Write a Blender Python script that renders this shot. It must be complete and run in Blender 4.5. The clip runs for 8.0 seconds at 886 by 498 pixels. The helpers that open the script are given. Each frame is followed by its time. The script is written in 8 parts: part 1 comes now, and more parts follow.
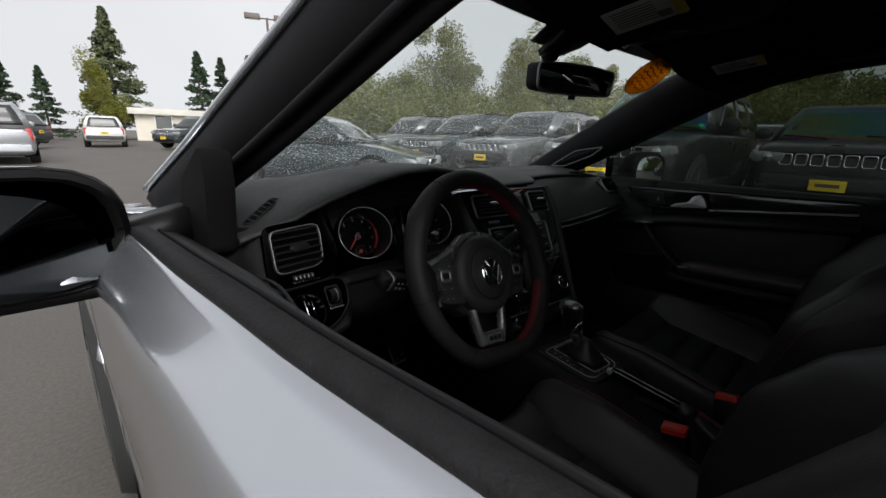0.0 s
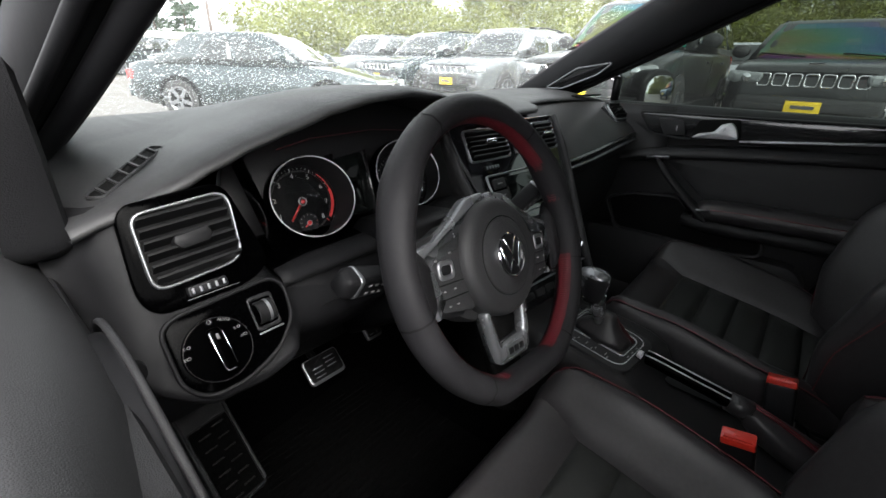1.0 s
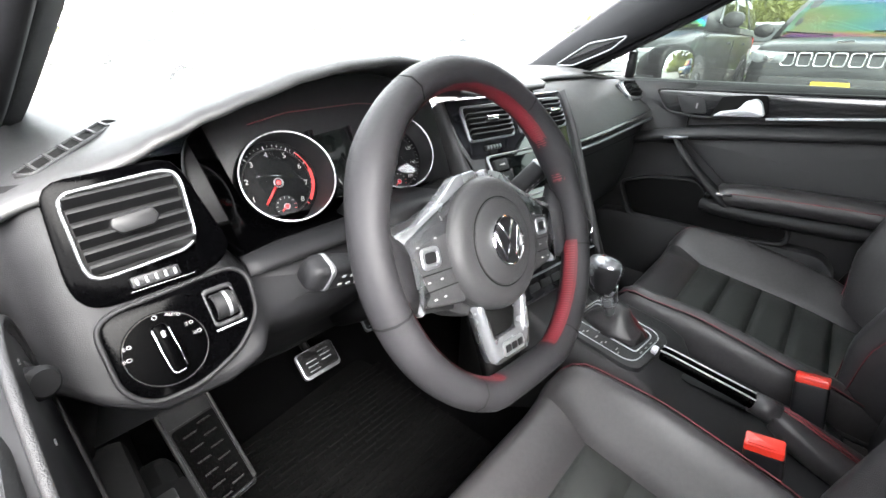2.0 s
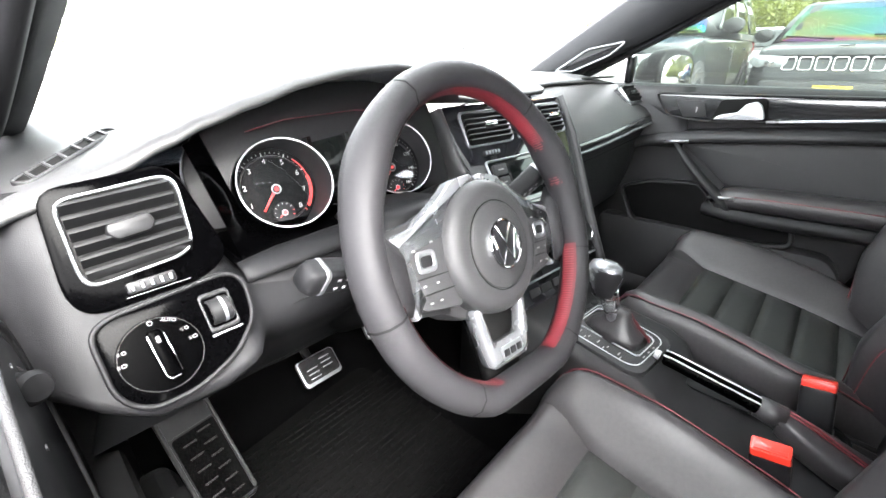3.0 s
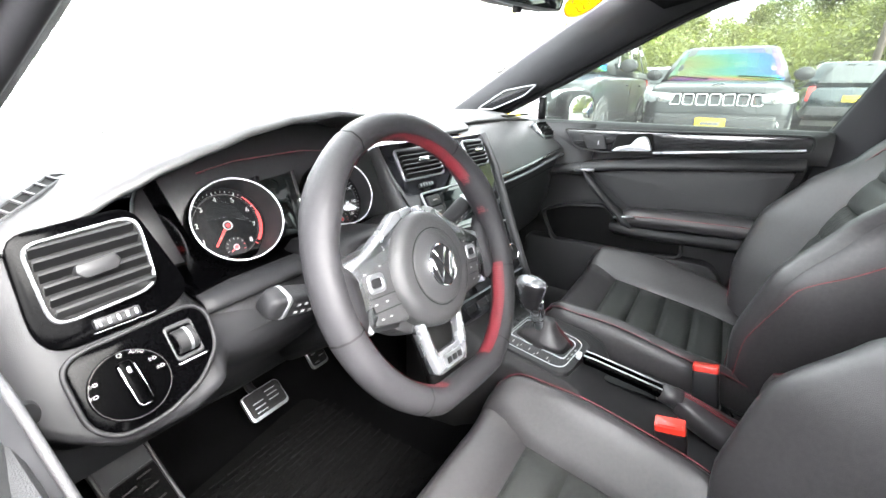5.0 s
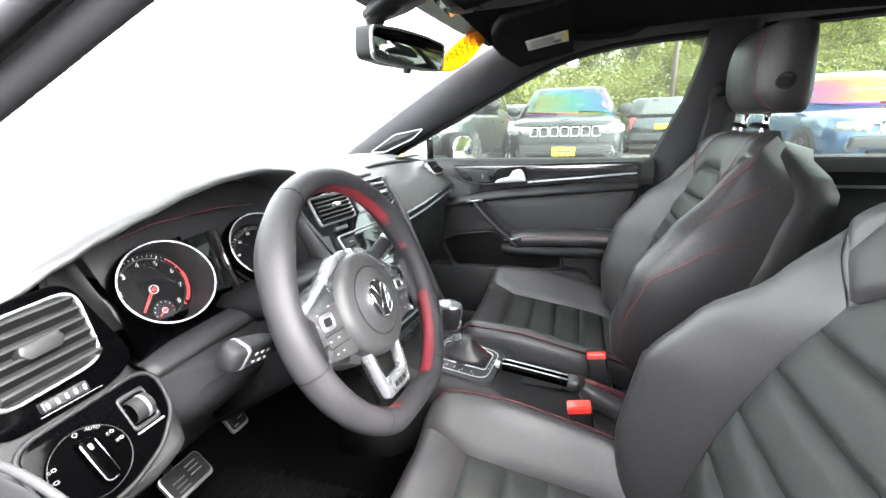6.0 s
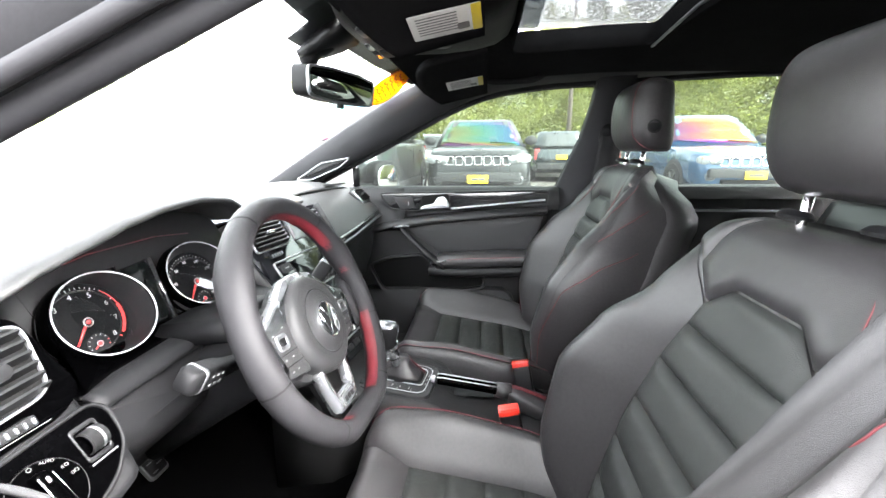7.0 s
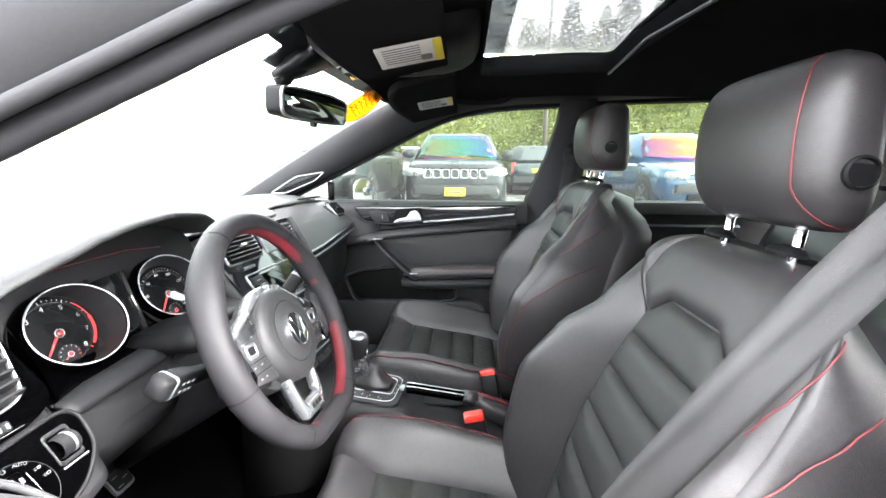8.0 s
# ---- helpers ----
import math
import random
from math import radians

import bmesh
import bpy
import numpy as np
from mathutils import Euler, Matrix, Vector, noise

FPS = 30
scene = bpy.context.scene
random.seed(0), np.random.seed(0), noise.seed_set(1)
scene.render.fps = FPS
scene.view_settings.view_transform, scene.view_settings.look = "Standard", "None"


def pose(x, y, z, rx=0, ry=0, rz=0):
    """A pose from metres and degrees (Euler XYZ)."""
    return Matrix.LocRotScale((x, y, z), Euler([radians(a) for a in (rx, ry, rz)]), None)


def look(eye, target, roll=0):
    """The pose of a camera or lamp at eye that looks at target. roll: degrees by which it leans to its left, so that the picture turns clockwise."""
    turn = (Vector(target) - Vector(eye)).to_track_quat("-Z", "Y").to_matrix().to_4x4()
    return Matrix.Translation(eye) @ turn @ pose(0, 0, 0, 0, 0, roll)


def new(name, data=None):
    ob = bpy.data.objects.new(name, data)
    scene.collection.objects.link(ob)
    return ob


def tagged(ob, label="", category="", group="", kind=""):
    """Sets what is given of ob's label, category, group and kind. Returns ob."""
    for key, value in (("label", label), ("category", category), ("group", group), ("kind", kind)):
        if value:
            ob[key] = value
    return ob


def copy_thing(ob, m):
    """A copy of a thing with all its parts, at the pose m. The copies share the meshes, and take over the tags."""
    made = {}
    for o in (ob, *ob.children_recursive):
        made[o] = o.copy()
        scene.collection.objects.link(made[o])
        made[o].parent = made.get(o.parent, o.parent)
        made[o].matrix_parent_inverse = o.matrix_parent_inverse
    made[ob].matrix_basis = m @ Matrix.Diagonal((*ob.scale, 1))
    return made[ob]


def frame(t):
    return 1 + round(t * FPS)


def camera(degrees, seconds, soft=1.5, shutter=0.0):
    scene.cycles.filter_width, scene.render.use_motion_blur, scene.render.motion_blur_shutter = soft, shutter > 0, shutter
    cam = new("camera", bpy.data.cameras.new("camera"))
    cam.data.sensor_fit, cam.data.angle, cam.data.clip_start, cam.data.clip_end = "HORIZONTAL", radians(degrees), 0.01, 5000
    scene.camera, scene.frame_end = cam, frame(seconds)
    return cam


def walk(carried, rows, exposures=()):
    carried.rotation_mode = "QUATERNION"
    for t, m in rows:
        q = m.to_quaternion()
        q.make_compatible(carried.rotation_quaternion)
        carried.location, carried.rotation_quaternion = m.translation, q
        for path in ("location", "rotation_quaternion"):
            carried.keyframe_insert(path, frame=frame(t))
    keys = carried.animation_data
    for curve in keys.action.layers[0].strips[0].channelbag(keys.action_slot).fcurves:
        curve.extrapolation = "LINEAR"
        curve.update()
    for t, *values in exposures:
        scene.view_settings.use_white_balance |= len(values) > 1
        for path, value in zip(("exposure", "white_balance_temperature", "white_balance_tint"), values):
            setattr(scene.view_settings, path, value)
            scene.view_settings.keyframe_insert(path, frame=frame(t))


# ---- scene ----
cam = camera(94.1, 8.0)
PATH = [
    (0.0, (-0.9266, -0.4433, 1.1000), (0.0877, 0.5909, 0.7103), 1.72),
    (0.5, (-0.8278, -0.2974, 1.0944), (0.2349, 0.6162, 0.5595), 1.37),
    (1.0, (-0.7581, -0.2264, 1.0769), (0.2805, 0.6598, 0.4558), 1.42),
    (1.5, (-0.7133, -0.2124, 1.0587), (0.2909, 0.6863, 0.4001), 0.95),
    (3.0, (-0.6986, -0.2188, 1.0458), (0.2996, 0.7055, 0.4139), -0.25),
    (3.5, (-0.6994, -0.2314, 1.0446), (0.2939, 0.7070, 0.4259), -0.82),
    (4.0, (-0.7011, -0.2335, 1.0462), (0.2938, 0.7048, 0.4299), -0.87),
    (5.5, (-0.7942, -0.2586, 1.0820), (0.4924, 0.3447, 0.6018), 0.05),
    (6.0, (-0.8355, -0.2401, 1.0909), (0.5342, 0.1978, 0.6638), -1.50),
    (6.5, (-0.8721, -0.2264, 1.0978), (0.5518, 0.0574, 0.7209), -0.86),
    (7.0, (-0.9047, -0.2242, 1.1021), (0.5473, -0.0666, 0.7602), -0.36),
    (7.5, (-0.9302, -0.2370, 1.1087), (0.5323, -0.1523, 0.7861), -0.11),
    (8.0, (-0.9444, -0.2519, 1.1150), (0.5229, -0.1703, 0.8145), 0.41),
]
EXPOSURES = [(0.0, 0.7), (0.3, 1.0), (0.5, 1.5), (0.7, 2.1), (1.0, 3.0), (1.2, 3.8), (1.5, 4.7), (1.7, 5.1), (2.8, 5.95), (3.5, 6.20),
             (4.2, 6.18), (5.5, 6.17), (6.5, 6.03), (8.0, 5.95)]
walk(cam, [(t, look(eye, target, roll)) for t, eye, target, roll in PATH], EXPOSURES)

# ---- overcast daylight ----
SUN_EL, SUN_AZ = radians(48), radians(200)
world = bpy.data.worlds.new("overcast")
scene.world = world
world.use_nodes = True
wn, wl = world.node_tree.nodes, world.node_tree.links
wn.clear()
sky = wn.new("ShaderNodeTexSky")
sky.sky_type, sky.sun_disc, sky.sun_elevation, sky.sun_rotation = "NISHITA", False, SUN_EL, SUN_AZ
sky.air_density, sky.dust_density, sky.ozone_density = 1.0, 4.0, 1.0
grey = wn.new("ShaderNodeHueSaturation")
grey.inputs["Saturation"].default_value = 0.10
cloud_co, cloud = wn.new("ShaderNodeTexCoord"), wn.new("ShaderNodeTexNoise")
cloud.inputs["Scale"].default_value, cloud.inputs["Detail"].default_value = 2.2, 5.0
cloud_mix = wn.new("ShaderNodeMix")
cloud_mix.data_type, cloud_mix.blend_type = "RGBA", "MULTIPLY"
cloud_mix.inputs[0].default_value = 0.16
bg, wout = wn.new("ShaderNodeBackground"), wn.new("ShaderNodeOutputWorld")
bg.inputs["Strength"].default_value = 0.15
sky_co, sky_sep, sky_up, sky_dir = wn.new("ShaderNodeTexCoord"), wn.new("ShaderNodeSeparateXYZ"), wn.new("ShaderNodeMath"), wn.new("ShaderNodeCombineXYZ")
sky_up.operation, sky_up.inputs[1].default_value = "MAXIMUM", 0.30
wl.new(sky_co.outputs["Generated"], sky_sep.inputs[0])
wl.new(sky_sep.outputs[2], sky_up.inputs[0])
wl.new(sky_sep.outputs[0], sky_dir.inputs[0])
wl.new(sky_sep.outputs[1], sky_dir.inputs[1])
wl.new(sky_up.outputs[0], sky_dir.inputs[2])
wl.new(sky_dir.outputs[0], sky.inputs[0])
wl.new(sky.outputs[0], grey.inputs["Color"])
wl.new(cloud_co.outputs["Generated"], cloud.inputs["Vector"])
wl.new(grey.outputs[0], cloud_mix.inputs[6])
wl.new(cloud.outputs[0], cloud_mix.inputs[7])
wl.new(cloud_mix.outputs[2], bg.inputs["Color"])
wl.new(bg.outputs[0], wout.inputs["Surface"])
sun_data = bpy.data.lights.new("sun", "SUN")
sun_data.energy, sun_data.angle, sun_data.color = 0.7, radians(40), (1.0, 0.97, 0.92)
sun_ob = new("sun", sun_data)
sun_ob.rotation_euler = (radians(90) - SUN_EL, 0, -SUN_AZ + radians(180))

# ---- materials ----
def mat(name, base, rough=0.5, metal=0.0, var=0.18, vscale=9.0, fine=260.0, bump=0.0, bscale=400.0, cells=False, coat=0.0,
        rvar=0.12, spec=0.5, tint=None, random_tint=0.0, sheen=0.0):
    m = bpy.data.materials.new(name)
    m.use_nodes = True
    n, l = m.node_tree.nodes, m.node_tree.links
    b = n["Principled BSDF"]
    b.inputs["Roughness"].default_value, b.inputs["Metallic"].default_value = rough, metal
    b.inputs["Specular IOR Level"].default_value = spec
    b.inputs["Coat Weight"].default_value = coat
    b.inputs["Coat Roughness"].default_value = 0.04
    b.inputs["Sheen Weight"].default_value = sheen
    co = n.new("ShaderNodeTexCoord")
    big, small = n.new("ShaderNodeTexNoise"), n.new("ShaderNodeTexNoise")
    big.inputs["Scale"].default_value, big.inputs["Detail"].default_value = vscale, 4.0
    small.inputs["Scale"].default_value, small.inputs["Detail"].default_value = fine, 2.0
    for t in (big, small):
        l.new(co.outputs["Object"], t.inputs["Vector"])
    add = n.new("ShaderNodeMath")
    add.operation = "ADD"
    l.new(big.outputs[0], add.inputs[0])
    l.new(small.outputs[0], add.inputs[1])
    ramp = n.new("ShaderNodeMapRange")
    ramp.inputs[1].default_value, ramp.inputs[2].default_value = 0.65, 1.35
    l.new(add.outputs[0], ramp.inputs[0])
    mix = n.new("ShaderNodeMix")
    mix.data_type = "RGBA"
    lo = [max(0.0, c * (1 - var)) for c in base]
    hi = [min(1.0, c * (1 + var)) for c in (tint or base)]
    mix.inputs[6].default_value, mix.inputs[7].default_value = (*lo, 1), (*hi, 1)
    l.new(ramp.outputs[0], mix.inputs[0])
    out = mix.outputs[2]
    if random_tint:
        info, hsv = n.new("ShaderNodeObjectInfo"), n.new("ShaderNodeHueSaturation")
        mr = n.new("ShaderNodeMapRange")
        mr.inputs[3].default_value, mr.inputs[4].default_value = 1 - random_tint, 1 + random_tint
        l.new(info.outputs["Random"], mr.inputs[0])
        l.new(mr.outputs[0], hsv.inputs["Value"])
        l.new(out, hsv.inputs["Color"])
        out = hsv.outputs[0]
    l.new(out, b.inputs["Base Color"])
    rr = n.new("ShaderNodeMapRange")
    rr.inputs[3].default_value, rr.inputs[4].default_value = max(0.0, rough - rvar), min(1.0, rough + rvar)
    l.new(big.outputs[0], rr.inputs[0])
    l.new(rr.outputs[0], b.inputs["Roughness"])
    if bump:
        bp = n.new("ShaderNodeBump")
        bp.inputs["Strength"].default_value, bp.inputs["Distance"].default_value = bump, 0.002
        if cells:
            t = n.new("ShaderNodeTexVoronoi")
            t.feature = "DISTANCE_TO_EDGE"
        else:
            t = n.new("ShaderNodeTexNoise")
            t.inputs["Detail"].default_value = 3.0
        t.inputs["Scale"].default_value = bscale
        l.new(co.outputs["Object"], t.inputs["Vector"])
        l.new(t.outputs[0], bp.inputs["Height"])
        l.new(bp.outputs[0], b.inputs["Normal"])
    return m


def glass(name, tint, drops=0.0, dscale=150.0, haze=0.0, gloss=0.06, amount=0.5):
    """A thin pane: clear, tinted, with a mirror-like share, and rain drops that bend what is seen through them."""
    m = bpy.data.materials.new(name)
    m.use_nodes = True
    n, l = m.node_tree.nodes, m.node_tree.links
    n.clear()
    out = n.new("ShaderNodeOutputMaterial")
    clear, shine, mix = n.new("ShaderNodeBsdfTransparent"), n.new("ShaderNodeBsdfGlossy"), n.new("ShaderNodeMixShader")
    clear.inputs[0].default_value = (*tint, 1)
    shine.inputs["Roughness"].default_value = 0.02
    face, power, scale = n.new("ShaderNodeLayerWeight"), n.new("ShaderNodeMath"), n.new("ShaderNodeMath")
    face.inputs["Blend"].default_value = 0.5
    power.operation, power.inputs[1].default_value = "POWER", 4.0
    scale.operation, scale.inputs[1].default_value, scale.inputs[2].default_value = "MULTIPLY_ADD", 0.5, gloss
    l.new(face.outputs["Facing"], power.inputs[0])
    l.new(power.outputs[0], scale.inputs[0])
    l.new(scale.outputs[0], mix.inputs[0])
    l.new(clear.outputs[0], mix.inputs[1])
    l.new(shine.outputs[0], mix.inputs[2])
    last = mix
    if drops:
        co = n.new("ShaderNodeTexCoord")
        warp = n.new("ShaderNodeTexNoise")
        warp.inputs["Scale"].default_value = 60.0
        l.new(co.outputs["Object"], warp.inputs["Vector"])
        wmix = n.new("ShaderNodeVectorMath")
        wmix.operation = "MULTIPLY_ADD"
        wmix.inputs[1].default_value = (0.012, 0.012, 0.012)
        l.new(warp.outputs["Color"], wmix.inputs[0])
        l.new(co.outputs["Object"], wmix.inputs[2])
        masks = []
        for sc, cut in ((dscale, amount), (dscale * 2.3, amount * 0.8)):
            v = n.new("ShaderNodeTexVoronoi")
            v.inputs["Scale"].default_value = sc
            l.new(wmix.outputs[0], v.inputs["Vector"])
            sep = n.new("ShaderNodeSeparateColor")
            l.new(v.outputs["Color"], sep.inputs[0])
            rad = n.new("ShaderNodeMath")
            rad.operation, rad.inputs[1].default_value = "MULTIPLY", cut
            l.new(sep.outputs[0], rad.inputs[0])
            lump = n.new("ShaderNodeMath")
            lump.operation, lump.use_clamp = "SUBTRACT", True
            l.new(rad.outputs[0], lump.inputs[0])
            l.new(v.outputs["Distance"], lump.inputs[1])
            masks.append(lump)
        total = n.new("ShaderNodeMath")
        total.operation = "MAXIMUM"
        l.new(masks[0].outputs[0], total.inputs[0])
        l.new(masks[1].outputs[0], total.inputs[1])
        on = n.new("ShaderNodeMath")
        on.operation, on.inputs[1].default_value = "GREATER_THAN", 0.02
        l.new(total.outputs[0], on.inputs[0])
        bp = n.new("ShaderNodeBump")
        bp.inputs["Strength"].default_value, bp.inputs["Distance"].default_value = 1.0, 0.004
        l.new(total.outputs[0], bp.inputs["Height"])
        bend = n.new("ShaderNodeBsdfRefraction")
        bend.inputs["IOR"].default_value, bend.inputs["Roughness"].default_value = 1.16, 0.12
        bend.inputs["Color"].default_value = (*[min(1, c * 1.0) for c in tint], 1)
        l.new(bp.outputs[0], bend.inputs["Normal"])
        share = n.new("ShaderNodeMath")
        share.operation, share.inputs[1].default_value = "MULTIPLY", drops
        l.new(on.outputs[0], share.inputs[0])
        dmix = n.new("ShaderNodeMixShader")
        l.new(share.outputs[0], dmix.inputs[0])
        l.new(last.outputs[0], dmix.inputs[1])
        l.new(bend.outputs[0], dmix.inputs[2])
        last = dmix
    if haze:
        film_, hmix = n.new("ShaderNodeBsdfTranslucent"), n.new("ShaderNodeMixShader")
        film_.inputs[0].default_value = (0.8, 0.82, 0.82, 1)
        hmix.inputs[0].default_value = haze
        l.new(last.outputs[0], hmix.inputs[1])
        l.new(film_.outputs[0], hmix.inputs[2])
        last = hmix
    l.new(last.outputs[0], out.inputs["Surface"])
    return m


def translucent(m, color, share):
    """Let a thin sheet pass part of the light that falls on its far side."""
    n, l = m.node_tree.nodes, m.node_tree.links
    out = n["Material Output"]
    t, mix = n.new("ShaderNodeBsdfTranslucent"), n.new("ShaderNodeMixShader")
    t.inputs[0].default_value = (*color, 1)
    mix.inputs[0].default_value = share
    l.new(n["Principled BSDF"].outputs[0], mix.inputs[1])
    l.new(t.outputs[0], mix.inputs[2])
    l.new(mix.outputs[0], out.inputs["Surface"])
    return m


LEATHER = mat("black_leather", (0.0190, 0.0178, 0.0187), 0.38, var=0.25, vscale=7, fine=150, bump=0.20, bscale=620, cells=True, spec=0.3)
LEATHER_PERF = mat("black_leather_insert", (0.01598, 0.01685, 0.01598), 0.42, var=0.25, vscale=8, fine=420, bump=0.5, bscale=600, cells=True, spec=0.266)
SOFT = mat("soft_touch_plastic", (0.01512, 0.01512, 0.01587), 0.50, var=0.12, vscale=5, fine=300, bump=0.25, bscale=900, cells=True, spec=0.193)
# fascia grey lowered to carry the shade beside the driver's window
FASCIA = mat("shaded_fascia_plastic", (0.0042, 0.0042, 0.0046), 0.48, var=0.15, vscale=6, fine=320, bump=0.25, bscale=900, cells=True, spec=0.07)
DISC = mat("satin_black_switch", (0.00015, 0.00015, 0.00018), 0.24, var=0.2, spec=0.003)
TRIMSILVER = mat("bright_satin_trim", (0.30, 0.305, 0.315), 0.30, 0.30, var=0.06, vscale=40)
RINGM = mat("bright_ring_plastic", (0.17, 0.173, 0.18), 0.28, 0.35, var=0.05, vscale=40)
MARK = mat("grey_switch_marking", (0.035, 0.035, 0.036), 0.5, var=0.05)
SPOKE = mat("bright_spoke_trim", (0.125, 0.128, 0.135), 0.26, 0.62, var=0.08, vscale=30, rvar=0.08)
LACQ = mat("deep_black_panel", (0.0002, 0.0002, 0.00024), 0.12, var=0.3, vscale=20, spec=0.008, rvar=0.05)
FRAME = mat("matt_black_frame_film", (0.007, 0.007, 0.008), 0.62, var=0.2, spec=0.12)
HARD = mat("grained_hard_plastic", (0.01028, 0.01028, 0.01089), 0.56, var=0.15, vscale=6, fine=350, bump=0.3, bscale=800, cells=True, spec=0.169)
RIM = mat("steering_leather", (0.0085, 0.0082, 0.0090), 0.52, var=0.2, vscale=12, fine=300, bump=0.25, bscale=900, cells=True, spec=0.11)
PIANO = mat("piano_black_lacquer", (0.006, 0.006, 0.007), 0.07, var=0.3, vscale=20, fine=500, coat=1.0, rvar=0.04)
CHECK = mat("dark_carbon_pattern_trim", (0.0084, 0.0084, 0.009), 0.20, var=0.9, vscale=160, fine=700, coat=0.6, spec=0.31)
CHROME = mat("chrome", (0.78, 0.78, 0.80), 0.10, 1.0, var=0.04, rvar=0.05)
SATIN = mat("satin_aluminium", (0.175, 0.178, 0.186), 0.36, 0.8, var=0.06, vscale=30, rvar=0.08)
BLACK = mat("matt_black_plastic", (0.005, 0.005, 0.0055), 0.42, var=0.2, spec=0.121)
SLAT = mat("vent_slat_plastic", (0.0046, 0.0046, 0.0049), 0.42, var=0.15, spec=0.09)
# carpet black taken far down, footwell shade is in the colour
CARPET = mat("shaded_black_carpet", (0.00070, 0.00070, 0.00076), 0.95, var=0.5, vscale=30, fine=600, bump=0.9, bscale=700, spec=0.010)
# darkest copy of the pillar trim, shade put into its colour
PILLARDARK = mat("deep_shaded_trim", (0.0045, 0.0045, 0.0050), 0.75, var=0.15, vscale=10, fine=700, bump=0.3, bscale=900, spec=0.08)
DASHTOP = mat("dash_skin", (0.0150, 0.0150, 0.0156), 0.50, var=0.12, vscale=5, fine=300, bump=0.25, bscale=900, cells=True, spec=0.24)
RUBBER = mat("rubber", (0.0036, 0.0036, 0.0039), 0.62, var=0.3, vscale=20, fine=260, bump=0.3, bscale=300, spec=0.09)
# mat colour likewise holds the footwell's shade
MATRUB = mat("shaded_ribbed_mat", (0.0018, 0.0018, 0.0018), 0.75, var=0.3, vscale=25, fine=300, bump=0.7, bscale=260, spec=0.015)
LINER = mat("black_headliner_fabric", (0.0085, 0.0085, 0.0092), 0.95, var=0.25, vscale=20, fine=800, bump=0.6, bscale=1100, spec=0.006)
# the pillar trim again, darkened for the shaded driver's side
PILLAR_NEAR = mat("shaded_pillar_trim", (0.0085, 0.0085, 0.0096), 0.72, var=0.15, vscale=10, fine=700, bump=0.3, bscale=900, spec=0.12)
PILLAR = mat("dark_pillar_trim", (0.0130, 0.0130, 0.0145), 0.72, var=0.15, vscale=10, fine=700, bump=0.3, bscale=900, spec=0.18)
RED = mat("red_stitching", (0.080, 0.0045, 0.009), 0.6, var=0.3, vscale=80, fine=600)
REDL = mat("red_leather", (0.042, 0.0020, 0.0042), 0.55, var=0.30, vscale=30, fine=500, bump=0.5, bscale=700, cells=True, spec=0.25)
REDP = mat("red_buckle_plastic", (0.3627, 0.01693, 0.00967), 0.35, var=0.08, vscale=50)
BELT = mat("grey_belt_webbing", (0.01663, 0.01663, 0.01754), 0.6, var=0.25, vscale=12, fine=900, bump=0.5, bscale=1300, spec=0.135)
WHITE = mat("white_marking", (0.15, 0.15, 0.15), 0.5, var=0.05)
PAPER = mat("white_label_paper", (0.34819, 0.34819, 0.33852), 0.6, var=0.06, vscale=30)
INK = mat("printed_ink", (0.08, 0.08, 0.08), 0.7)
YELLOW = mat("yellow_label", (0.38688, 0.29983, 0.01934), 0.5, var=0.06)
ORANGE = mat("orange_sticker", (0.78, 0.36, 0.01), 0.5, var=0.08, vscale=20)
translucent(ORANGE, (0.85, 0.45, 0.02), 0.5)
SCRAWL = mat("dark_red_writing", (0.42, 0.05, 0.01), 0.6)
AMBER = mat("amber_plastic", (0.372, 0.155, 0.0124), 0.25, var=0.1)
LCD = mat("dark_display", (0.003, 0.0036, 0.0036), 0.12, var=0.3, vscale=30, coat=0.5, spec=0.2)
DIAL = mat("dial_face", (0.0016, 0.0016, 0.0018), 0.55, var=0.3, vscale=60, spec=0.05)
DIALRED = mat("dial_red", (0.26598, 0.00967, 0.00967), 0.45, var=0.1)
SEALM = mat("wet_window_rubber", (0.010, 0.010, 0.0108), 0.66, var=0.45, vscale=40, fine=420, bump=0.6, bscale=240, spec=0.17)
# mirror tint nearly black, in place of a dark reflection
DIMMIRROR = mat("dark_reflection_mirror_glass", (0.016, 0.017, 0.018), 0.05, 1.0, var=0.1, rvar=0.02)
DARKMIRROR = mat("tinted_mirror_glass", (0.30, 0.32, 0.31), 0.01, 1.0, var=0.01, rvar=0.005)
# black of joints, also of flat sheets that paint shade into recesses
SEAM = mat("seam_and_recess_shade", (0.003, 0.003, 0.003), 0.8, spec=0.05)
MIRROR = mat("mirror_glass", (0.82, 0.84, 0.84), 0.01, 1.0, var=0.01, rvar=0.005)
PAINT = mat("silver_paint", (0.50, 0.52, 0.56), 0.20, 0.80, var=0.04, vscale=3, fine=1400, coat=1.0, rvar=0.04)
WINDSCREEN = glass("wet_windscreen", (0.86, 0.90, 0.89), drops=0.52, dscale=190.0, haze=0.028, amount=0.45)
SIDEGLASS = glass("tinted_side_glass", (0.135, 0.16, 0.147), drops=0.5, dscale=150.0, haze=0.005, amount=0.30)
ROOFGLASS = glass("tinted_roof_glass", (0.036, 0.0385, 0.0385), drops=0.8, dscale=110.0, haze=0.007, amount=0.62, gloss=0.03)
CONSOLE = mat("dark_console_plastic", (0.0042, 0.0042, 0.0046), 0.6, var=0.15, vscale=8, fine=500, bump=0.2, bscale=900, spec=0.06)
ROOFBAND = glass("dotted_roof_glass_band", (0.22, 0.23, 0.23), drops=0.9, dscale=120.0, amount=0.75, gloss=0.02)
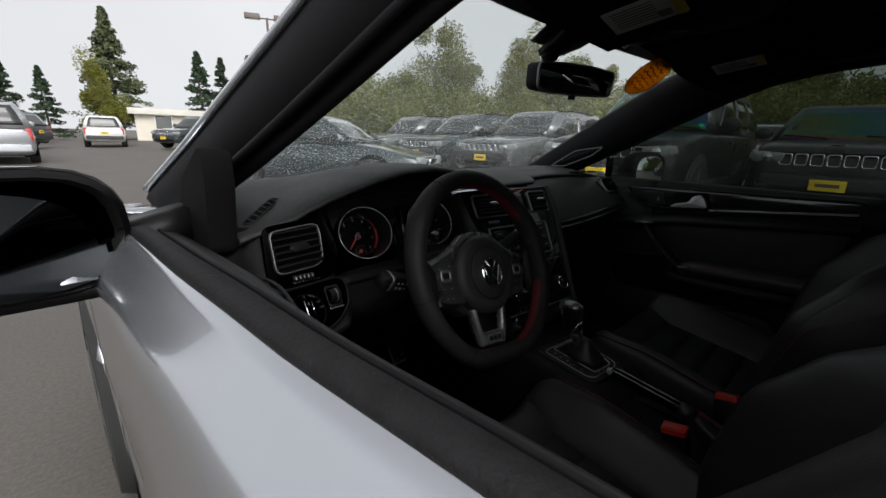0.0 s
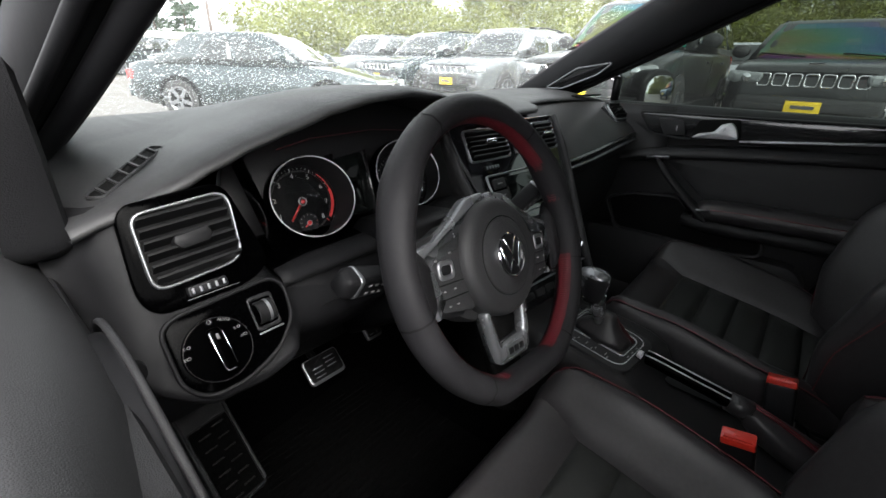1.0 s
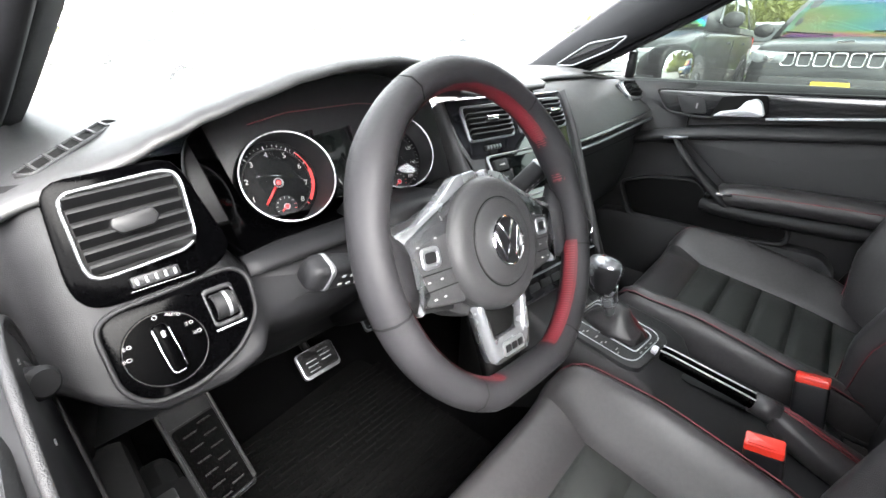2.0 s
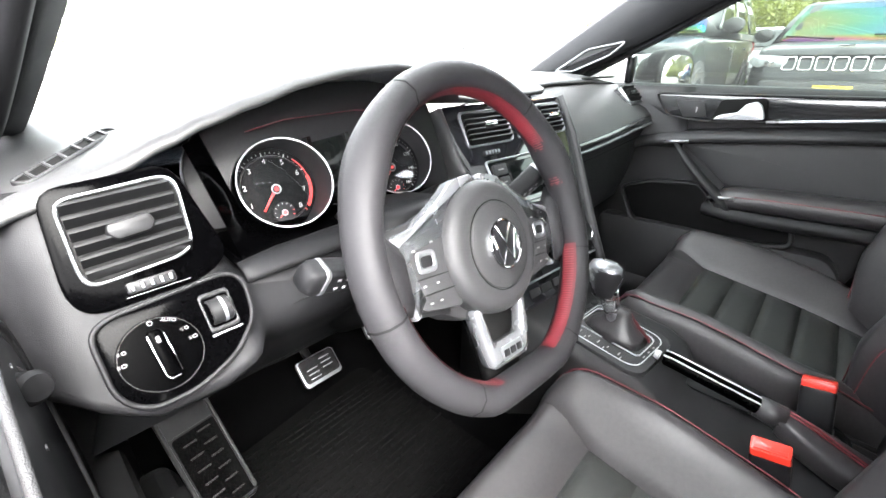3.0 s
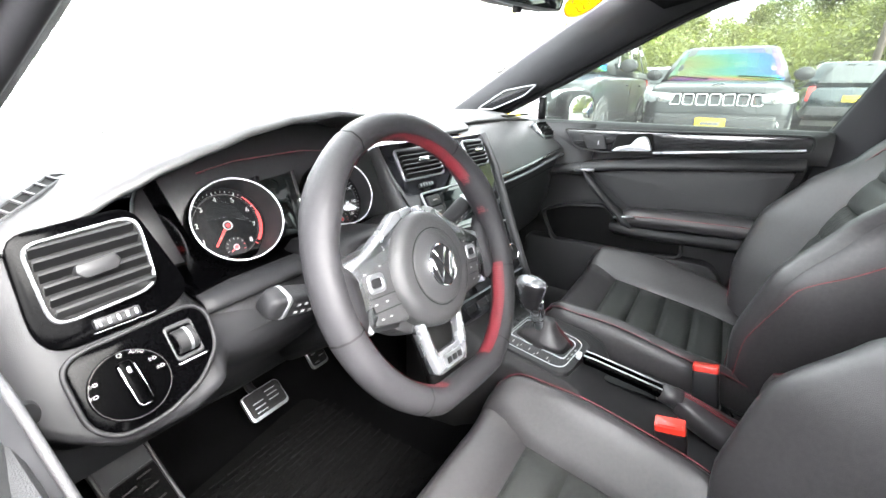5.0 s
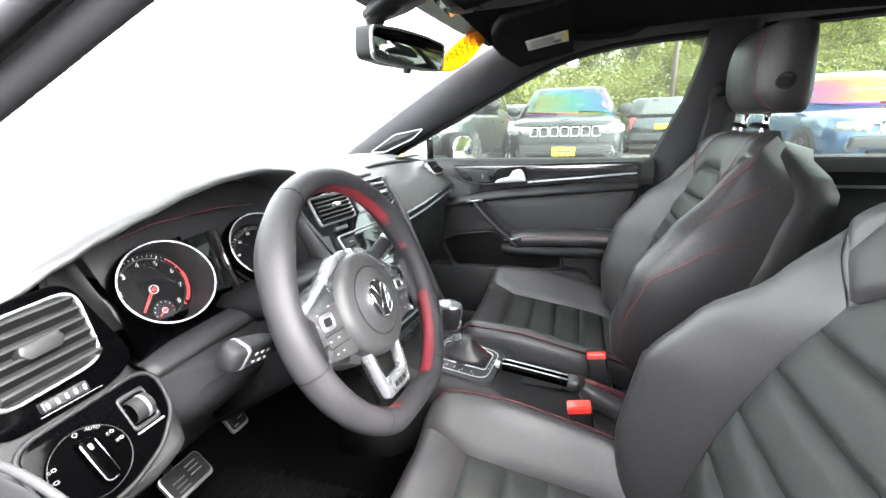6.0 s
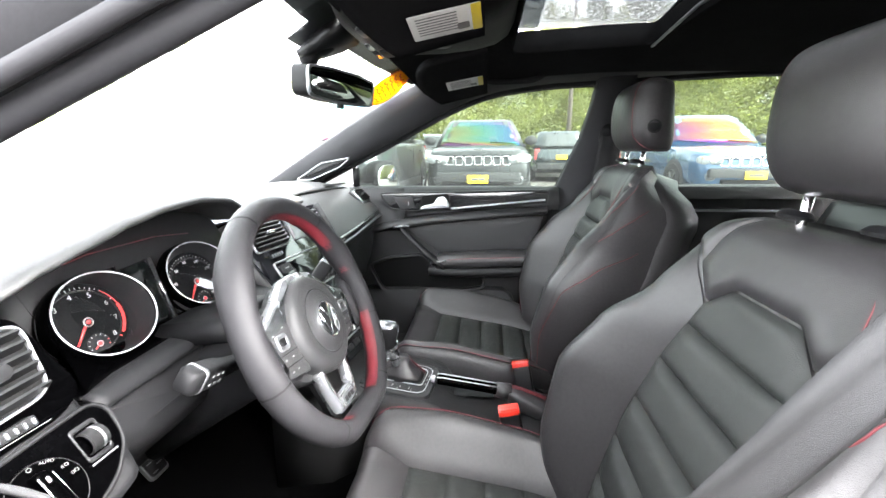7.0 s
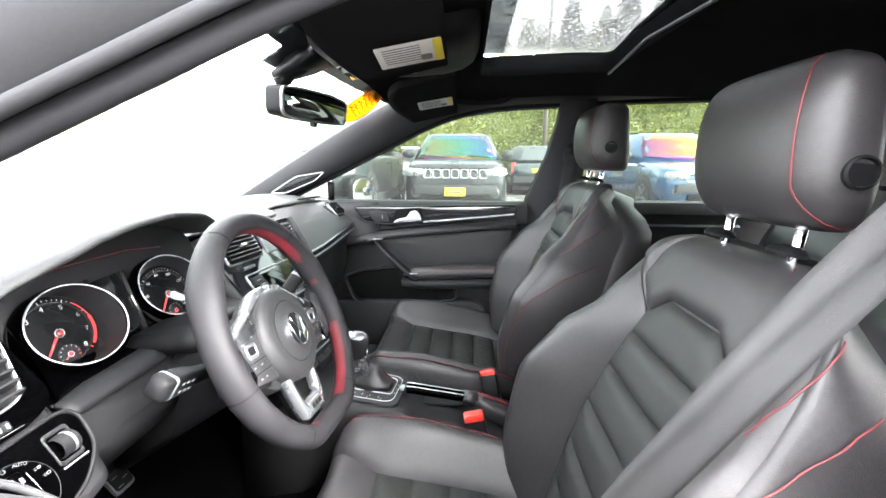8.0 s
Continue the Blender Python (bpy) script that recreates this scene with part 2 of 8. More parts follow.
QUARTER = glass("wet_quarter_glass", (0.6, 0.64, 0.62), drops=0.85, dscale=120.0, amount=0.6)
LENS = glass("clear_lens", (0.9, 0.92, 0.92), gloss=0.06)

# ---- building helpers ----
def mesh_from(name, verts, faces, smooth=True):
    me = bpy.data.meshes.new(name)
    me.from_pydata([tuple(v) for v in verts], [], [tuple(q) for q in faces])
    me.update()
    bm = bmesh.new()
    bm.from_mesh(me)
    bmesh.ops.recalc_face_normals(bm, faces=bm.faces)
    bm.to_mesh(me)
    bm.free()
    if smooth:
        me.polygons.foreach_set("use_smooth", [True] * len(me.polygons))
    return me


def thing(name, label="", category="", group="", kind="", at=None):
    ob = new(name)
    ob.empty_display_size = 0.05
    if at is not None:
        ob.matrix_basis = at
    return tagged(ob, label, category, group, kind)


def inward(me, centre=(0.0, -0.4, 0.9)):
    """Turn a pane's faces towards the cabin."""
    c = Vector(centre)
    bm = bmesh.new()
    bm.from_mesh(me)
    flip = [q for q in bm.faces if q.normal.dot(c - q.calc_center_median()) < 0]
    bmesh.ops.reverse_faces(bm, faces=flip)
    bm.to_mesh(me)
    bm.free()
    return me


def part(name, me, material, parent=None, label="", m=None, sharp=None):
    if material in (WINDSCREEN, SIDEGLASS, ROOFGLASS, QUARTER):
        inward(me)
    ob = new(name, me)
    if not me.materials:
        me.materials.append(material)
    if parent is not None:
        ob.parent = parent
    if m is not None:
        ob.matrix_basis = m
    if label:
        ob["label"] = label
    if sharp:
        me.set_sharp_from_angle(angle=radians(sharp))
    return ob


def loft(name, rings, closed=True, caps=True, smooth=True, loop=False):
    """Rings of equal length, joined one to the next. closed: each ring is closed; loop: the last ring joins the first."""
    k = len(rings[0])
    verts = [p for r in rings for p in r]
    faces = []
    for i in range(len(rings) if loop else len(rings) - 1):
        a, b = i * k, ((i + 1) % len(rings)) * k
        for j in range(k if closed else k - 1):
            j2 = (j + 1) % k
            faces.append((a + j, a + j2, b + j2, b + j))
    if caps and closed and not loop:
        faces += [tuple(range(k)), tuple(range((len(rings) - 1) * k, len(rings) * k))]
    return mesh_from(name, verts, faces, smooth)


def spline(points, n=8, closed=False):
    """Catmull-Rom through points, n steps to a span."""
    pts = [Vector(p) for p in points]
    out, c = [], len(pts)
    for i in range(c if closed else c - 1):
        p0 = pts[(i - 1) % c] if closed or i else pts[0] * 2 - pts[1]
        p1, p2 = pts[i], pts[(i + 1) % c]
        p3 = pts[(i + 2) % c] if closed or i + 2 < c else p2 * 2 - p1
        for s in range(n):
            t = s / n
            out.append(0.5 * (2 * p1 + (p2 - p0) * t + (2 * p0 - 5 * p1 + 4 * p2 - p3) * t * t + (3 * p1 - p0 - 3 * p2 + p3) * t ** 3))
    if not closed:
        out.append(pts[-1])
    return out


def tube(name, path, r, sides=10, closed=False, flat=1.0, caps=True):
    """A round bar along a path. r: a number or one for each point; flat squeezes it across its second axis."""
    path = [Vector(p) for p in path]
    n, rings, up = len(path), [], None
    for i, p in enumerate(path):
        a = path[(i - 1) % n] if closed or i else p
        b = path[(i + 1) % n] if closed or i < n - 1 else p
        d = (b - a).normalized()
        if up is None:
            up = d.orthogonal().normalized() if abs(d.z) > 0.95 else Vector((0, 0, 1))
        side = d.cross(up).normalized()
        up = side.cross(d).normalized()
        rad = r[i] if isinstance(r, (list, tuple)) else r
        rings.append([p + (side * math.cos(q) + up * math.sin(q) * flat) * rad for q in [2 * math.pi * k / sides for k in range(sides)]])
    return loft(name, rings, True, caps and not closed, True, closed)


def rounded(w, h, r, n=5):
    """A rounded rectangle's outline, centred, w by h."""
    r = min(r, w / 2 - 1e-5, h / 2 - 1e-5)
    out = []
    for cx, cy, a0 in ((w / 2 - r, h / 2 - r, 0), (-w / 2 + r, h / 2 - r, 90), (-w / 2 + r, -h / 2 + r, 180), (w / 2 - r, -h / 2 + r, 270)):
        for k in range(n + 1):
            a = radians(a0 + 90 * k / n)
            out.append((cx + r * math.cos(a), cy + r * math.sin(a)))
    return out


def soften(outline, r, n=4):
    """Round the corners of a closed 2D outline."""
    out, c = [], len(outline)
    for i in range(c):
        p0, p1, p2 = Vector(outline[i - 1]), Vector(outline[i]), Vector(outline[(i + 1) % c])
        a, b = (p0 - p1), (p2 - p1)
        ra, rb = min(r, a.length * 0.45), min(r, b.length * 0.45)
        s, e = p1 + a.normalized() * ra, p1 + b.normalized() * rb
        for k in range(n + 1):
            t = k / n
            out.append(tuple(s * (1 - t) ** 2 + p1 * 2 * t * (1 - t) + e * t * t))
    return out


def slab(name, outline, depth, bevel=0.0015, frame_m=None, smooth=True, steps=2, dome=0.0):
    """A plate: a 2D outline in the local xy plane, its front face at z = 0 with bevelled edge, its back at -depth."""
    pts = [Vector(p) for p in outline]
    c = sum(pts, Vector((0, 0))) / len(pts)
    area = sum(pts[i - 1].x * pts[i].y - pts[i].x * pts[i - 1].y for i in range(len(pts)))
    if area < 0:
        pts.reverse()

    def inset(d):
        out = []
        for i, p in enumerate(pts):
            a, b = (p - pts[i - 1]), (pts[(i + 1) % len(pts)] - p)
            if a.length < 1e-7:
                a = b
            if b.length < 1e-7:
                b = a
            t = (a.normalized() + b.normalized())
            t = t.normalized() if t.length > 1e-6 else a.normalized()
            out.append(p + Vector((-t.y, t.x)) * d)
        return out
    rings = [[(p.x, p.y, -depth) for p in pts], [(p.x, p.y, -bevel) for p in pts]]
    for k in range(1, steps + 1):
        a = math.pi / 2 * k / steps
        rings.append([(p.x, p.y, -bevel * (1 - math.sin(a))) for p in inset(bevel * (1 - math.cos(a)))])
    if dome:
        top = inset(bevel)
        for f_, z in ((0.85, 0.45), (0.6, 0.8), (0.3, 0.97)):
            rings.append([(c.x + (p.x - c.x) * f_, c.y + (p.y - c.y) * f_, dome * z) for p in top])
    me = loft(name, rings, True, True, smooth)
    if frame_m is not None:
        me.transform(frame_m)
    me.set_sharp_from_angle(angle=radians(40))
    return me


def ring_plate(name, outer, inner, depth, bevel=0.001, frame_m=None):
    """A frame between two outlines with the same number of points, front at z = 0."""
    k = len(outer)
    rings = [[(x, y, -depth) for x, y in outer], [(x, y, -bevel) for x, y in outer]]
    mid_o = [(o[0] + (i[0] - o[0]) * 0.25, o[1] + (i[1] - o[1]) * 0.25, 0) for o, i in zip(outer, inner)]
    mid_i = [(o[0] + (i[0] - o[0]) * 0.75, o[1] + (i[1] - o[1]) * 0.75, 0) for o, i in zip(outer, inner)]
    rings += [mid_o, mid_i, [(x, y, -bevel) for x, y in inner], [(x, y, -depth) for x, y in inner]]
    me = loft(name, rings, True, False, True, True)
    if frame_m is not None:
        me.transform(frame_m)
    return me


def facing(origin, normal, up=(0, 0, 1)):
    """A frame whose z axis is the normal, whose x axis runs to the viewer's right and y up."""
    z = Vector(normal).normalized()
    x = Vector(up).cross(z).normalized()
    y = z.cross(x)
    m = Matrix((x, y, z)).transposed().to_4x4()
    m.translation = Vector(origin)
    return m


def box(name, w, d, h, r=0.004, m=None):
    """A box with rounded edges, centred."""
    me = slab(name, rounded(w, d, min(r, 0.49 * min(w, d)) if r else 1e-4, 3), h, min(r, h * 0.4))
    me.transform(Matrix.Translation((0, 0, h / 2)))
    if m is not None:
        me.transform(m)
    return me


def lathe(name, profile, sides=28, m=None):
    """profile: radius and height, from the bottom up, turned about z."""
    rings = [[(max(r, 1e-4) * math.cos(2 * math.pi * k / sides), max(r, 1e-4) * math.sin(2 * math.pi * k / sides), z) for k in range(sides)] for r, z in profile]
    me = loft(name, rings, True, False)
    me.set_sharp_from_angle(angle=radians(40))
    if m is not None:
        me.transform(m)
    return me


def patch(name, fn, ns=14, nt=14, thick=0.0):
    """A sheet fn(s, t), s and t from 0 to 1; thick lays a back side along -normal."""
    g = [[Vector(fn(i / ns, j / nt)) for i in range(ns + 1)] for j in range(nt + 1)]
    verts = [p for row in g for p in row]
    w = ns + 1
    faces = [(j * w + i, j * w + i + 1, (j + 1) * w + i + 1, (j + 1) * w + i) for j in range(nt) for i in range(ns)]
    if thick:
        off = len(verts)
        back = []
        for j in range(nt + 1):
            for i in range(ns + 1):
                du = g[j][min(i + 1, ns)] - g[j][max(i - 1, 0)]
                dv = g[min(j + 1, nt)][i] - g[max(j - 1, 0)][i]
                nn = du.cross(dv)
                back.append(g[j][i] - (nn.normalized() if nn.length > 1e-9 else Vector((0, 0, 1))) * thick)
        verts += back
        faces += [tuple(off + q for q in reversed(fc)) for fc in faces[:ns * nt]]
        edge = [i for i in range(w)] + [j * w + ns for j in range(1, nt + 1)] + [nt * w + i for i in range(ns - 1, -1, -1)] + [j * w for j in range(nt - 1, 0, -1)]
        faces += [(edge[k], edge[(k + 1) % len(edge)], off + edge[(k + 1) % len(edge)], off + edge[k]) for k in range(len(edge))]
    return mesh_from(name, verts, faces)


def join_meshes(name, meshes):
    bm = bmesh.new()
    for me in meshes:
        bm.from_mesh(me)
    out = bpy.data.meshes.new(name)
    bm.to_mesh(out)
    bm.free()
    return out


def words(name, text, size, parent, m, material, extrude=0.0002):
    cu = bpy.data.curves.new(name, "FONT")
    cu.body, cu.size, cu.align_x, cu.align_y, cu.extrude = text, size, "CENTER", "CENTER", extrude
    cu.materials.append(material)
    ob = new(name, cu)
    ob.parent, ob.matrix_basis = parent, m
    return ob


def lerp(a, b, t):
    return a + (b - a) * t


def smooth01(x, a, b):
    t = min(1.0, max(0.0, (x - a) / (b - a)))
    return t * t * (3 - 2 * t)


def table(rows, x):
    """Linear look-up in rows of (x, value ...)."""
    if x <= rows[0][0]:
        return rows[0][1:]
    for a, b in zip(rows, rows[1:]):
        if x <= b[0]:
            t = (x - a[0]) / (b[0] - a[0])
            t = t * t * (3 - 2 * t) * 0.5 + t * 0.5
            return tuple(lerp(p, q, t) for p, q in zip(a[1:], b[1:]))
    return rows[-1][1:]


# ---- parking lot ----
ASPHALT = mat("damp_asphalt", (0.088, 0.079, 0.071), 0.62, var=0.35, vscale=0.6, fine=60, bump=0.8, bscale=110, rvar=0.2)
GRASSM = mat("grass", (0.075, 0.12, 0.025), 0.85, var=0.5, vscale=1.5, fine=30, bump=0.8, bscale=40)
LEAF_A = mat("spring_leaves", (0.110, 0.125, 0.034), 0.6, var=0.45, vscale=0.7, fine=6, random_tint=0.3, tint=(0.16, 0.17, 0.050))
translucent(LEAF_A, (0.20, 0.22, 0.05), 0.45)
LEAF_B = mat("yellow_green_leaves", (0.15, 0.155, 0.030), 0.6, var=0.5, vscale=0.7, fine=6, random_tint=0.25)
translucent(LEAF_B, (0.25, 0.25, 0.045), 0.45)
NEEDLE = mat("conifer_needles", (0.026, 0.050, 0.022), 0.7, var=0.5, vscale=1.2, fine=9, random_tint=0.3)
NEEDLE_L = mat("light_conifer_needles", (0.085, 0.105, 0.048), 0.7, var=0.5, vscale=1.2, fine=9)
BARK = mat("bark", (0.075, 0.058, 0.043), 0.85, var=0.4, vscale=3, fine=40, bump=0.8, bscale=20)
CONCRETE = mat("concrete", (0.36, 0.35, 0.33), 0.8, var=0.2, vscale=2, fine=60, bump=0.3, bscale=90)
SIDING = mat("cream_siding", (0.62, 0.58, 0.50), 0.7, var=0.1, vscale=1)
ROOFM = mat("pale_roofing", (0.55, 0.53, 0.48), 0.7, var=0.15, vscale=1)
POLE = mat("brown_painted_steel", (0.11, 0.085, 0.075), 0.5, var=0.15)
P_BLACK = mat("black_car_paint", (0.016, 0.017, 0.018), 0.30, var=0.2, vscale=2, coat=0.35, rvar=0.05)
P_GREY = mat("grey_car_paint", (0.13, 0.14, 0.145), 0.25, 0.4, var=0.08, vscale=2, coat=1.0, rvar=0.05)
P_DARK = mat("dark_teal_car_paint", (0.030, 0.042, 0.045), 0.22, 0.3, var=0.1, vscale=2, coat=1.0, rvar=0.05)
P_WHITE = mat("white_car_paint", (0.74, 0.74, 0.73), 0.3, var=0.03, vscale=2, coat=0.8)
P_SILVER = mat("silver_van_paint", (0.48, 0.49, 0.52), 0.3, 0.5, var=0.05, vscale=2, coat=1.0)
P_BLUE = mat("blue_car_paint", (0.03, 0.085, 0.17), 0.25, 0.3, var=0.1, vscale=2, coat=1.0)
TYRE = mat("tyre_rubber", (0.018, 0.018, 0.018), 0.8, var=0.25, vscale=10)
CLAD = mat("dark_cladding", (0.022, 0.022, 0.023), 0.6, var=0.2, vscale=6)
TAIL = mat("red_tail_lens", (0.45, 0.015, 0.012), 0.15, coat=0.8, var=0.1)
LAMP = mat("headlamp_lens", (0.27, 0.28, 0.29), 0.35, 0.1, var=0.4, vscale=18, spec=0.3)
PLATE = mat("yellow_dealer_plate", (0.80, 0.55, 0.02), 0.45, var=0.08)
CARGLASS = mat("vehicle_window_glass", (0.020, 0.024, 0.024), 0.05, var=0.3, vscale=1.5, coat=1.0, rvar=0.03)


def rainbow(name, thick_a, thick_b):
    """Dark window glass with the thin coloured film that toughened panes show."""
    m = mat(name, (0.03, 0.034, 0.034), 0.08, var=0.3, vscale=1.5, rvar=0.03)
    n, l = m.node_tree.nodes, m.node_tree.links
    b = n["Principled BSDF"]
    b.inputs["IOR"].default_value = 1.9
    b.inputs["Specular IOR Level"].default_value = 0.5
    b.inputs["Thin Film IOR"].default_value = 1.38
    co, sep, mr = n.new("ShaderNodeTexCoord"), n.new("ShaderNodeSeparateXYZ"), n.new("ShaderNodeMapRange")
    mr.inputs[1].default_value, mr.inputs[2].default_value, mr.inputs[3].default_value, mr.inputs[4].default_value = -0.8, 0.8, thick_a, thick_b
    l.new(co.outputs["Object"], sep.inputs[0])
    l.new(sep.outputs[0], mr.inputs[0])
    l.new(mr.outputs[0], b.inputs["Thin Film Thickness"])
    return m


FILMGLASS = rainbow("film_coated_windscreen", 390, 525)
FILMGLASS_B = rainbow("yellow_film_coated_windscreen", 292, 345)

ground = part("ground", patch("ground", lambda s, t: (lerp(-350, 350, s), lerp(-350, 350, t), 0.12 * smooth01(lerp(-350, 350, s), 2.0, 6.0)), 280, 8), ASPHALT)
tagged(ground, "grey damp asphalt of an open parking lot", "ground", kind="structure")


def bank(s, t):
    x, y = lerp(16.5, 75, s ** 1.6), lerp(-70, 45, t)
    return (x + 0.02 * (y - 10), y, 0.22 + 3.2 * smooth01(x, 20, 60) + 0.25 * noise.noise((x * 0.15, y * 0.15, 0)))


verge = part("grass_bank", patch("grass_bank", bank, 30, 50), GRASSM)
tagged(verge, "green grass bank rising behind the parked vehicles", "grass", kind="structure")
kerb = part("kerb", join_meshes("kerb", [box("kerb_piece", 0.15, 2.96, 0.16, 0.02, Matrix.Translation((16.4, -68 + 3 * k, 0.19))) for k in range(38)]), CONCRETE)
tagged(kerb, "pale concrete kerb along the grass bank", "kerb", kind="structure")

SUV = dict(L=4.82, W=1.94, H=1.76, nose=0.98, hood=1.10, belt=1.12, cowl=1.45, rf=2.15, rr=4.35, tail=4.72, tyre=0.38, clear=0.30)
COMPACT = dict(L=4.40, W=1.86, H=1.67, nose=1.03, hood=1.11, belt=1.11, cowl=1.25, rf=1.95, rr=3.95, tail=4.32, tyre=0.36, clear=0.27)
SEDAN = dict(L=4.60, W=1.80, H=1.43, nose=0.74, hood=0.92, belt=0.93, cowl=1.35, rf=2.15, rr=3.35, tail=4.05, tyre=0.33, clear=0.2)
BIG = dict(L=4.95, W=1.98, H=1.92, nose=1.06, hood=1.18, belt=1.20, cowl=1.50, rf=2.15, rr=4.55, tail=4.88, tyre=0.40, clear=0.32)
VAN = dict(L=5.05, W=1.98, H=1.75, nose=0.85, hood=1.03, belt=1.05, cowl=1.05, rf=2.0, rr=4.75, tail=5.0, tyre=0.34, clear=0.22)


def wheel_thing(car, x, y, r, side):
    hub = Matrix.Translation((x, y, r)) @ Matrix.Rotation(radians(90) * side, 4, "Y")
    w = part("wheel", lathe("tyre", [(r * 0.66, -0.11), (r * 0.93, -0.11), (r, -0.08), (r, 0.08), (r * 0.94, 0.112), (r * 0.68, 0.115), (r * 0.66, 0.09)], 26), TYRE, car, m=hub)
    part("rim", lathe("rim", [(0.05, 0.10), (r * 0.14, 0.105), (r * 0.18, 0.085), (r * 0.55, 0.075), (r * 0.63, 0.112), (r * 0.67, 0.112), (r * 0.67, 0.0)], 26), SATIN, w)
    spokes = [box("spoke", r * 0.52, 0.055, 0.03, 0.01, Matrix.Rotation(2 * math.pi * k / 5, 4, "Z") @ Matrix.Translation((r * 0.36, 0, 0.10))) for k in range(5)]
    part("spokes", join_meshes("spokes", spokes), SATIN, w)


def vehicle(name, label, category, paint, sp, at, front="slots", glassm=None, clad=True, amber=False):
    """A parked vehicle, nose along local +y, its middle over the local origin."""
    L, W, H, clear, belt = sp["L"], sp["W"], sp["H"], sp["clear"], sp["belt"]
    car = thing(name, label, category, group="parked vehicles", at=at)
    f0, hw = L / 2, W / 2
    glassm = glassm or CARGLASS
    prof = [(0, 0), (0.78, 0), (0.94, 0.06), (1.0, 0.30), (1.0, 0.62), (0.975, 0.86), (0.93, 0.965), (0.80, 1.0), (0.45, 1.012), (0, 1.018)]
    st = [(0.0, 0.80, clear + 0.12, sp["nose"] - 0.16), (0.05, 0.90, clear + 0.04, sp["nose"] - 0.06), (0.16, 0.955, clear, sp["nose"] - 0.02), (0.42, 0.985, clear, sp["nose"] + 0.02),
          (0.8, 1.0, clear, lerp(sp["nose"], sp["hood"], 0.6)), (sp["cowl"], 1.0, clear, sp["hood"]), (2.2, 1.0, clear, belt), (L - 0.9, 1.0, clear, belt + 0.02),
          (L - 0.35, 0.97, clear + 0.02, belt + 0.02), (L - 0.08, 0.90, clear + 0.08, belt - 0.02), (L, 0.84, clear + 0.14, belt - 0.12)]
    rings = []
    for d, k, zb, zt in st:
        half = [(hw * k * a, f0 - d, zb + (zt - zb) * b) for a, b in prof]
        rings.append(half + [(-x, y, z) for x, y, z in reversed(half[1:-1])])
    body = part("body", loft("body", rings), paint, car)
    # cabin
    yc, yf, yr, yt = f0 - sp["cowl"], f0 - sp["rf"], f0 - sp["rr"], f0 - sp["tail"]
    bw, rw = hw * 0.95, hw * 0.70
    levels = [(0.0, bw, yc, yt), (0.5, lerp(bw, rw, 0.42), lerp(yc, yf, 0.5), lerp(yt, yr, 0.5)), (0.92, rw * 1.02, lerp(yc, yf, 0.93), lerp(yt, yr, 0.93)), (1.0, rw * 0.93, yf - 0.10, yr + 0.12)]
    rr_ = []
    for h, w, a, b in levels:
        z = lerp(belt - 0.03, H - 0.02, h)
        rr_.append([(x, y, z) for x, y in ((w, a - 0.02), (w * 0.8, a + 0.06), (0, a + 0.09), (-w * 0.8, a + 0.06), (-w, a - 0.02), (-w, lerp(a, b, 0.5)), (-w, b), (-w * 0.7, b - 0.04), (w * 0.7, b - 0.04), (w, b), (w, lerp(a, b, 0.5)))])
    rr_.append([(x * 0.5, lerp(y, (yf + yr) / 2, 0.5), H) for x, y, z in rr_[-1]])
    part("cabin", loft("cabin", rr_), paint, car)

    def cabin_point(side, d, h, out=0.012):
        """A point on the cabin's flank, d along it from front to back, h from belt to roof."""
        w = table([(lv[0], lv[1], lv[2], lv[3]) for lv in levels], h * 0.92)
        z = lerp(belt - 0.03, H - 0.02, h * 0.92)
        return Vector((side * (w[0] + out), lerp(w[1] - 0.02, w[2], d), z))
    for side in (1, -1):
        for a, b in ((0.06, 0.40), (0.43, 0.72), (0.755, 0.96)):
            if sp is SEDAN and a > 0.7:
                continue
            pane = patch("side_window", lambda s, t, a=a, b=b: cabin_point(side, lerp(a + 0.11 * t * (a < 0.1), b - 0.04 * t * (b > 0.9), s), lerp(0.13, 0.90, t)), 5, 5, 0.004)
            part("side_window", pane, CARGLASS, car)
        mir = lathe("mirror_shell", [(0.0, -0.056), (0.09, -0.055), (0.106, -0.045), (0.115, 0.0), (0.10, 0.05), (0.05, 0.072), (0.0, 0.078)], 14, Matrix.Translation((side * (hw + 0.10), yc - 0.28, belt + 0.10)) @ Matrix.Rotation(radians(-90), 4, "X") @ Matrix.Diagonal((1.15, 0.85, 1, 1)))
        part("door_mirror", mir, CLAD if clad else paint, car)
        part("door_seam", box("door_seam", 0.006, 0.008, belt - clear - 0.28, 0.001, Matrix.Translation((side * hw * 0.999, f0 - L * 0.545, (belt + clear) / 2 + 0.02))), SEAM, car)
        for k in (0.47, 0.70):
            part("door_handle", box("door_handle", 0.035, 0.17, 0.03, 0.01, Matrix.Translation((side * hw * 0.995, f0 - L * k - 0.15, belt - 0.17))), paint, car)
        for d in (0.92, L - 1.02):
            arch = slab("wheel_arch", [(math.cos(a) * (sp["tyre"] + 0.075), max(-sp["tyre"] * 0.35, math.sin(a) * (sp["tyre"] + 0.075))) for a in [2 * math.pi * k / 30 for k in range(30)]], 0.16, 0.01,
                        Matrix.Translation((side * (hw + 0.006), f0 - d, sp["tyre"])) @ Matrix.Rotation(radians(90) * side, 4, "Z") @ Matrix.Rotation(radians(90), 4, "X"))
            part("wheel_arch", arch, CLAD if clad else SEAM, car)
            wheel_thing(car, side * (hw - 0.085), f0 - d, sp["tyre"], side)
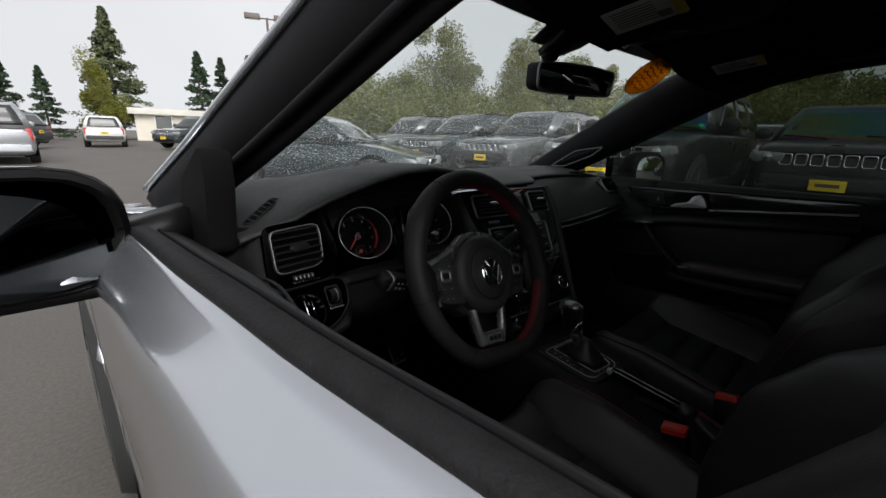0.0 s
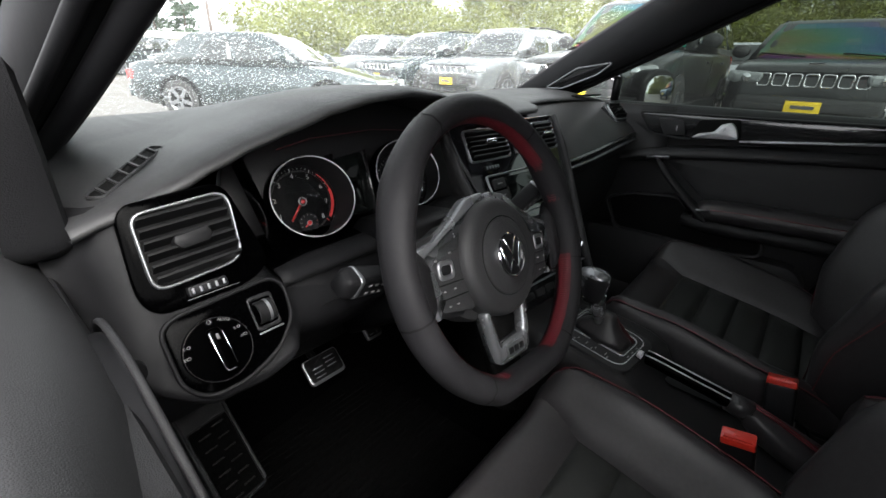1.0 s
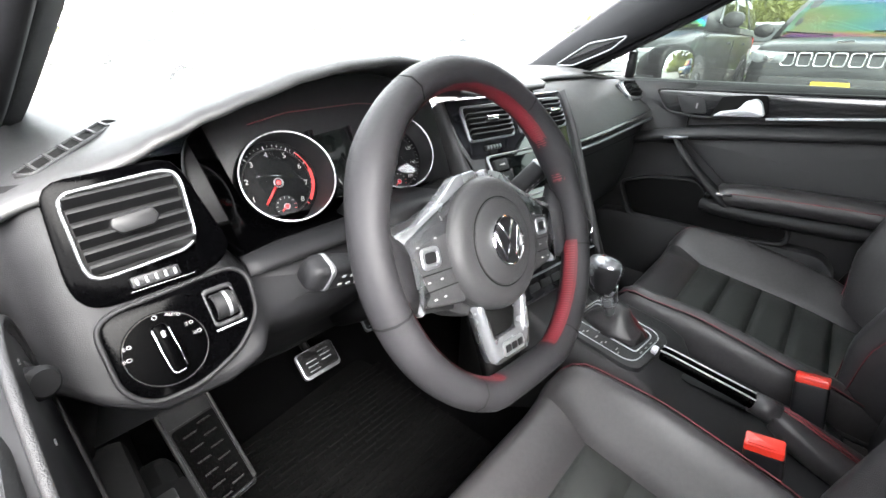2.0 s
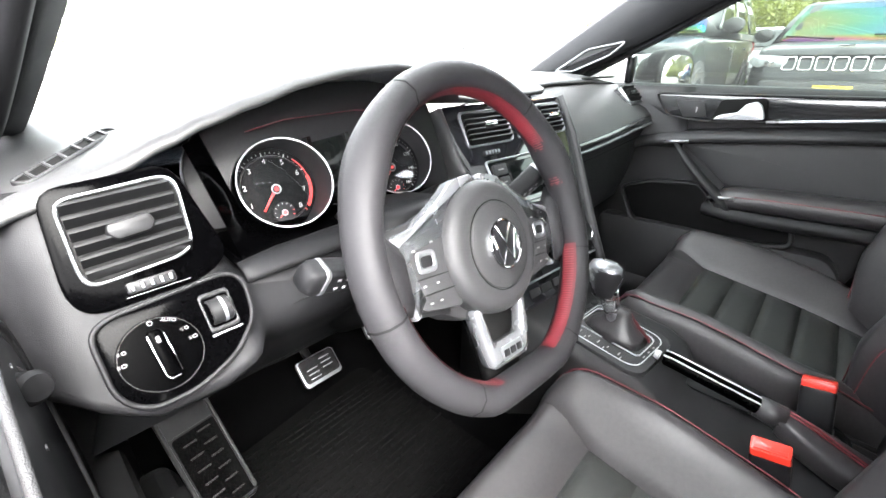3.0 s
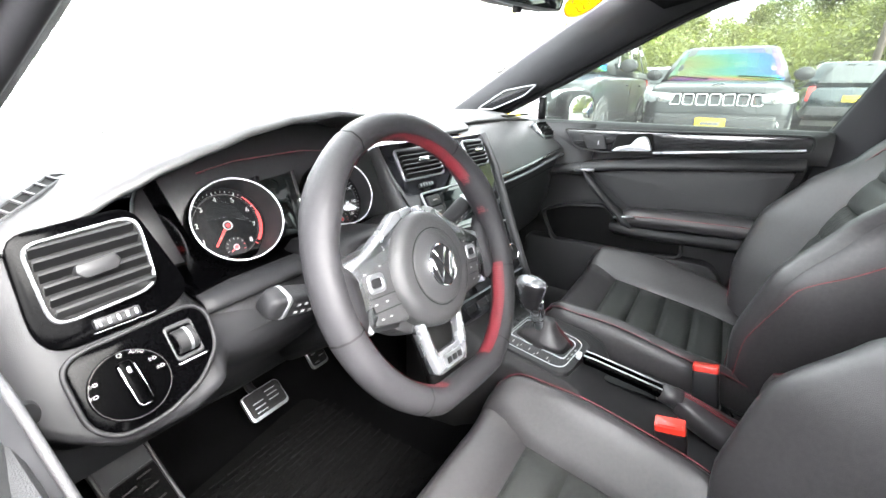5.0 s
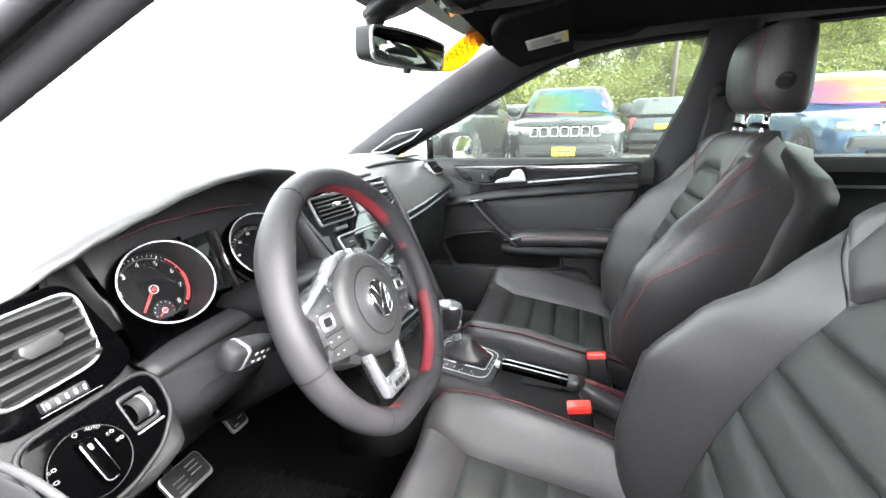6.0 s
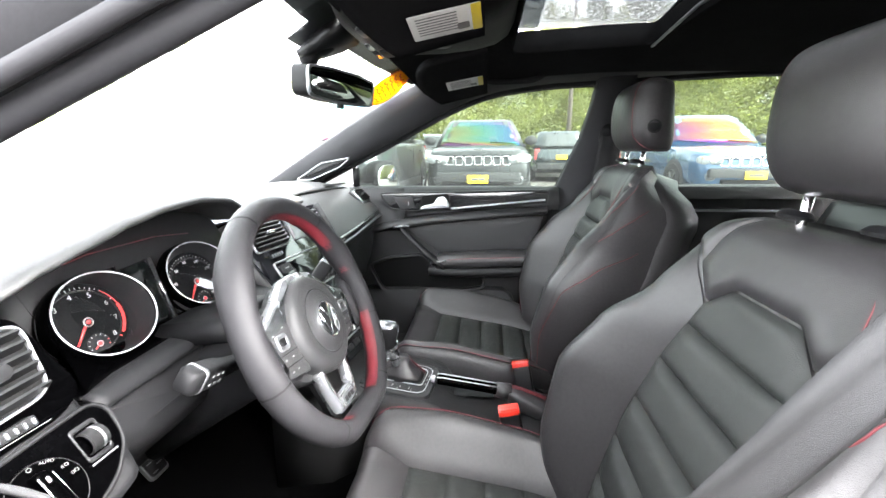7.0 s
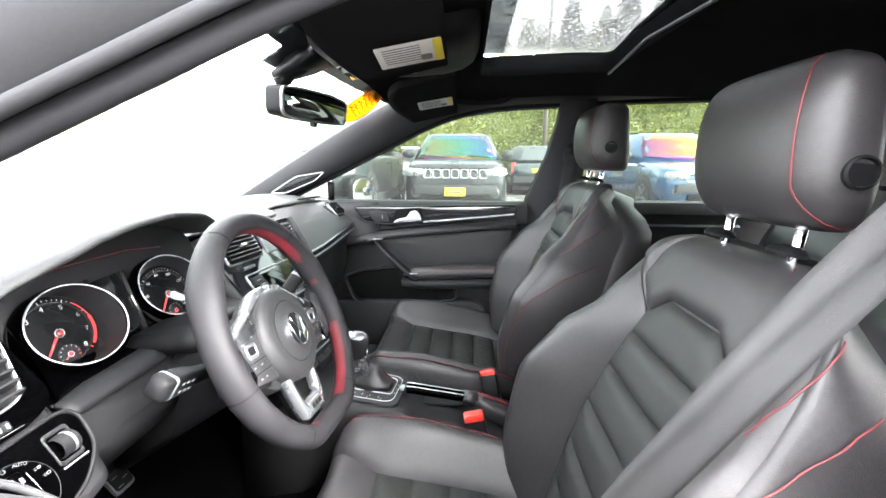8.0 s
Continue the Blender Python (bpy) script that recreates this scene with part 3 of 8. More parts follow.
        if clad:
            part("sill_cladding", box("sill_cladding", 0.03, L - 2.4, 0.16, 0.01, Matrix.Translation((side * (hw - 0.005), f0 - L * 0.5 + 0.05, clear + 0.10))), CLAD, car)
            part("roof_rail", tube("roof_rail", [(side * rw * 0.93, lerp(yf, yr, k), H - 0.03 + 0.05 * math.sin(math.pi * min(1, max(0, k * 1.1)))) for k in (0.05, 0.15, 0.4, 0.7, 0.9)], 0.016, 6), BLACK, car)

    def front_glass(s, t):
        w = table([(lv[0], lv[1], lv[2]) for lv in levels], lerp(0.04, 0.90, t))
        u = lerp(-0.90, 0.90, s)
        return (w[0] * u, w[1] + 0.085 - 0.075 * abs(u) ** 2.2 + 0.012, lerp(belt - 0.03, H - 0.02, lerp(0.06, 0.90, t)))
    part("windscreen", patch("windscreen", front_glass, 12, 6, 0.004), glassm, car)

    def rear_glass(s, t):
        w = table([(lv[0], lv[1], lv[3]) for lv in levels], lerp(0.1, 0.88, t))
        return (w[0] * lerp(0.82, -0.82, s), w[1] - 0.052, lerp(belt - 0.03, H - 0.02, lerp(0.12, 0.88, t)))
    part("rear_window", patch("rear_window", rear_glass, 8, 5, 0.004), CARGLASS, car)
    for k in (-0.25, 0.25):
        part("wiper", tube("wiper", [(k * W - 0.28, yc + 0.10, belt + 0.03), (k * W + 0.26, yc + 0.04, belt + 0.07)], 0.011, 5), BLACK, car)
    # nose
    nz = sp["nose"]

    def on_nose(x, z, d=0.0):
        return Matrix.Translation((x, f0 - 0.03 - 0.35 * max(0.0, abs(x) / hw - 0.55) ** 1.5 + d, z)) @ Matrix.Rotation(radians(180) - 0.55 * (x / hw) ** 3, 4, "Z") @ Matrix.Rotation(radians(90), 4, "X")
    if front == "slots":
        part("grille_panel", slab("grille_panel", rounded(W * 0.64, 0.20, 0.05), 0.14, 0.01, on_nose(0, nz - 0.19, 0.028)), BLACK, car)
        for k in range(7):
            x = (k - 3) * W * 0.087
            o, i_ = rounded(W * 0.076, 0.160, 0.030), rounded(W * 0.076 - 0.034, 0.124, 0.020)
            part("grille_slot", ring_plate("grille_slot", o, i_, 0.05, 0.006, on_nose(x, nz - 0.19, 0.046)), CHROME, car)
        part("badge_bar", box("badge_bar", 0.16, 0.02, 0.035, 0.006, on_nose(0, nz + 0.0, 0.0) @ Matrix.Rotation(radians(90), 4, "X")), CHROME, car)
    elif front == "rings":
        tz = nz - 0.26
        out_ = soften([(-0.27, 0.19), (0.27, 0.19), (0.25, -0.08), (0.17, -0.24), (-0.17, -0.24), (-0.25, -0.08)], 0.06)
        in_ = [(x * 0.90, y * 0.91) for x, y in out_]
        part("grille_panel", slab("grille_panel", in_, 0.12, 0.005, on_nose(0, tz, 0.035)), BLACK, car)
        part("grille_frame", ring_plate("grille_frame", out_, in_, 0.10, 0.006, on_nose(0, tz, 0.055)), CHROME, car)
        for k in range(5):
            part("grille_bar", box("grille_bar", 0.44 - 0.03 * k, 0.012, 0.014, 0.003, on_nose(0, tz + 0.13 - 0.07 * k, 0.045) @ Matrix.Rotation(radians(90), 4, "X")), SATIN, car)
    for side in (1, -1):
        if front:
            hx = side * hw * (0.76 if front == "slots" else 0.68)
            head = soften([(-0.21, 0.055), (0.19, 0.085), (0.22, -0.02), (0.1, -0.075), (-0.18, -0.06)], 0.04)
            if side > 0:
                head = [(-x, y) for x, y in head]
            lamp = part("headlight", slab("headlight", head, 0.22, 0.02, on_nose(hx, nz - 0.17 if front == "slots" else nz - 0.12, 0.062), dome=0.012), LAMP, car)
            part("lamp_bulb", lathe("lamp_bulb", [(0.05, 0), (0.055, 0.012), (0.035, 0.02), (0.0, 0.024)], 16, on_nose(hx * 0.96, nz - (0.17 if front == "slots" else 0.135), 0.073)), CHROME, lamp)
            if amber:
                part("turn_lens", box("turn_lens", 0.03, 0.03, 0.08, 0.008, on_nose(hx * 1.17, nz - 0.12, 0.055)), AMBER, lamp)
            part("fog_light", lathe("fog_light", [(0.085, 0), (0.09, 0.02), (0.07, 0.03), (0.05, 0.015), (0.0, 0.02)], 16, on_nose(side * hw * 0.74, clear + 0.24, 0.05)), SATIN, car)
        part("tail_light", box("tail_light", 0.16, 0.10, 0.34 if sp is not SEDAN else 0.16, 0.03, Matrix.Translation((side * hw * 0.84, -f0 + 0.075, belt - 0.20))), TAIL, car)
    part("bumper", box("bumper", W * 0.80, 0.16, 0.16, 0.05, Matrix.Translation((0, f0 - 0.02, clear + 0.30))), CLAD if clad else paint, car)
    part("bumper", box("bumper", W * 0.86, 0.16, 0.20, 0.05, Matrix.Translation((0, -f0 + 0.02, clear + 0.26))), CLAD if clad else paint, car)
    part("air_intake", box("air_intake", W * 0.56, 0.08, 0.11, 0.03, Matrix.Translation((0, f0 + 0.005, clear + 0.13))), BLACK, car)
    for y, z, r in ((f0 + 0.068, clear + 0.26, 0), (-f0 - 0.035, belt - 0.30, 180)):
        if front == "rings" and not r:
            continue
        pl = part("licence_plate", box("licence_plate", 0.36, 0.012, 0.14, 0.004, Matrix.Translation((0, y, z))), PLATE, car, "yellow dealer plate")
        part("plate_bar", box("plate_bar", 0.24, 0.014, 0.045, 0.004, Matrix.Translation((0, y, z))), INK, pl)
    return car


def heading(x, y, deg):
    """Where a vehicle's middle stands, and the way it faces: degrees to the left from +y."""
    return pose(x, y, 0.12 * smooth01(x, 2.0, 6.0), 0, 0, deg)


vehicle("parked_suv", "black compact SUV with seven chrome grille slots, parked nose outwards", "SUV", P_BLACK, COMPACT, heading(6.35 + 2.2, -0.05, 90), glassm=FILMGLASS)
vehicle("parked_suv", "black large SUV parked beside the compact one on damp asphalt", "SUV", P_BLACK, BIG, heading(4.75 + 2.45, 2.25, 90), glassm=FILMGLASS)
vehicle("parked_suv", "grey large SUV with yellow dealer plate in a row", "SUV", P_GREY, SUV, heading(6.85 + 2.41, 6.25, 90))
vehicle("parked_suv", "dark grey large SUV with yellow dealer plate in a row", "SUV", P_DARK, SUV, heading(7.3 + 2.41, 9.2, 90))
vehicle("parked_suv", "grey SUV far along the row of parked vehicles", "SUV", P_GREY, SUV, heading(7.6 + 2.41, 12.3, 90))
vehicle("parked_suv", "blue large SUV with amber side lamps parked nose outwards", "SUV", P_BLUE, SUV, heading(6.95 + 2.41, -4.85, 90), glassm=FILMGLASS_B, amber=True)
vehicle("parked_suv", "dark SUV seen from behind with red tail lights", "SUV", P_DARK, COMPACT, heading(13.2 + 2.2, -2.6, -90))
vehicle("parked_suv", "pale SUV parked in the second row", "SUV", P_SILVER, COMPACT, heading(14.5 + 2.2, 1.9, -90))
vehicle("parked_car", "dark blue-grey saloon car with chrome-framed grille, parked at an angle", "car", P_DARK, SEDAN, heading(3.45, 7.6, 214), front="rings", clad=False)
vehicle("parked_suv", "white SUV with yellow plate driving-lane side, seen from behind", "SUV", P_WHITE, SUV, heading(2.4, 32.8, -6), clad=True)
vehicle("parked_van", "silver minivan seen from behind on damp asphalt", "minivan", P_SILVER, VAN, heading(-1.9, 19.2, 3), clad=False)
vehicle("parked_suv", "black SUV standing behind the silver minivan", "SUV", P_BLACK, SUV, heading(-2.6, 30.0, 60))
vehicle("parked_suv", "dark SUV in the far row of the lot", "SUV", P_DARK, SUV, heading(6.2, 27.0, 120))
vehicle("parked_suv", "grey SUV in the far row of the lot", "SUV", P_GREY, SUV, heading(8.6, 24.2, 120))
vehicle("parked_car", "pale saloon car in the far row of the lot", "car", P_WHITE, SEDAN, heading(8.0, 19.0, 135), front="rings", clad=False)
vehicle("parked_car", "dark saloon car in the far row of the lot", "car", P_BLACK, SEDAN, heading(-1.6, 38.0, 150), front="rings", clad=False)


def leaf_cloud(name, blobs, count, size, seed, droop=0.0):
    """Small leaf sprays scattered in and on uneven clumps: (centre, radii) each."""
    rnd = random.Random(seed)
    verts, faces = [], []
    for _ in range(count):
        c, r = rnd.choice(blobs)
        d = Vector((rnd.gauss(0, 1), rnd.gauss(0, 1), rnd.gauss(0, 1))).normalized()
        k = rnd.random() ** 0.33
        wob = 1 + 0.28 * noise.noise((d.x * 2.2 + c[0], d.y * 2.2 + c[1], d.z * 2.2))
        p = Vector((c[0] + d.x * r[0] * k * wob, c[1] + d.y * r[1] * k * wob, c[2] + d.z * r[2] * k * wob))
        a = Vector((rnd.uniform(-1, 1), rnd.uniform(-1, 1), rnd.uniform(-0.7, 0.7) - droop)).normalized()
        b = a.cross(Vector((rnd.uniform(-1, 1), rnd.uniform(-1, 1), rnd.uniform(-1, 1)))).normalized()
        s = size * rnd.uniform(0.6, 1.5)
        i = len(verts)
        verts += [p - a * s, p + b * s * 0.5, p + a * s, p - b * s * 0.5]
        faces.append((i, i + 1, i + 2, i + 3))
    me = bpy.data.meshes.new(name)
    me.from_pydata(verts, [], faces)
    return me


def trunk_mesh(name, h, r, limbs, seed):
    rnd = random.Random(seed)
    pieces = [tube("stem", [(0.06 * math.sin(k * 1.3), 0.06 * math.cos(k * 1.7), h * k / 6) for k in range(7)], [r * (1 - 0.13 * k) for k in range(7)], 8)]
    for _ in range(limbs):
        z, a = rnd.uniform(0.3, 0.85) * h, rnd.uniform(0, 6.28)
        q = rnd.uniform(0.18, 0.34) * h
        pieces.append(tube("limb", [(0, 0, z), (math.cos(a) * q * 0.5, math.sin(a) * q * 0.5, z + q * 0.35), (math.cos(a) * q, math.sin(a) * q, z + q * 0.9)], [r * 0.4, r * 0.25, r * 0.08], 6))
    return join_meshes(name, pieces)


def broadleaf(h, seed, leafm, label, at):
    rnd = random.Random(seed)
    tree = thing("broadleaf_tree", label, "tree", group="woodland trees", at=at)
    part("trunk", trunk_mesh("trunk", h * 0.85, 0.11, 9, seed), BARK, tree)
    blobs = []
    for k in range(20):
        z = rnd.uniform(0.10, 0.98) * h
        spread = h * 0.27 * (1 - 0.65 * abs(z / h - 0.40))
        a, q = rnd.uniform(0, 6.28), rnd.random() ** 0.5
        s = h * rnd.uniform(0.07, 0.15)
        blobs.append(((math.cos(a) * q * spread, math.sin(a) * q * spread, z), (s, s, s * rnd.uniform(0.8, 1.6))))
    part("crown", leaf_cloud("crown", blobs, 13500, 0.078, seed), leafm, tree)
    return tree


def conifer(h, r, seed, leafm, label, at, dense=1.0, skirt=0.0):
    rnd = random.Random(seed)
    tree = thing("conifer_tree", label, "tree", group="conifers", at=at)
    part("trunk", trunk_mesh("trunk", h * 0.97, 0.02 * h, 0, seed), BARK, tree)
    blobs = []
    for k in range(int(95 * dense)):
        f_ = rnd.random() ** 0.8
        z = h * (0.06 + 0.93 * f_)
        a = rnd.uniform(0, 6.28)
        reach = r * (1.02 - f_) * rnd.uniform(0.55, 1.08)
        for q in (0.45, 0.8):
            blobs.append(((math.cos(a) * reach * q, math.sin(a) * reach * q, z - 0.12 * reach * q), (0.10 * h * (1.15 - f_) * 0.5 + 0.12, 0.10 * h * (1.15 - f_) * 0.5 + 0.12, 0.018 * h + 0.05)))
    part("crown", leaf_cloud("crown", blobs, int(6500 * dense), 0.14, seed, 0.35), leafm, tree)
    return tree


TREE_MESHES = [broadleaf(8.0, 3, LEAF_A, "leafy spring tree with loose yellow-green crown", heading(19.5, 21.5, 0)),
               broadleaf(7.0, 8, LEAF_B, "young tree with bright yellow-green leaves", heading(24, 17, 0)),
               broadleaf(9.0, 5, LEAF_A, "tall leafy tree with uneven green crown", heading(28, 20, 0))]
rt = random.Random(11)
for i in range(46):
    ang = radians(lerp(-52, 66, (i + rt.random() * 0.8) / 46))
    far = rt.uniform(23, 36)
    x, y = -0.9 + math.cos(ang) * far, -0.4 + math.sin(ang) * far
    if ang > radians(58):
        far += 8
    src = TREE_MESHES[rt.randrange(3)]
    crest = table([(-60, 11.0), (-25, 12.0), (0, 10.0), (20, 9.0), (28, 9.5), (35, 11.0), (40, 8.0), (45, 10.0), (51, 8.5), (57, 4.8), (66, 4.0)], math.degrees(ang))[0]
    s = rt.uniform(0.78, 1.05) * (0.6 + far * math.tan(radians(crest))) / 8.0
    ob = copy_thing(src, pose(x, y, 0.05 + (1.2 if x > 26 else 0.2), 0, 0, rt.uniform(0, 360)))
    ob.scale = (s, s, s * rt.uniform(0.85, 1.1))
hedge_blobs = []
for i in range(520):
    ang = radians(rt.uniform(-58, 64))
    far = rt.uniform(21, 33)
    hedge_blobs.append(((-0.9 + math.cos(ang) * far, -0.4 + math.sin(ang) * far, rt.uniform(0.6, 2.4 + 0.20 * (far - 21))), (1.4, 1.4, 1.2)))
hedge = part("undergrowth", leaf_cloud("undergrowth", hedge_blobs, 190000, 0.090, 21), LEAF_A)
tagged(hedge, "dense yellow-green undergrowth along the edge of the lot", "bushes", kind="stuff")
spruce = conifer(11.6, 4.6, 2, NEEDLE_L, "tall pale-green spruce with sparse drooping branches", heading(5.6, 52.0, 0), 2.2)
broadleaf(6.5, 14, LEAF_B, "yellow-green young tree in front of the spruce", heading(4.2, 46.5, 0))
dark = conifer(9.0, 3.4, 4, NEEDLE, "dark green conifer beside the lot", heading(13.1, 52.0, 0))
for x, y, s in ((15.1, 51, 0.95), (17.6, 50, 1.0), (-4.2, 50, 0.75), (-1.9, 52, 0.7), (0.4, 50, 0.66), (33, 6, 0.75), (37, 15, 0.8)):
    ob = copy_thing(dark, heading(x, y, x * 31))
    ob.scale = (s, s, s)


for deg, top, wide in ((-12.7, 14.6, 1.0), (-16.6, 13.2, 1.15), (-19.0, 15.6, 1.05), (-23.0, 15.2, 1.1), (-26.5, 14.0, 1.1)):
    ob = copy_thing(spruce, heading(-0.94 + 38 * math.cos(radians(deg)), -0.25 + 38 * math.sin(radians(deg)), deg * 31))
    ob.scale = (wide, wide, top / 11.6)
for deg, top in ((-5.5, 10.8), (-8.2, 11.6), (-10.4, 10.6), (-14.6, 10.6), (-20.8, 10.4)):
    ob = copy_thing(TREE_MESHES[0], heading(-0.94 + 37 * math.cos(radians(deg)), -0.25 + 37 * math.sin(radians(deg)), deg * 47))
    ob.scale = (0.8, 0.8, top / 8.0)


def lot_lamp(at, label):
    lamp = thing("parking_lot_lamp", label, "street lamp", group="parking lot lamps", at=at)
    part("pole", tube("pole", [(0, 0, 0), (0, 0, 3.5), (0, 0, 7.0)], [0.09, 0.075, 0.06], 10), POLE, lamp)
    part("base", lathe("base", [(0.30, 0), (0.30, 0.6), (0.26, 0.66), (0.0, 0.67)], 16), CONCRETE, lamp)
    part("crossarm", box("crossarm", 1.3, 0.07, 0.07, 0.02, Matrix.Translation((0, 0, 6.95))), POLE, lamp)
    for s in (1, -1):
        head = part("lamp_head", box("lamp_head", 0.75, 0.42, 0.24, 0.05, Matrix.Translation((s * 0.72, 0, 7.02))), POLE, lamp)
        part("lens", box("lens", 0.5, 0.3, 0.03, 0.01, Matrix.Translation((s * 0.72, 0, 6.89))), LENS, head)
    return lamp


lot = lot_lamp(pose(9.15, 23.75, 0, 0, 0, -25), "brown double-headed parking lot lamp on a concrete base")
tall = copy_thing(lot, pose(18.6, -3.75, 0.05, 0, 0, 60))
tall.scale = (1.25, 1.25, 1.25)

shed = thing("low_building", "low cream building with a pale flat roof", "building", at=pose(14.0, 47.5, 0, 0, 0, -12))
part("wall", box("wall", 15, 8, 2.6, 0.05, Matrix.Translation((0, 0, 1.3))), SIDING, shed)
part("roof", slab("roof", [(-7.9, -4.5), (7.9, -4.5), (7.9, 4.5), (-7.9, 4.5)], 0.5, 0.06, Matrix.Translation((0, 0, 2.85))), ROOFM, shed)
for k in range(5):
    win = part("window", box("window", 1.2, 0.08, 1.1, 0.02, Matrix.Translation((-5.4 + 2.7 * k, -4.02, 1.7))), CARGLASS, shed)
    part("frame", ring_plate("frame", rounded(1.36, 1.26, 0.02, 2), rounded(1.18, 1.08, 0.02, 2), 0.08, 0.01, Matrix.Translation((-5.4 + 2.7 * k, -4.07, 1.7)) @ Matrix.Rotation(radians(90), 4, "X")), P_WHITE, win)


# ---- the silver hatchback: body shell ----
def settle(ob, base):
    """Move a thing's origin to its base, leaving its parts where they are."""
    ob.location = base
    for c in ob.children:
        c.matrix_basis = Matrix.Translation(-Vector(base)) @ c.matrix_basis
    return ob


car = thing("hatchback_car", "silver hatchback with its driver's window open, black interior", "car")
WIN = [(-0.690, 0.475, 0.965), (-0.668, 0.375, 1.012), (-0.640, 0.20, 1.093), (-0.612, 0.02, 1.180), (-0.594, -0.12, 1.245), (-0.584, -0.24, 1.284), (-0.580, -0.40, 1.306), (-0.580, -0.58, 1.315), (-0.580, -1.10, 1.335), (-0.570, -1.50, 1.315), (-0.55, -1.75, 1.28)]
SCR = [(-0.665, 0.680, 0.970), (-0.645, 0.565, 1.030), (-0.610, 0.385, 1.130), (-0.572, 0.19, 1.235), (-0.545, 0.03, 1.315), (-0.515, -0.10, 1.350), (-0.49, -0.25, 1.372), (-0.48, -0.5, 1.385), (-0.48, -1.10, 1.385), (-0.47, -1.55, 1.365), (-0.44, -1.85, 1.32)]


def mirrored(points, side):
    return [Vector((p[0] * -side, p[1], p[2])) for p in points]


for side in (-1, 1):
    win, scr = spline(mirrored(WIN, side), 5), spline(mirrored(SCR, side), 5)
    rings_in, rings_out, rings_seal = [], [], []
    if side > 0:
        win = [w + Vector((0.002, 0, 0.013)) for w in win]
    for w, s in zip(win, scr):
        o = Vector((side, 0, 0))
        rings_in.append([w, w + o * 0.020 + Vector((0, 0, 0.004)), w.lerp(s, 0.5) + o * 0.045 + Vector((0, 0.012, 0.026)), s + o * 0.012 + Vector((0, 0.006, 0.010)), s, w.lerp(s, 0.66) - o * 0.010 + Vector((0, -0.004, -0.012)), w.lerp(s, 0.33) - o * 0.012 + Vector((0, -0.004, -0.012)), w.lerp(s, 0.08) - o * 0.006])
        a, b = w + o * 0.022 + Vector((0, 0, 0.004)), w.lerp(s, 0.55) + o * 0.050 + Vector((0, 0.012, 0.030))
        rings_out.append([a, a + o * 0.022 + Vector((0, 0, -0.002)), b + o * 0.012 + Vector((0, 0.0, 0.000)), b + o * 0.004 + Vector((0, 0.006, 0.016)), b])
        rings_seal.append(w + o * 0.021 + Vector((0, 0, -0.004)))
    foot = []
    for k in (5, 3, 1.5):
        foot.append([a + (a - b) * k for a, b in zip(rings_out[0], rings_out[1])])
    rings_out = foot + rings_out
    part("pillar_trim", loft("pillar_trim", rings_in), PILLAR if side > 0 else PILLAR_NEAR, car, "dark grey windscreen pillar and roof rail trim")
    part("door_frame", loft("door_frame", rings_out), FRAME, car)
    part("pillar_skin", tube("pillar_skin", [r[3] + Vector((side * 0.004, 0.004, 0.004)) for r in rings_out], 0.0075, 8), PAINT, car, "silver outer edge of the roof frame")
    part("door_seal", tube("door_seal", [p + Vector((0, 0, -0.010 if side < 0 else 0.0)) for p in rings_seal], 0.011 if side < 0 else 0.008, 10), FRAME, car)
    part("door_seal", tube("door_seal", [p + Vector((side * 0.026, 0, -0.002)) for p in rings_seal], 0.007, 8), FRAME, car)


def screen_point(u, t, out=0.0):
    b = Vector((0.665 * u, 0.675 + 0.20 * (1 - u * u), 0.962))
    p = Vector((0.525 * u, -0.02 + 0.085 * (1 - u * u), 1.338 + 0.028 * (1 - u * u)))
    q = b.lerp(p, t)
    return q + Vector((0, 0.02 * math.sin(math.pi * t) + out * 0.5, 0.02 * math.sin(math.pi * t) + out * 0.85))


part("windscreen", patch("windscreen", lambda s, t: screen_point(lerp(-1, 1, s), t), 24, 16), WINDSCREEN, car, "rain-spotted windscreen glass")
part("screen_edge_band", patch("screen_edge_band", lambda s, t: screen_point(lerp(-1, 1, s), lerp(0.935, 1.0, t), 0.003), 24, 2), BLACK, car)
part("screen_sensor_band", patch("screen_sensor_band", lambda s, t: screen_point(lerp(-0.13, 0.13, s) * (1.15 - 0.4 * (1 - t)), lerp(0.87, 0.94, t), 0.003), 6, 4), BLACK, car)

# roof with its glass opening
SR = (-0.37, 0.352, -0.662, -0.285)


def roof_z(x, y):
    return table([(-2.1, 1.27), (-1.8, 1.335), (-1.2, 1.388), (-0.6, 1.398), (-0.25, 1.385), (-0.05, 1.355), (0.07, 1.335)], y)[0] - 0.055 * (abs(x) / 0.5) ** 2.5 + 0.006


def holed(name, zoff):
    xs = [-0.52, -0.46, -0.40, SR[0], -0.2, 0, 0.2, SR[1], 0.40, 0.46, 0.52]
    ys = [-2.0, -1.6, -1.2, -0.9, -0.75, SR[2], -0.55, -0.4, SR[3], -0.22, -0.15, -0.08, -0.01, 0.045]
    verts = [(x, y - (0.06 * (x / 0.52) ** 2 if y > 0 else 0), roof_z(x, y) + zoff) for y in ys for x in xs]
    w = len(xs)
    faces = []
    for j in range(len(ys) - 1):
        for i in range(w - 1):
            if SR[0] - 1e-6 <= xs[i] and xs[i + 1] <= SR[1] + 1e-6 and SR[2] - 1e-6 <= ys[j] and ys[j + 1] <= SR[3] + 1e-6:
                continue
            faces.append((j * w + i, j * w + i + 1, (j + 1) * w + i + 1, (j + 1) * w + i))
    return mesh_from(name, verts, faces)


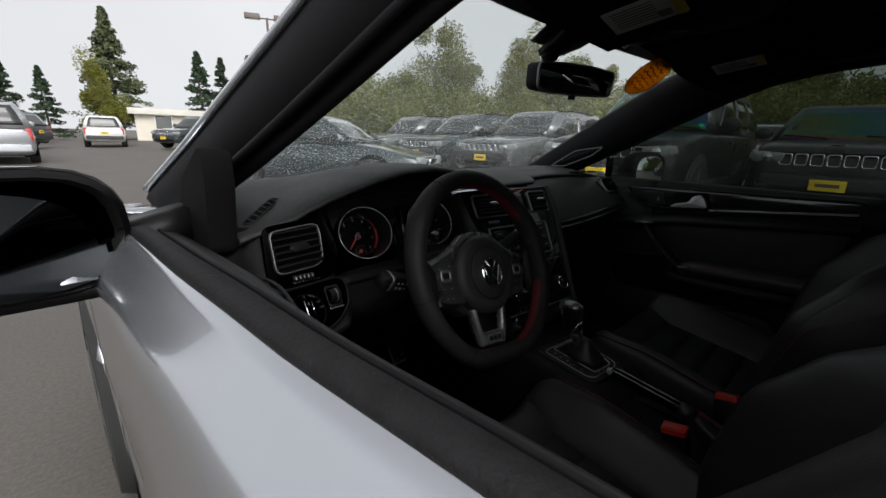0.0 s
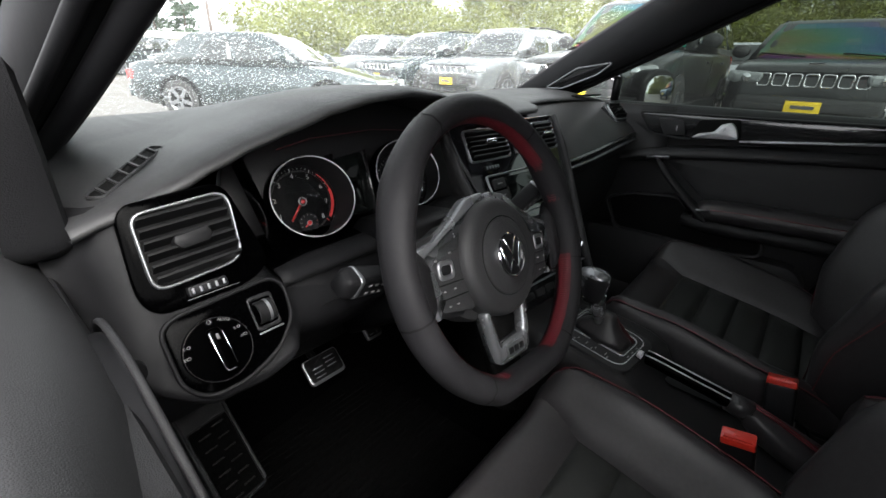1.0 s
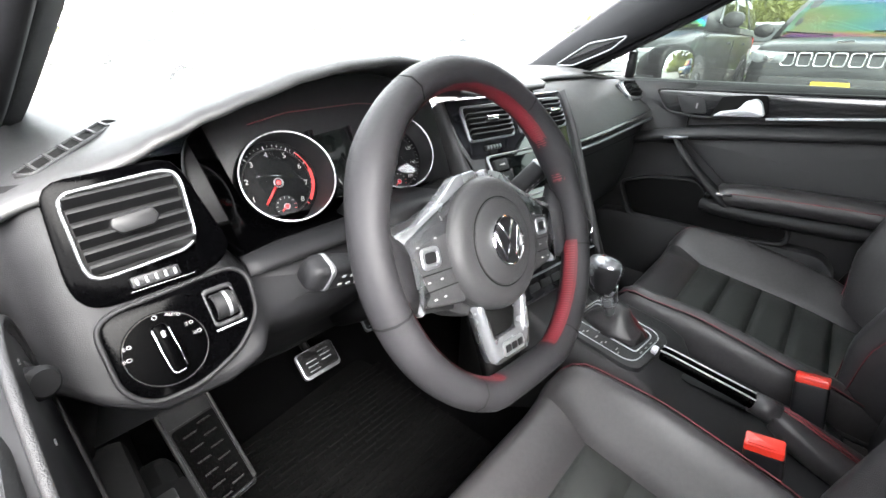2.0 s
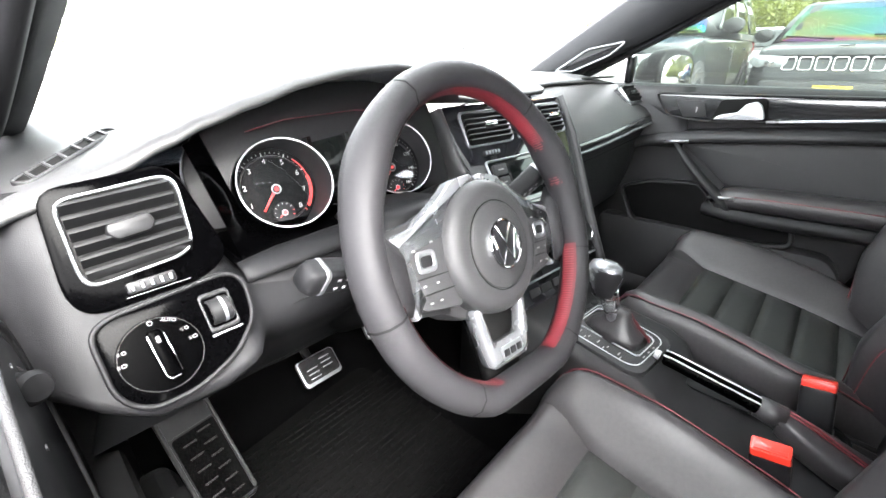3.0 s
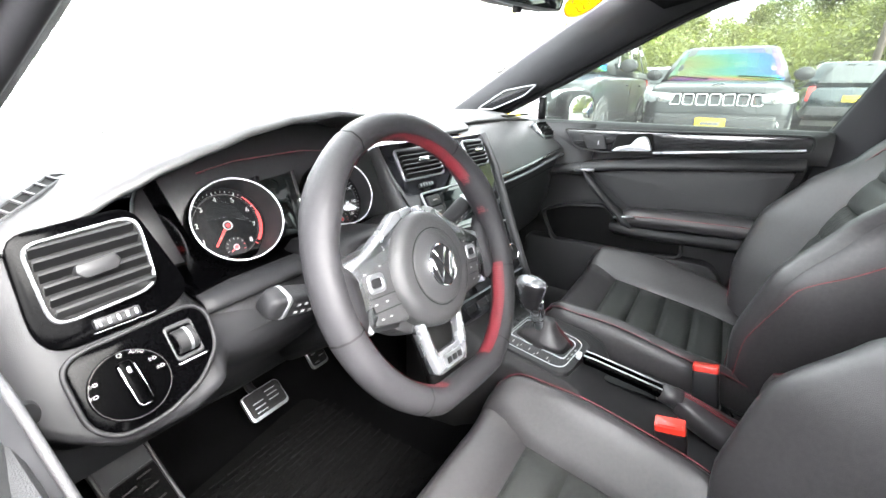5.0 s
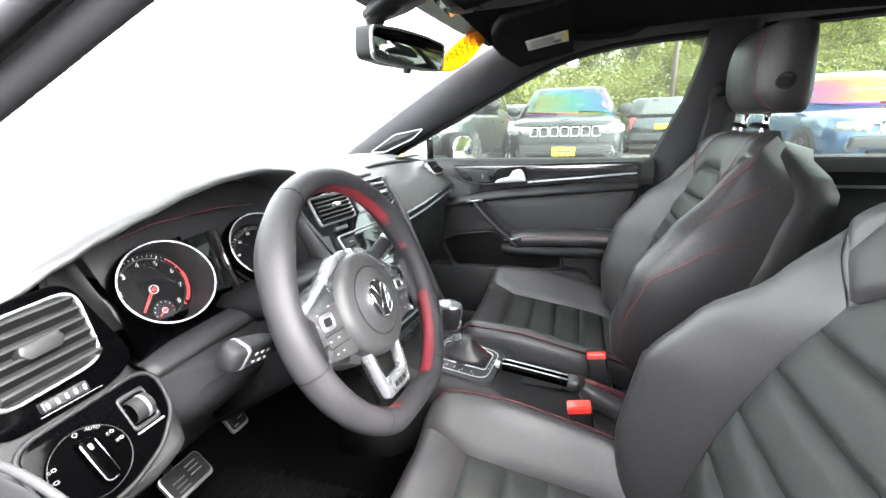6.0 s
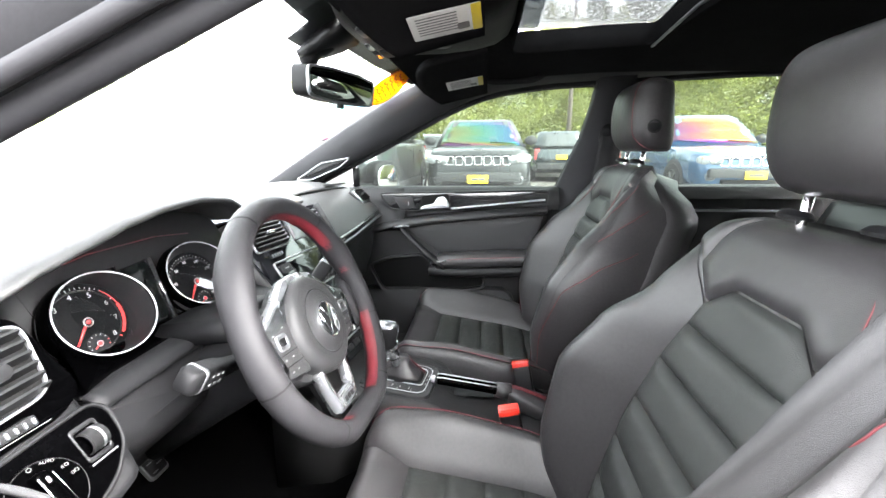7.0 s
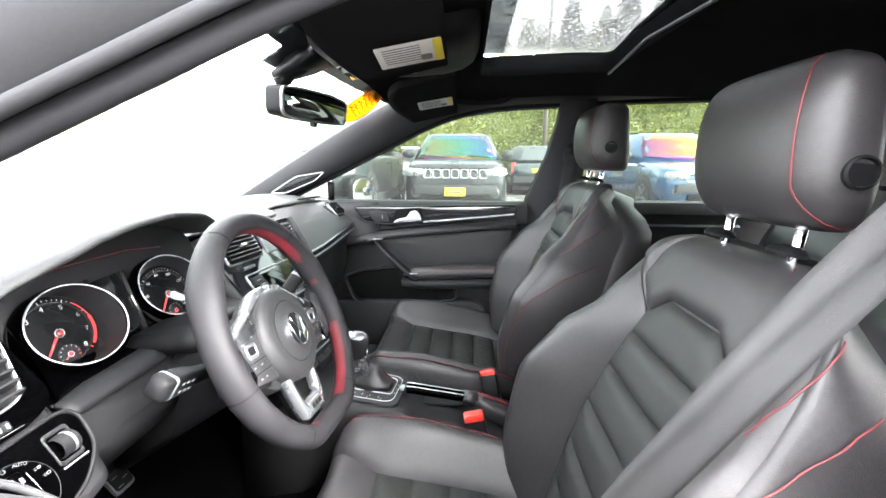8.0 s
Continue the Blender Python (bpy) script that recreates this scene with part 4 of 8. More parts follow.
part("headliner", holed("headliner", 0.0), LINER, car, "black fabric headliner")
part("roof_skin", holed("roof_skin", 0.055), PAINT, car)
rim = [(SR[0], SR[3]), (SR[1], SR[3]), (SR[1], SR[2]), (SR[0], SR[2])]
rim2 = soften(rim, 0.04, 4)
part("roof_window_rim", loft("roof_window_rim", [[(x * k, (y + 0.475) * k - 0.475, roof_z(x, y) + z) for x, y in rim2] for k, z in ((1.03, 0.0), (1.0, -0.004), (0.985, 0.0), (0.985, 0.05), (1.03, 0.055))], True, False), LINER, car)
part("roof_glass_band", patch("roof_glass_band", lambda s, t: (lerp(SR[0], SR[1], s), lerp(SR[3] + 0.015, SR[3] - 0.068, t), roof_z(lerp(SR[0], SR[1], s), -0.4) + 0.058), 8, 3), ROOFBAND, car, "dark wet band along the front of the roof glass")
part("roof_glass", patch("roof_window", lambda s, t: (lerp(SR[0] - 0.02, SR[1] + 0.02, s), lerp(SR[2] - 0.02, SR[3] + 0.02, t), roof_z(lerp(SR[0], SR[1], s), -0.4) + 0.064), 8, 6), ROOFGLASS, car, "tinted rain-spotted glass sunroof")
part("roof_window_rail", tube("roof_window_rail", [(SR[1] - 0.02, SR[2] + 0.012, 1.372), (0.1, SR[2] + 0.006, 1.400), (SR[0] + 0.02, SR[2] + 0.012, 1.372)], 0.0035, 6), SATIN, car)

# flanks
def sill_x(y):
    return table([(-0.62, -0.765), (-0.42, -0.778), (-0.15, -0.800), (0.10, -0.812), (0.46, -0.822)], y)[0]


def flank_x(y, z):
    base = table([(0.18, 0.835), (0.30, 0.868), (0.45, 0.886), (0.70, 0.896)], z)[0] if z < 0.885 else lerp(0.896, 0.846, (z - 0.885) / 0.073)
    base -= (0.822 + sill_x(max(-0.62, min(0.46, y)))) * smooth01(z, 0.76, 0.955)
    base -= 0.010 * math.exp(-((z - 0.60) / 0.05) ** 2)
    return base - 0.10 * smooth01(y, 0.95, 1.75) ** 1.5 - 0.05 * smooth01(-y, 1.2, 2.1)


def wing_drop(y):
    """How far the wing's upper edge falls towards the nose."""
    return 0.17 * smooth01(y, 0.50, 1.45)


WHEEL_Y, WHEEL_Z, ARCH_R = 1.06, 0.31, 0.365
for side in (-1, 1):
    for nm, y0, y1 in (("front_wing", 0.505, 1.72), ("front_door_skin", -0.585, 0.498), ("rear_flank", -2.1, -0.592)):
        ny, nz = int((y1 - y0) / 0.045), 56
        verts, faces = [], []
        for j in range(nz + 1):
            for i in range(ny + 1):
                y = lerp(y0, y1, i / ny)
                z = lerp(0.19, 0.951 - wing_drop(y), j / nz)
                x = flank_x(y, z)
                for wy in (WHEEL_Y, -1.58):
                    d = math.hypot(y - wy, z - WHEEL_Z)
                    if d < ARCH_R and d > 1e-4:
                        k = ARCH_R / d
                        y, z = wy + (y - wy) * k, WHEEL_Z + (z - WHEEL_Z) * k
                        z = max(z, 0.19)
                verts.append((side * x, y, z))
        w = ny + 1
        faces = [(j * w + i, j * w + i + 1, (j + 1) * w + i + 1, (j + 1) * w + i) for j in range(nz) for i in range(ny)]
        skin = part(nm, mesh_from(nm, verts, faces), PAINT, car, "silver painted door panel" if nm == "front_door_skin" else "")
        sm = skin.modifiers.new("thickness", "SOLIDIFY")
        sm.thickness, sm.offset = 0.012, -1 if side < 0 else -1
    for wy in (WHEEL_Y, -1.58):
        part("wheel_well", lathe("wheel_well", [(0.36, -0.30), (0.375, -0.02), (0.37, 0.0), (0.36, -0.01), (0.34, -0.29)], 30, Matrix.Translation((side * 0.875, wy, WHEEL_Z)) @ Matrix.Rotation(radians(90) * side, 4, "Y")), BLACK, car)
        wheel_thing(car, side * 0.79, wy, 0.315, side)
    part("rocker", box("rocker", 0.05, 2.1, 0.12, 0.02, Matrix.Translation((side * 0.835, -0.25, 0.20))), BLACK, car)
part("bonnet", patch("bonnet", lambda s, t: (lerp(-0.78, 0.78, s) * (1 - 0.10 * t), lerp(0.93, 1.85, t) - 0.12 * (2 * s - 1) ** 2, lerp(0.895, 0.72, t ** 1.4) + 0.03 * (1 - (2 * s - 1) ** 2)), 16, 12, 0.01), PAINT, car)
part("scuttle", patch("scuttle", lambda s, t: (lerp(-0.72, 0.72, s), lerp(0.86, 0.95, t) - 0.18 * (2 * s - 1) ** 2, lerp(0.925, 0.905, t)), 12, 3, 0.01), BLACK, car)
for k in (-0.35, 0.12):
    part("wiper_arm", tube("wiper_arm", [(k, 0.92, 0.945), (k + 0.45, 0.86 - 0.1 * abs(k + 0.45), 0.957)], 0.008, 6), BLACK, car)
for side in (-1, 1):
    part("wing_top", patch("wing_top", lambda s, t: (side * lerp(0.835, 0.74, s), lerp(0.505, 1.72, t), 0.951 - 0.004 * s - wing_drop(lerp(0.505, 1.72, t))), 4, 10, 0.006), PAINT, car)
for side in (-1, 1):
    part("bumper_corner", patch("bumper_corner", lambda s, t: (side * lerp(0.836, 0.60, s ** 1.5), 1.66 + 0.25 * math.sin(s * math.pi / 2), lerp(0.22, 0.765, t)), 10, 6, 0.012), PAINT, car)
    part("headlight", patch("headlight", lambda s, t: (side * lerp(0.830, 0.50, s ** 1.3), 1.69 + 0.245 * math.sin(s * math.pi / 2), lerp(0.60, 0.70, t)), 10, 4, 0.012), LAMP, car, "clear headlight")
for side in (-1, 1):
    part("bumper_side", patch("bumper_side", lambda s, t: (side * (0.842 - 0.012 * s), lerp(1.43, 1.70, s), lerp(0.21, 0.74, t)), 6, 6, 0.010), PAINT, car)
part("front_panel", box("front_panel", 1.30, 0.06, 0.16, 0.02, Matrix.Translation((0, 1.86, 0.68))), BLACK, car)
part("front_bumper", box("front_bumper", 1.56, 0.25, 0.50, 0.10, Matrix.Translation((0, 1.80, 0.46))), PAINT, car)
part("tailgate", patch("tailgate", lambda s, t: (lerp(-0.70, 0.70, s) * (1 - 0.25 * t), lerp(-2.12, -1.98, t), lerp(0.30, 1.0, t)), 8, 8, 0.03), PAINT, car)
part("rear_window", patch("rear_window", lambda s, t: (lerp(-0.60, 0.60, s) * (1 - 0.18 * t), lerp(-2.00, -1.84, t), lerp(1.0, 1.32, t)), 8, 6, 0.004), SIDEGLASS, car)
part("underbody", box("underbody", 1.60, 4.0, 0.05, 0.02, Matrix.Translation((0, -0.15, 0.215))), BLACK, car)
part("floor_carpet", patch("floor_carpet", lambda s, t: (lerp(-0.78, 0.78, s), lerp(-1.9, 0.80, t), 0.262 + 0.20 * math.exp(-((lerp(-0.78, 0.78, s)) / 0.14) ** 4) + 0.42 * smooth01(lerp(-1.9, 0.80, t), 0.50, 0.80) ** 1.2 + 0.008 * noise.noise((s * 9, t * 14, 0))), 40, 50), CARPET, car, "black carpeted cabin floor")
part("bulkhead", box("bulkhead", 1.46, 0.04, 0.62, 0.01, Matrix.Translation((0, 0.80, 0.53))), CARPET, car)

# the passenger side: windows, belt line, middle pillar, rear door
def window_between(name, y0, y1, x_low, material, label):
    """Glass from the belt line up to the roof rail, between two places along the car."""
    top = spline(mirrored(WIN, 1), 8)

    def fn(s, t):
        y = lerp(y0, y1, s)
        w = min(top, key=lambda p: abs(p.y - y))
        return Vector((x_low, y, 0.950)).lerp(Vector((w.x + 0.027, y, w.z + 0.024)), t)
    ob = part(name, patch(name, fn, 14, 8), material, car)
    ob["label"] = label


window_between("front_side_window", 0.285, -0.61, 0.735, SIDEGLASS, "tinted front side window with rain drops")
window_between("rear_side_window", -0.645, -1.42, 0.735, SIDEGLASS, "tinted rear side window")
window_between("quarter_window", 0.46, 0.325, 0.735, QUARTER, "small rain-spotted quarter window")
part("quarter_divider", tube("quarter_divider", [(0.722, 0.300, 0.965), (0.700, 0.292, 1.045)], 0.014, 8), BLACK, car)
part("middle_pillar", loft("middle_pillar", [[(x, y, z) for x, y in ((0.755 - 0.16 * k, y0), (0.71 - 0.155 * k, y0 - 0.005), (0.70 - 0.155 * k, (y0 + y1) / 2), (0.71 - 0.155 * k, y1 + 0.005), (0.755 - 0.16 * k, y1))] for k, z, y0, y1 in ((0.0, 0.45, -0.40, -0.66), (0.0, 0.70, -0.44, -0.68), (0.05, 0.965, -0.478, -0.70), (0.5, 1.15, -0.545, -0.69), (0.82, 1.27, -0.568, -0.685), (1.0, 1.345, -0.575, -0.70))]), PILLAR, car, "dark trim of the middle roof pillar")
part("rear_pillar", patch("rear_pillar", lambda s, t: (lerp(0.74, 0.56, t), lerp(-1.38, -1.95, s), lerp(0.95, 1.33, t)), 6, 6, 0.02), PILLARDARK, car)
for side in (-1, 1):
    part("rear_door_belt", box("rear_door_belt", 0.07, 0.78, 0.05, 0.02, Matrix.Translation((side * 0.745, -1.06, 0.955))), SOFT, car)
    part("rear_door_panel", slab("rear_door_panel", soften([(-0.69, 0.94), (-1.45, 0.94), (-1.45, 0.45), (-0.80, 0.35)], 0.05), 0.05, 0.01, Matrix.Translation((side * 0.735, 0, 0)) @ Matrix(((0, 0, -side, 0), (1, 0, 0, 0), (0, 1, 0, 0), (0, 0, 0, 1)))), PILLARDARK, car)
    part("rear_door_strip", box("rear_door_strip", 0.010, 0.55, 0.008, 0.003, Matrix.Translation((side * 0.725, -1.05, 0.885))), SATIN, car)
part("rear_pillar", patch("rear_pillar", lambda s, t: (-lerp(0.74, 0.56, t), lerp(-0.62, -1.95, s), lerp(0.95, 1.33, t)), 6, 6, 0.02), PILLAR, car)

# belt anchor on the middle pillar
anchor = thing("seat_belt", "black seat belt hanging from the passenger's pillar", "seat belt")
part("anchor_plate", slab("anchor_plate", rounded(0.045, 0.075, 0.015), 0.012, 0.004, facing((0.612, -0.625, 1.165), (-1, 0.15, 0))), BLACK, anchor)
part("anchor_ring", lathe("anchor_ring", [(0.018, 0), (0.020, 0.008), (0.012, 0.013), (0.0, 0.014)], 16, facing((0.600, -0.625, 1.172), (-1, 0.15, 0))), SLAT, anchor)
part("webbing", patch("webbing", lambda s, t: (lerp(0.600, 0.668, t), -0.628 + 0.024 * (2 * s - 1) + 0.05 * t, lerp(1.155, 0.62, t)), 4, 10, 0.0015), BELT, anchor)
settle(anchor, (0.66, -0.6, 0.6))

# ---- driver's door: sill, seals, inner panel ----
dd = thing("front_door", "driver's door with lowered window, silver outside and black inside", "car door")


def run(name, offs, y0=-0.60, y1=0.44, n=20):
    """A strip swept along the sill: cross-section points as (outwards, up)."""
    return loft(name, [[(sill_x(lerp(y0, y1, k / n)) - a, lerp(y0, y1, k / n), 0.960 - 0.012 * abs(lerp(y0, y1, k / n)) + b) for a, b in offs] for k in range(n + 1)])


part("outer_seal", run("outer_seal", [(0.026, -0.03), (0.027, -0.004), (0.022, 0.002), (0.004, 0.005), (0.000, 0.000), (0.000, -0.03)]), SEALM, dd, "wet black rubber window seal")
part("inner_seal", run("inner_seal", [(-0.009, -0.03), (-0.009, -0.006), (-0.011, -0.003), (-0.014, -0.006), (-0.014, -0.03)]), FRAME, dd)
part("window_slot", run("window_slot", [(0.002, -0.035), (0.002, -0.018), (-0.010, -0.018), (-0.010, -0.035)]), SEAM, dd)
RAIL_BACK = [(-0.013, -0.12), (-0.013, -0.014), (-0.018, -0.009), (-0.025, -0.012), (-0.034, -0.026), (-0.041, -0.052), (-0.046, -0.085), (-0.048, -0.15)]
RAIL_FRONT = [(-0.013, -0.12), (-0.013, -0.014), (-0.018, -0.009), (-0.032, -0.012), (-0.052, -0.026), (-0.069, -0.050), (-0.077, -0.075), (-0.078, -0.15)]


def rail_ring(y):
    """The door's top rail swells towards the switch panel."""
    k = smooth01(y, -0.14, 0.08)
    return [(sill_x(y) - lerp(a[0], b[0], k), y, 0.960 - 0.012 * abs(y) + lerp(a[1], b[1], k)) for a, b in zip(RAIL_BACK, RAIL_FRONT)]


part("inner_rail", loft("inner_rail", [rail_ring(lerp(-0.60, 0.44, k / 30)) for k in range(31)]), SOFT, dd, "soft black door top rail")


def door_frame_m(side, x):
    """Local x along the car backwards or forwards so that the plate faces the cabin; y up."""
    return Matrix.Translation((x, 0, 0)) @ (Matrix(((0, 0, 1, 0), (1, 0, 0, 0), (0, 1, 0, 0), (0, 0, 0, 1))) if side < 0 else Matrix(((0, 0, -1, 0), (-1, 0, 0, 0), (0, 1, 0, 0), (0, 0, 0, 1))))


DM = door_frame_m(-1, -0.738)
part("door_card", slab("door_card", soften([(0.40, 0.90), (-0.58, 0.90), (-0.58, 0.34), (0.30, 0.34), (0.42, 0.55)], 0.04), 0.09, 0.008, DM), HARD, dd)
part("door_card_lower", slab("door_card_lower", soften([(0.36, 0.60), (-0.50, 0.56), (-0.50, 0.36), (0.30, 0.36)], 0.04), 0.07, 0.015, door_frame_m(-1, -0.705)), HARD, dd)
part("switch_panel", slab("switch_panel", soften([(0.150, 0.878), (0.10, 0.905), (0.04, 0.908), (-0.04, 0.87), (-0.13, 0.79), (-0.17, 0.73), (-0.02, 0.705), (0.14, 0.70), (0.17, 0.80)], 0.025), 0.03, 0.004, door_frame_m(-1, -0.731)), BLACK, dd)
part("switch_bezel", tube("switch_bezel", [(-0.731, y, z) for y, z in soften([(0.156, 0.883), (0.103, 0.911), (0.04, 0.914), (-0.045, 0.876), (-0.136, 0.795), (-0.178, 0.727), (-0.02, 0.697), (0.146, 0.693), (0.177, 0.80)], 0.025)], 0.0026, 8, True), HARD, dd)
knob = part("mirror_knob", lathe("mirror_knob", [(0.014, -0.004), (0.014, 0.004), (0.0070, 0.007), (0.0070, 0.014), (0.0098, 0.018), (0.0104, 0.029), (0.009, 0.033), (0.0, 0.034)], 24, facing((-0.742, 0.114, 0.862), (0.50, -0.82, 0.20))), HARD, dd, "round mirror adjuster knob")
part("knob_cap", lathe("knob_cap", [(0.0104, 0.0285), (0.0107, 0.031), (0.008, 0.0345), (0.0, 0.035)], 24, facing((-0.742, 0.114, 0.862), (0.50, -0.82, 0.20))), SLAT, knob)
for k, (y, z) in enumerate(((0.098, 0.872), (0.094, 0.884), (0.060, 0.845))):
    part("mark", slab("mark", rounded(0.005, 0.0025, 0.001, 2), 0.001, 0.0003, facing((-0.7300, y, z), (1, 0, 0))), MARK, dd)
part("inner_handle", tube("inner_handle", spline([(-0.728, -0.045, 0.79), (-0.715, -0.08, 0.805), (-0.705, -0.15, 0.79), (-0.712, -0.22, 0.765), (-0.728, -0.24, 0.755)], 4), 0.013, 12, flat=1.5), HARD, dd)
part("grab_handle", tube("grab_handle", spline([(-0.728, 0.10, 0.70), (-0.70, 0.05, 0.66), (-0.685, -0.05, 0.63), (-0.70, -0.12, 0.625)], 6), 0.019, 12), HARD, dd)
part("armrest", loft("armrest", [[(x, y, z + 0.02 * (y + 0.3)) for x, z in ((-0.74, 0.60), (-0.685, 0.60), (-0.672, 0.63), (-0.678, 0.668), (-0.695, 0.678), (-0.74, 0.675))] for y in (-0.10, -0.14, -0.3, -0.5, -0.56)]), SOFT, dd)
part("sill_plate", box("sill_plate", 0.05, 0.75, 0.012, 0.004, Matrix.Translation((-0.700, 0.02, 0.405))), SATIN, dd, "brushed metal sill plate")
part("sill_box", box("sill_box", 0.12, 1.1, 0.16, 0.03, Matrix.Translation((-0.715, -0.05, 0.32))), HARD, dd)
settle(dd, (-0.78, -0.05, 0.20))

# driver's door mirror and quarter window
dm = thing("door_mirror", "driver's door mirror with silver shell and black base", "door mirror")


def mirror_ring(k, y, sx, sz, cx, cz, n=22):
    return [(cx + sx * math.copysign(abs(math.cos(a)) ** 0.7, math.cos(a)), y, cz + sz * math.copysign(abs(math.sin(a)) ** 0.75, math.sin(a))) for a in [2 * math.pi * q / n for q in range(n)]]


MX, MZ = -0.955, 0.958
part("shell", loft("shell", [mirror_ring(0, 0.290, 0.104, 0.080, MX, MZ), mirror_ring(0, 0.300, 0.113, 0.088, MX, MZ), mirror_ring(0, 0.345, 0.110, 0.086, MX, MZ), mirror_ring(0, 0.39, 0.085, 0.066, MX + 0.005, MZ), mirror_ring(0, 0.42, 0.04, 0.03, MX + 0.01, MZ)], True, False), BLACK, dm, "dark door mirror housing")
part("cap", loft("cap", [mirror_ring(0, 0.318, 0.1155, 0.0905, MX, MZ + 0.001), mirror_ring(0, 0.35, 0.1135, 0.089, MX, MZ + 0.001), mirror_ring(0, 0.395, 0.088, 0.069, MX + 0.005, MZ + 0.001), mirror_ring(0, 0.426, 0.042, 0.032, MX + 0.01, MZ)], True, False), PAINT, dm, "silver painted mirror cap")
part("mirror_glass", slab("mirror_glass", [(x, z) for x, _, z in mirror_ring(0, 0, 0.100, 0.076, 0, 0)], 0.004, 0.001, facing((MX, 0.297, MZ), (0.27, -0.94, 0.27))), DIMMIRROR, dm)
# painted strip added for the silver door mirrored low in the glass
part("lower_lip", loft("lower_lip", [[(x, 0.286 + 0.004 * k, MZ - 0.064 + 0.010 * k * smooth01(0.066 - x + MX, 0.0, 0.06)) for k in (0, 1, 2)] for x in [MX + 0.066 - 0.0172 * q for q in range(10)]], False, False), PAINT, dm, "silver strip in place of the door's reflection in the mirror glass")
part("lower_trim", loft("lower_trim", [mirror_ring(0, 0.296, 0.1145, 0.012, MX, MZ - 0.083), mirror_ring(0, 0.36, 0.10, 0.012, MX, MZ - 0.078)]), BLACK, dm)
part("foot", loft("foot", [[(x, y, z) for y, z in ((0.30, z0 - 0.022), (0.40, z0 - 0.02), (0.40, z0 + 0.022), (0.31, z0 + 0.026))] for x, z0 in ((-0.865, 0.915), (-0.84, 0.935), (-0.80, 0.945), (-0.755, 0.955))]), BLACK, dm)
settle(dm, (-0.86, 0.35, 0.93))
part("quarter_window", patch("quarter_window", lambda s, t: Vector((-0.760, lerp(0.52, 0.335, s), 0.945)).lerp(Vector((-0.735, lerp(0.52, 0.335, s) - 0.02, 0.955 + 0.085 * s)), t), 6, 6), SIDEGLASS, car)
part("quarter_divider", tube("quarter_divider", [(-0.752, 0.325, 0.955), (-0.735, 0.300, 1.05)], 0.009, 8), FRAME, car)
part("corner_trim", slab("corner_trim", soften([(0.212, 1.082), (0.205, 1.050), (0.207, 1.012), (0.212, 0.985), (0.217, 0.955), (0.220, 0.915), (0.345, 0.915), (0.345, 1.018), (0.27, 1.056)], 0.018), 0.045, 0.014, door_frame_m(-1, -0.717)), PILLARDARK, car, "dark trim at the foot of the windscreen pillar")

# passenger's door mirror
pm = thing("door_mirror", "passenger's door mirror with dark housing, beyond the side window", "door mirror")
PX, PZ = 0.965, 0.984
PT_ = Matrix.Translation((PX, 0.245, 0)) @ Matrix.Rotation(radians(-14), 4, "Z") @ Matrix.Translation((-PX, -0.345, 0))
part("shell", loft("shell", [mirror_ring(0, 0.330, 0.104, 0.078, PX, PZ), mirror_ring(0, 0.340, 0.113, 0.086, PX, PZ), mirror_ring(0, 0.385, 0.110, 0.084, PX, PZ), mirror_ring(0, 0.43, 0.08, 0.06, PX, PZ), mirror_ring(0, 0.455, 0.03, 0.02, PX, PZ)]), BLACK, pm, m=PT_)
part("mirror_glass", slab("mirror_glass", [(x, z) for x, _, z in mirror_ring(0, 0, 0.092, 0.066, 0, 0)], 0.004, 0.001, facing((PX, 0.3265, PZ), (0.0, -1, 0.0))), MIRROR, pm, m=PT_)
part("foot", loft("foot", [[(x, y, z) for y, z in ((0.27, z0 - 0.02), (0.36, z0 - 0.02), (0.36, z0 + 0.02), (0.27, z0 + 0.02))] for x, z0 in ((0.875, 0.955), (0.82, 0.955), (0.74, 0.955))]), BLACK, pm)
settle(pm, (0.86, 0.39, 0.93))

# ---- passenger's door panel ----
pd = thing("front_door", "passenger's door panel in black with chrome handle and red-stitched armrest", "car door")


def pdm(x):
    return Matrix.Translation((x, 0, 0)) @ Matrix(((0, 0, -1, 0), (-1, 0, 0, 0), (0, 1, 0, 0), (0, 0, 0, 1)))


def yz(points):
    """Places on the door as (along, up), turned for a plate that faces the driver."""
    return [(-y, z) for y, z in points]


part("door_card", slab("door_card", soften(yz([(0.40, 0.93), (-0.455, 0.93), (-0.385, 0.62), (-0.33, 0.42), (-0.26, 0.34), (0.34, 0.34), (0.42, 0.6)]), 0.03), 0.06, 0.01, pdm(0.700)), HARD, pd)
part("top_rail", loft("top_rail", [[(x, y, z + (0.012 if y > 0.2 else 0) * 0) for x, z in ((0.735, 0.89), (0.735, 0.966), (0.725, 0.974), (0.702, 0.972), (0.680, 0.957), (0.668, 0.925), (0.674, 0.89))] for y in (0.40, 0.34, 0.25, 0.1, -0.1, -0.3, -0.42, -0.49)]), SOFT, pd, "soft black door top rail")
part("front_blend", patch("front_blend", lambda s, t: (lerp(0.68, 0.70, s) + 0.0, lerp(0.30, 0.10, s) + 0.12 * (1 - t) * s * 0, lerp(0.969, 0.80, t)), 4, 4, 0.02), SOFT, pd)
trim = soften(yz([(0.190, 0.948), (-0.440, 0.962), (-0.450, 0.945), (-0.448, 0.922), (0.06, 0.885), (0.150, 0.894)]), 0.014)
part("trim_recess", slab("trim_recess", trim, 0.02, 0.003, pdm(0.662)), CHECK, pd, "glossy black door trim")
part("trim_rim", ring_plate("trim_rim", [((x - 0.15) * 1.018 + 0.15, (z - 0.925) * 1.13 + 0.925) for x, z in trim], trim, 0.02, 0.003, pdm(0.658)), HARD, pd)
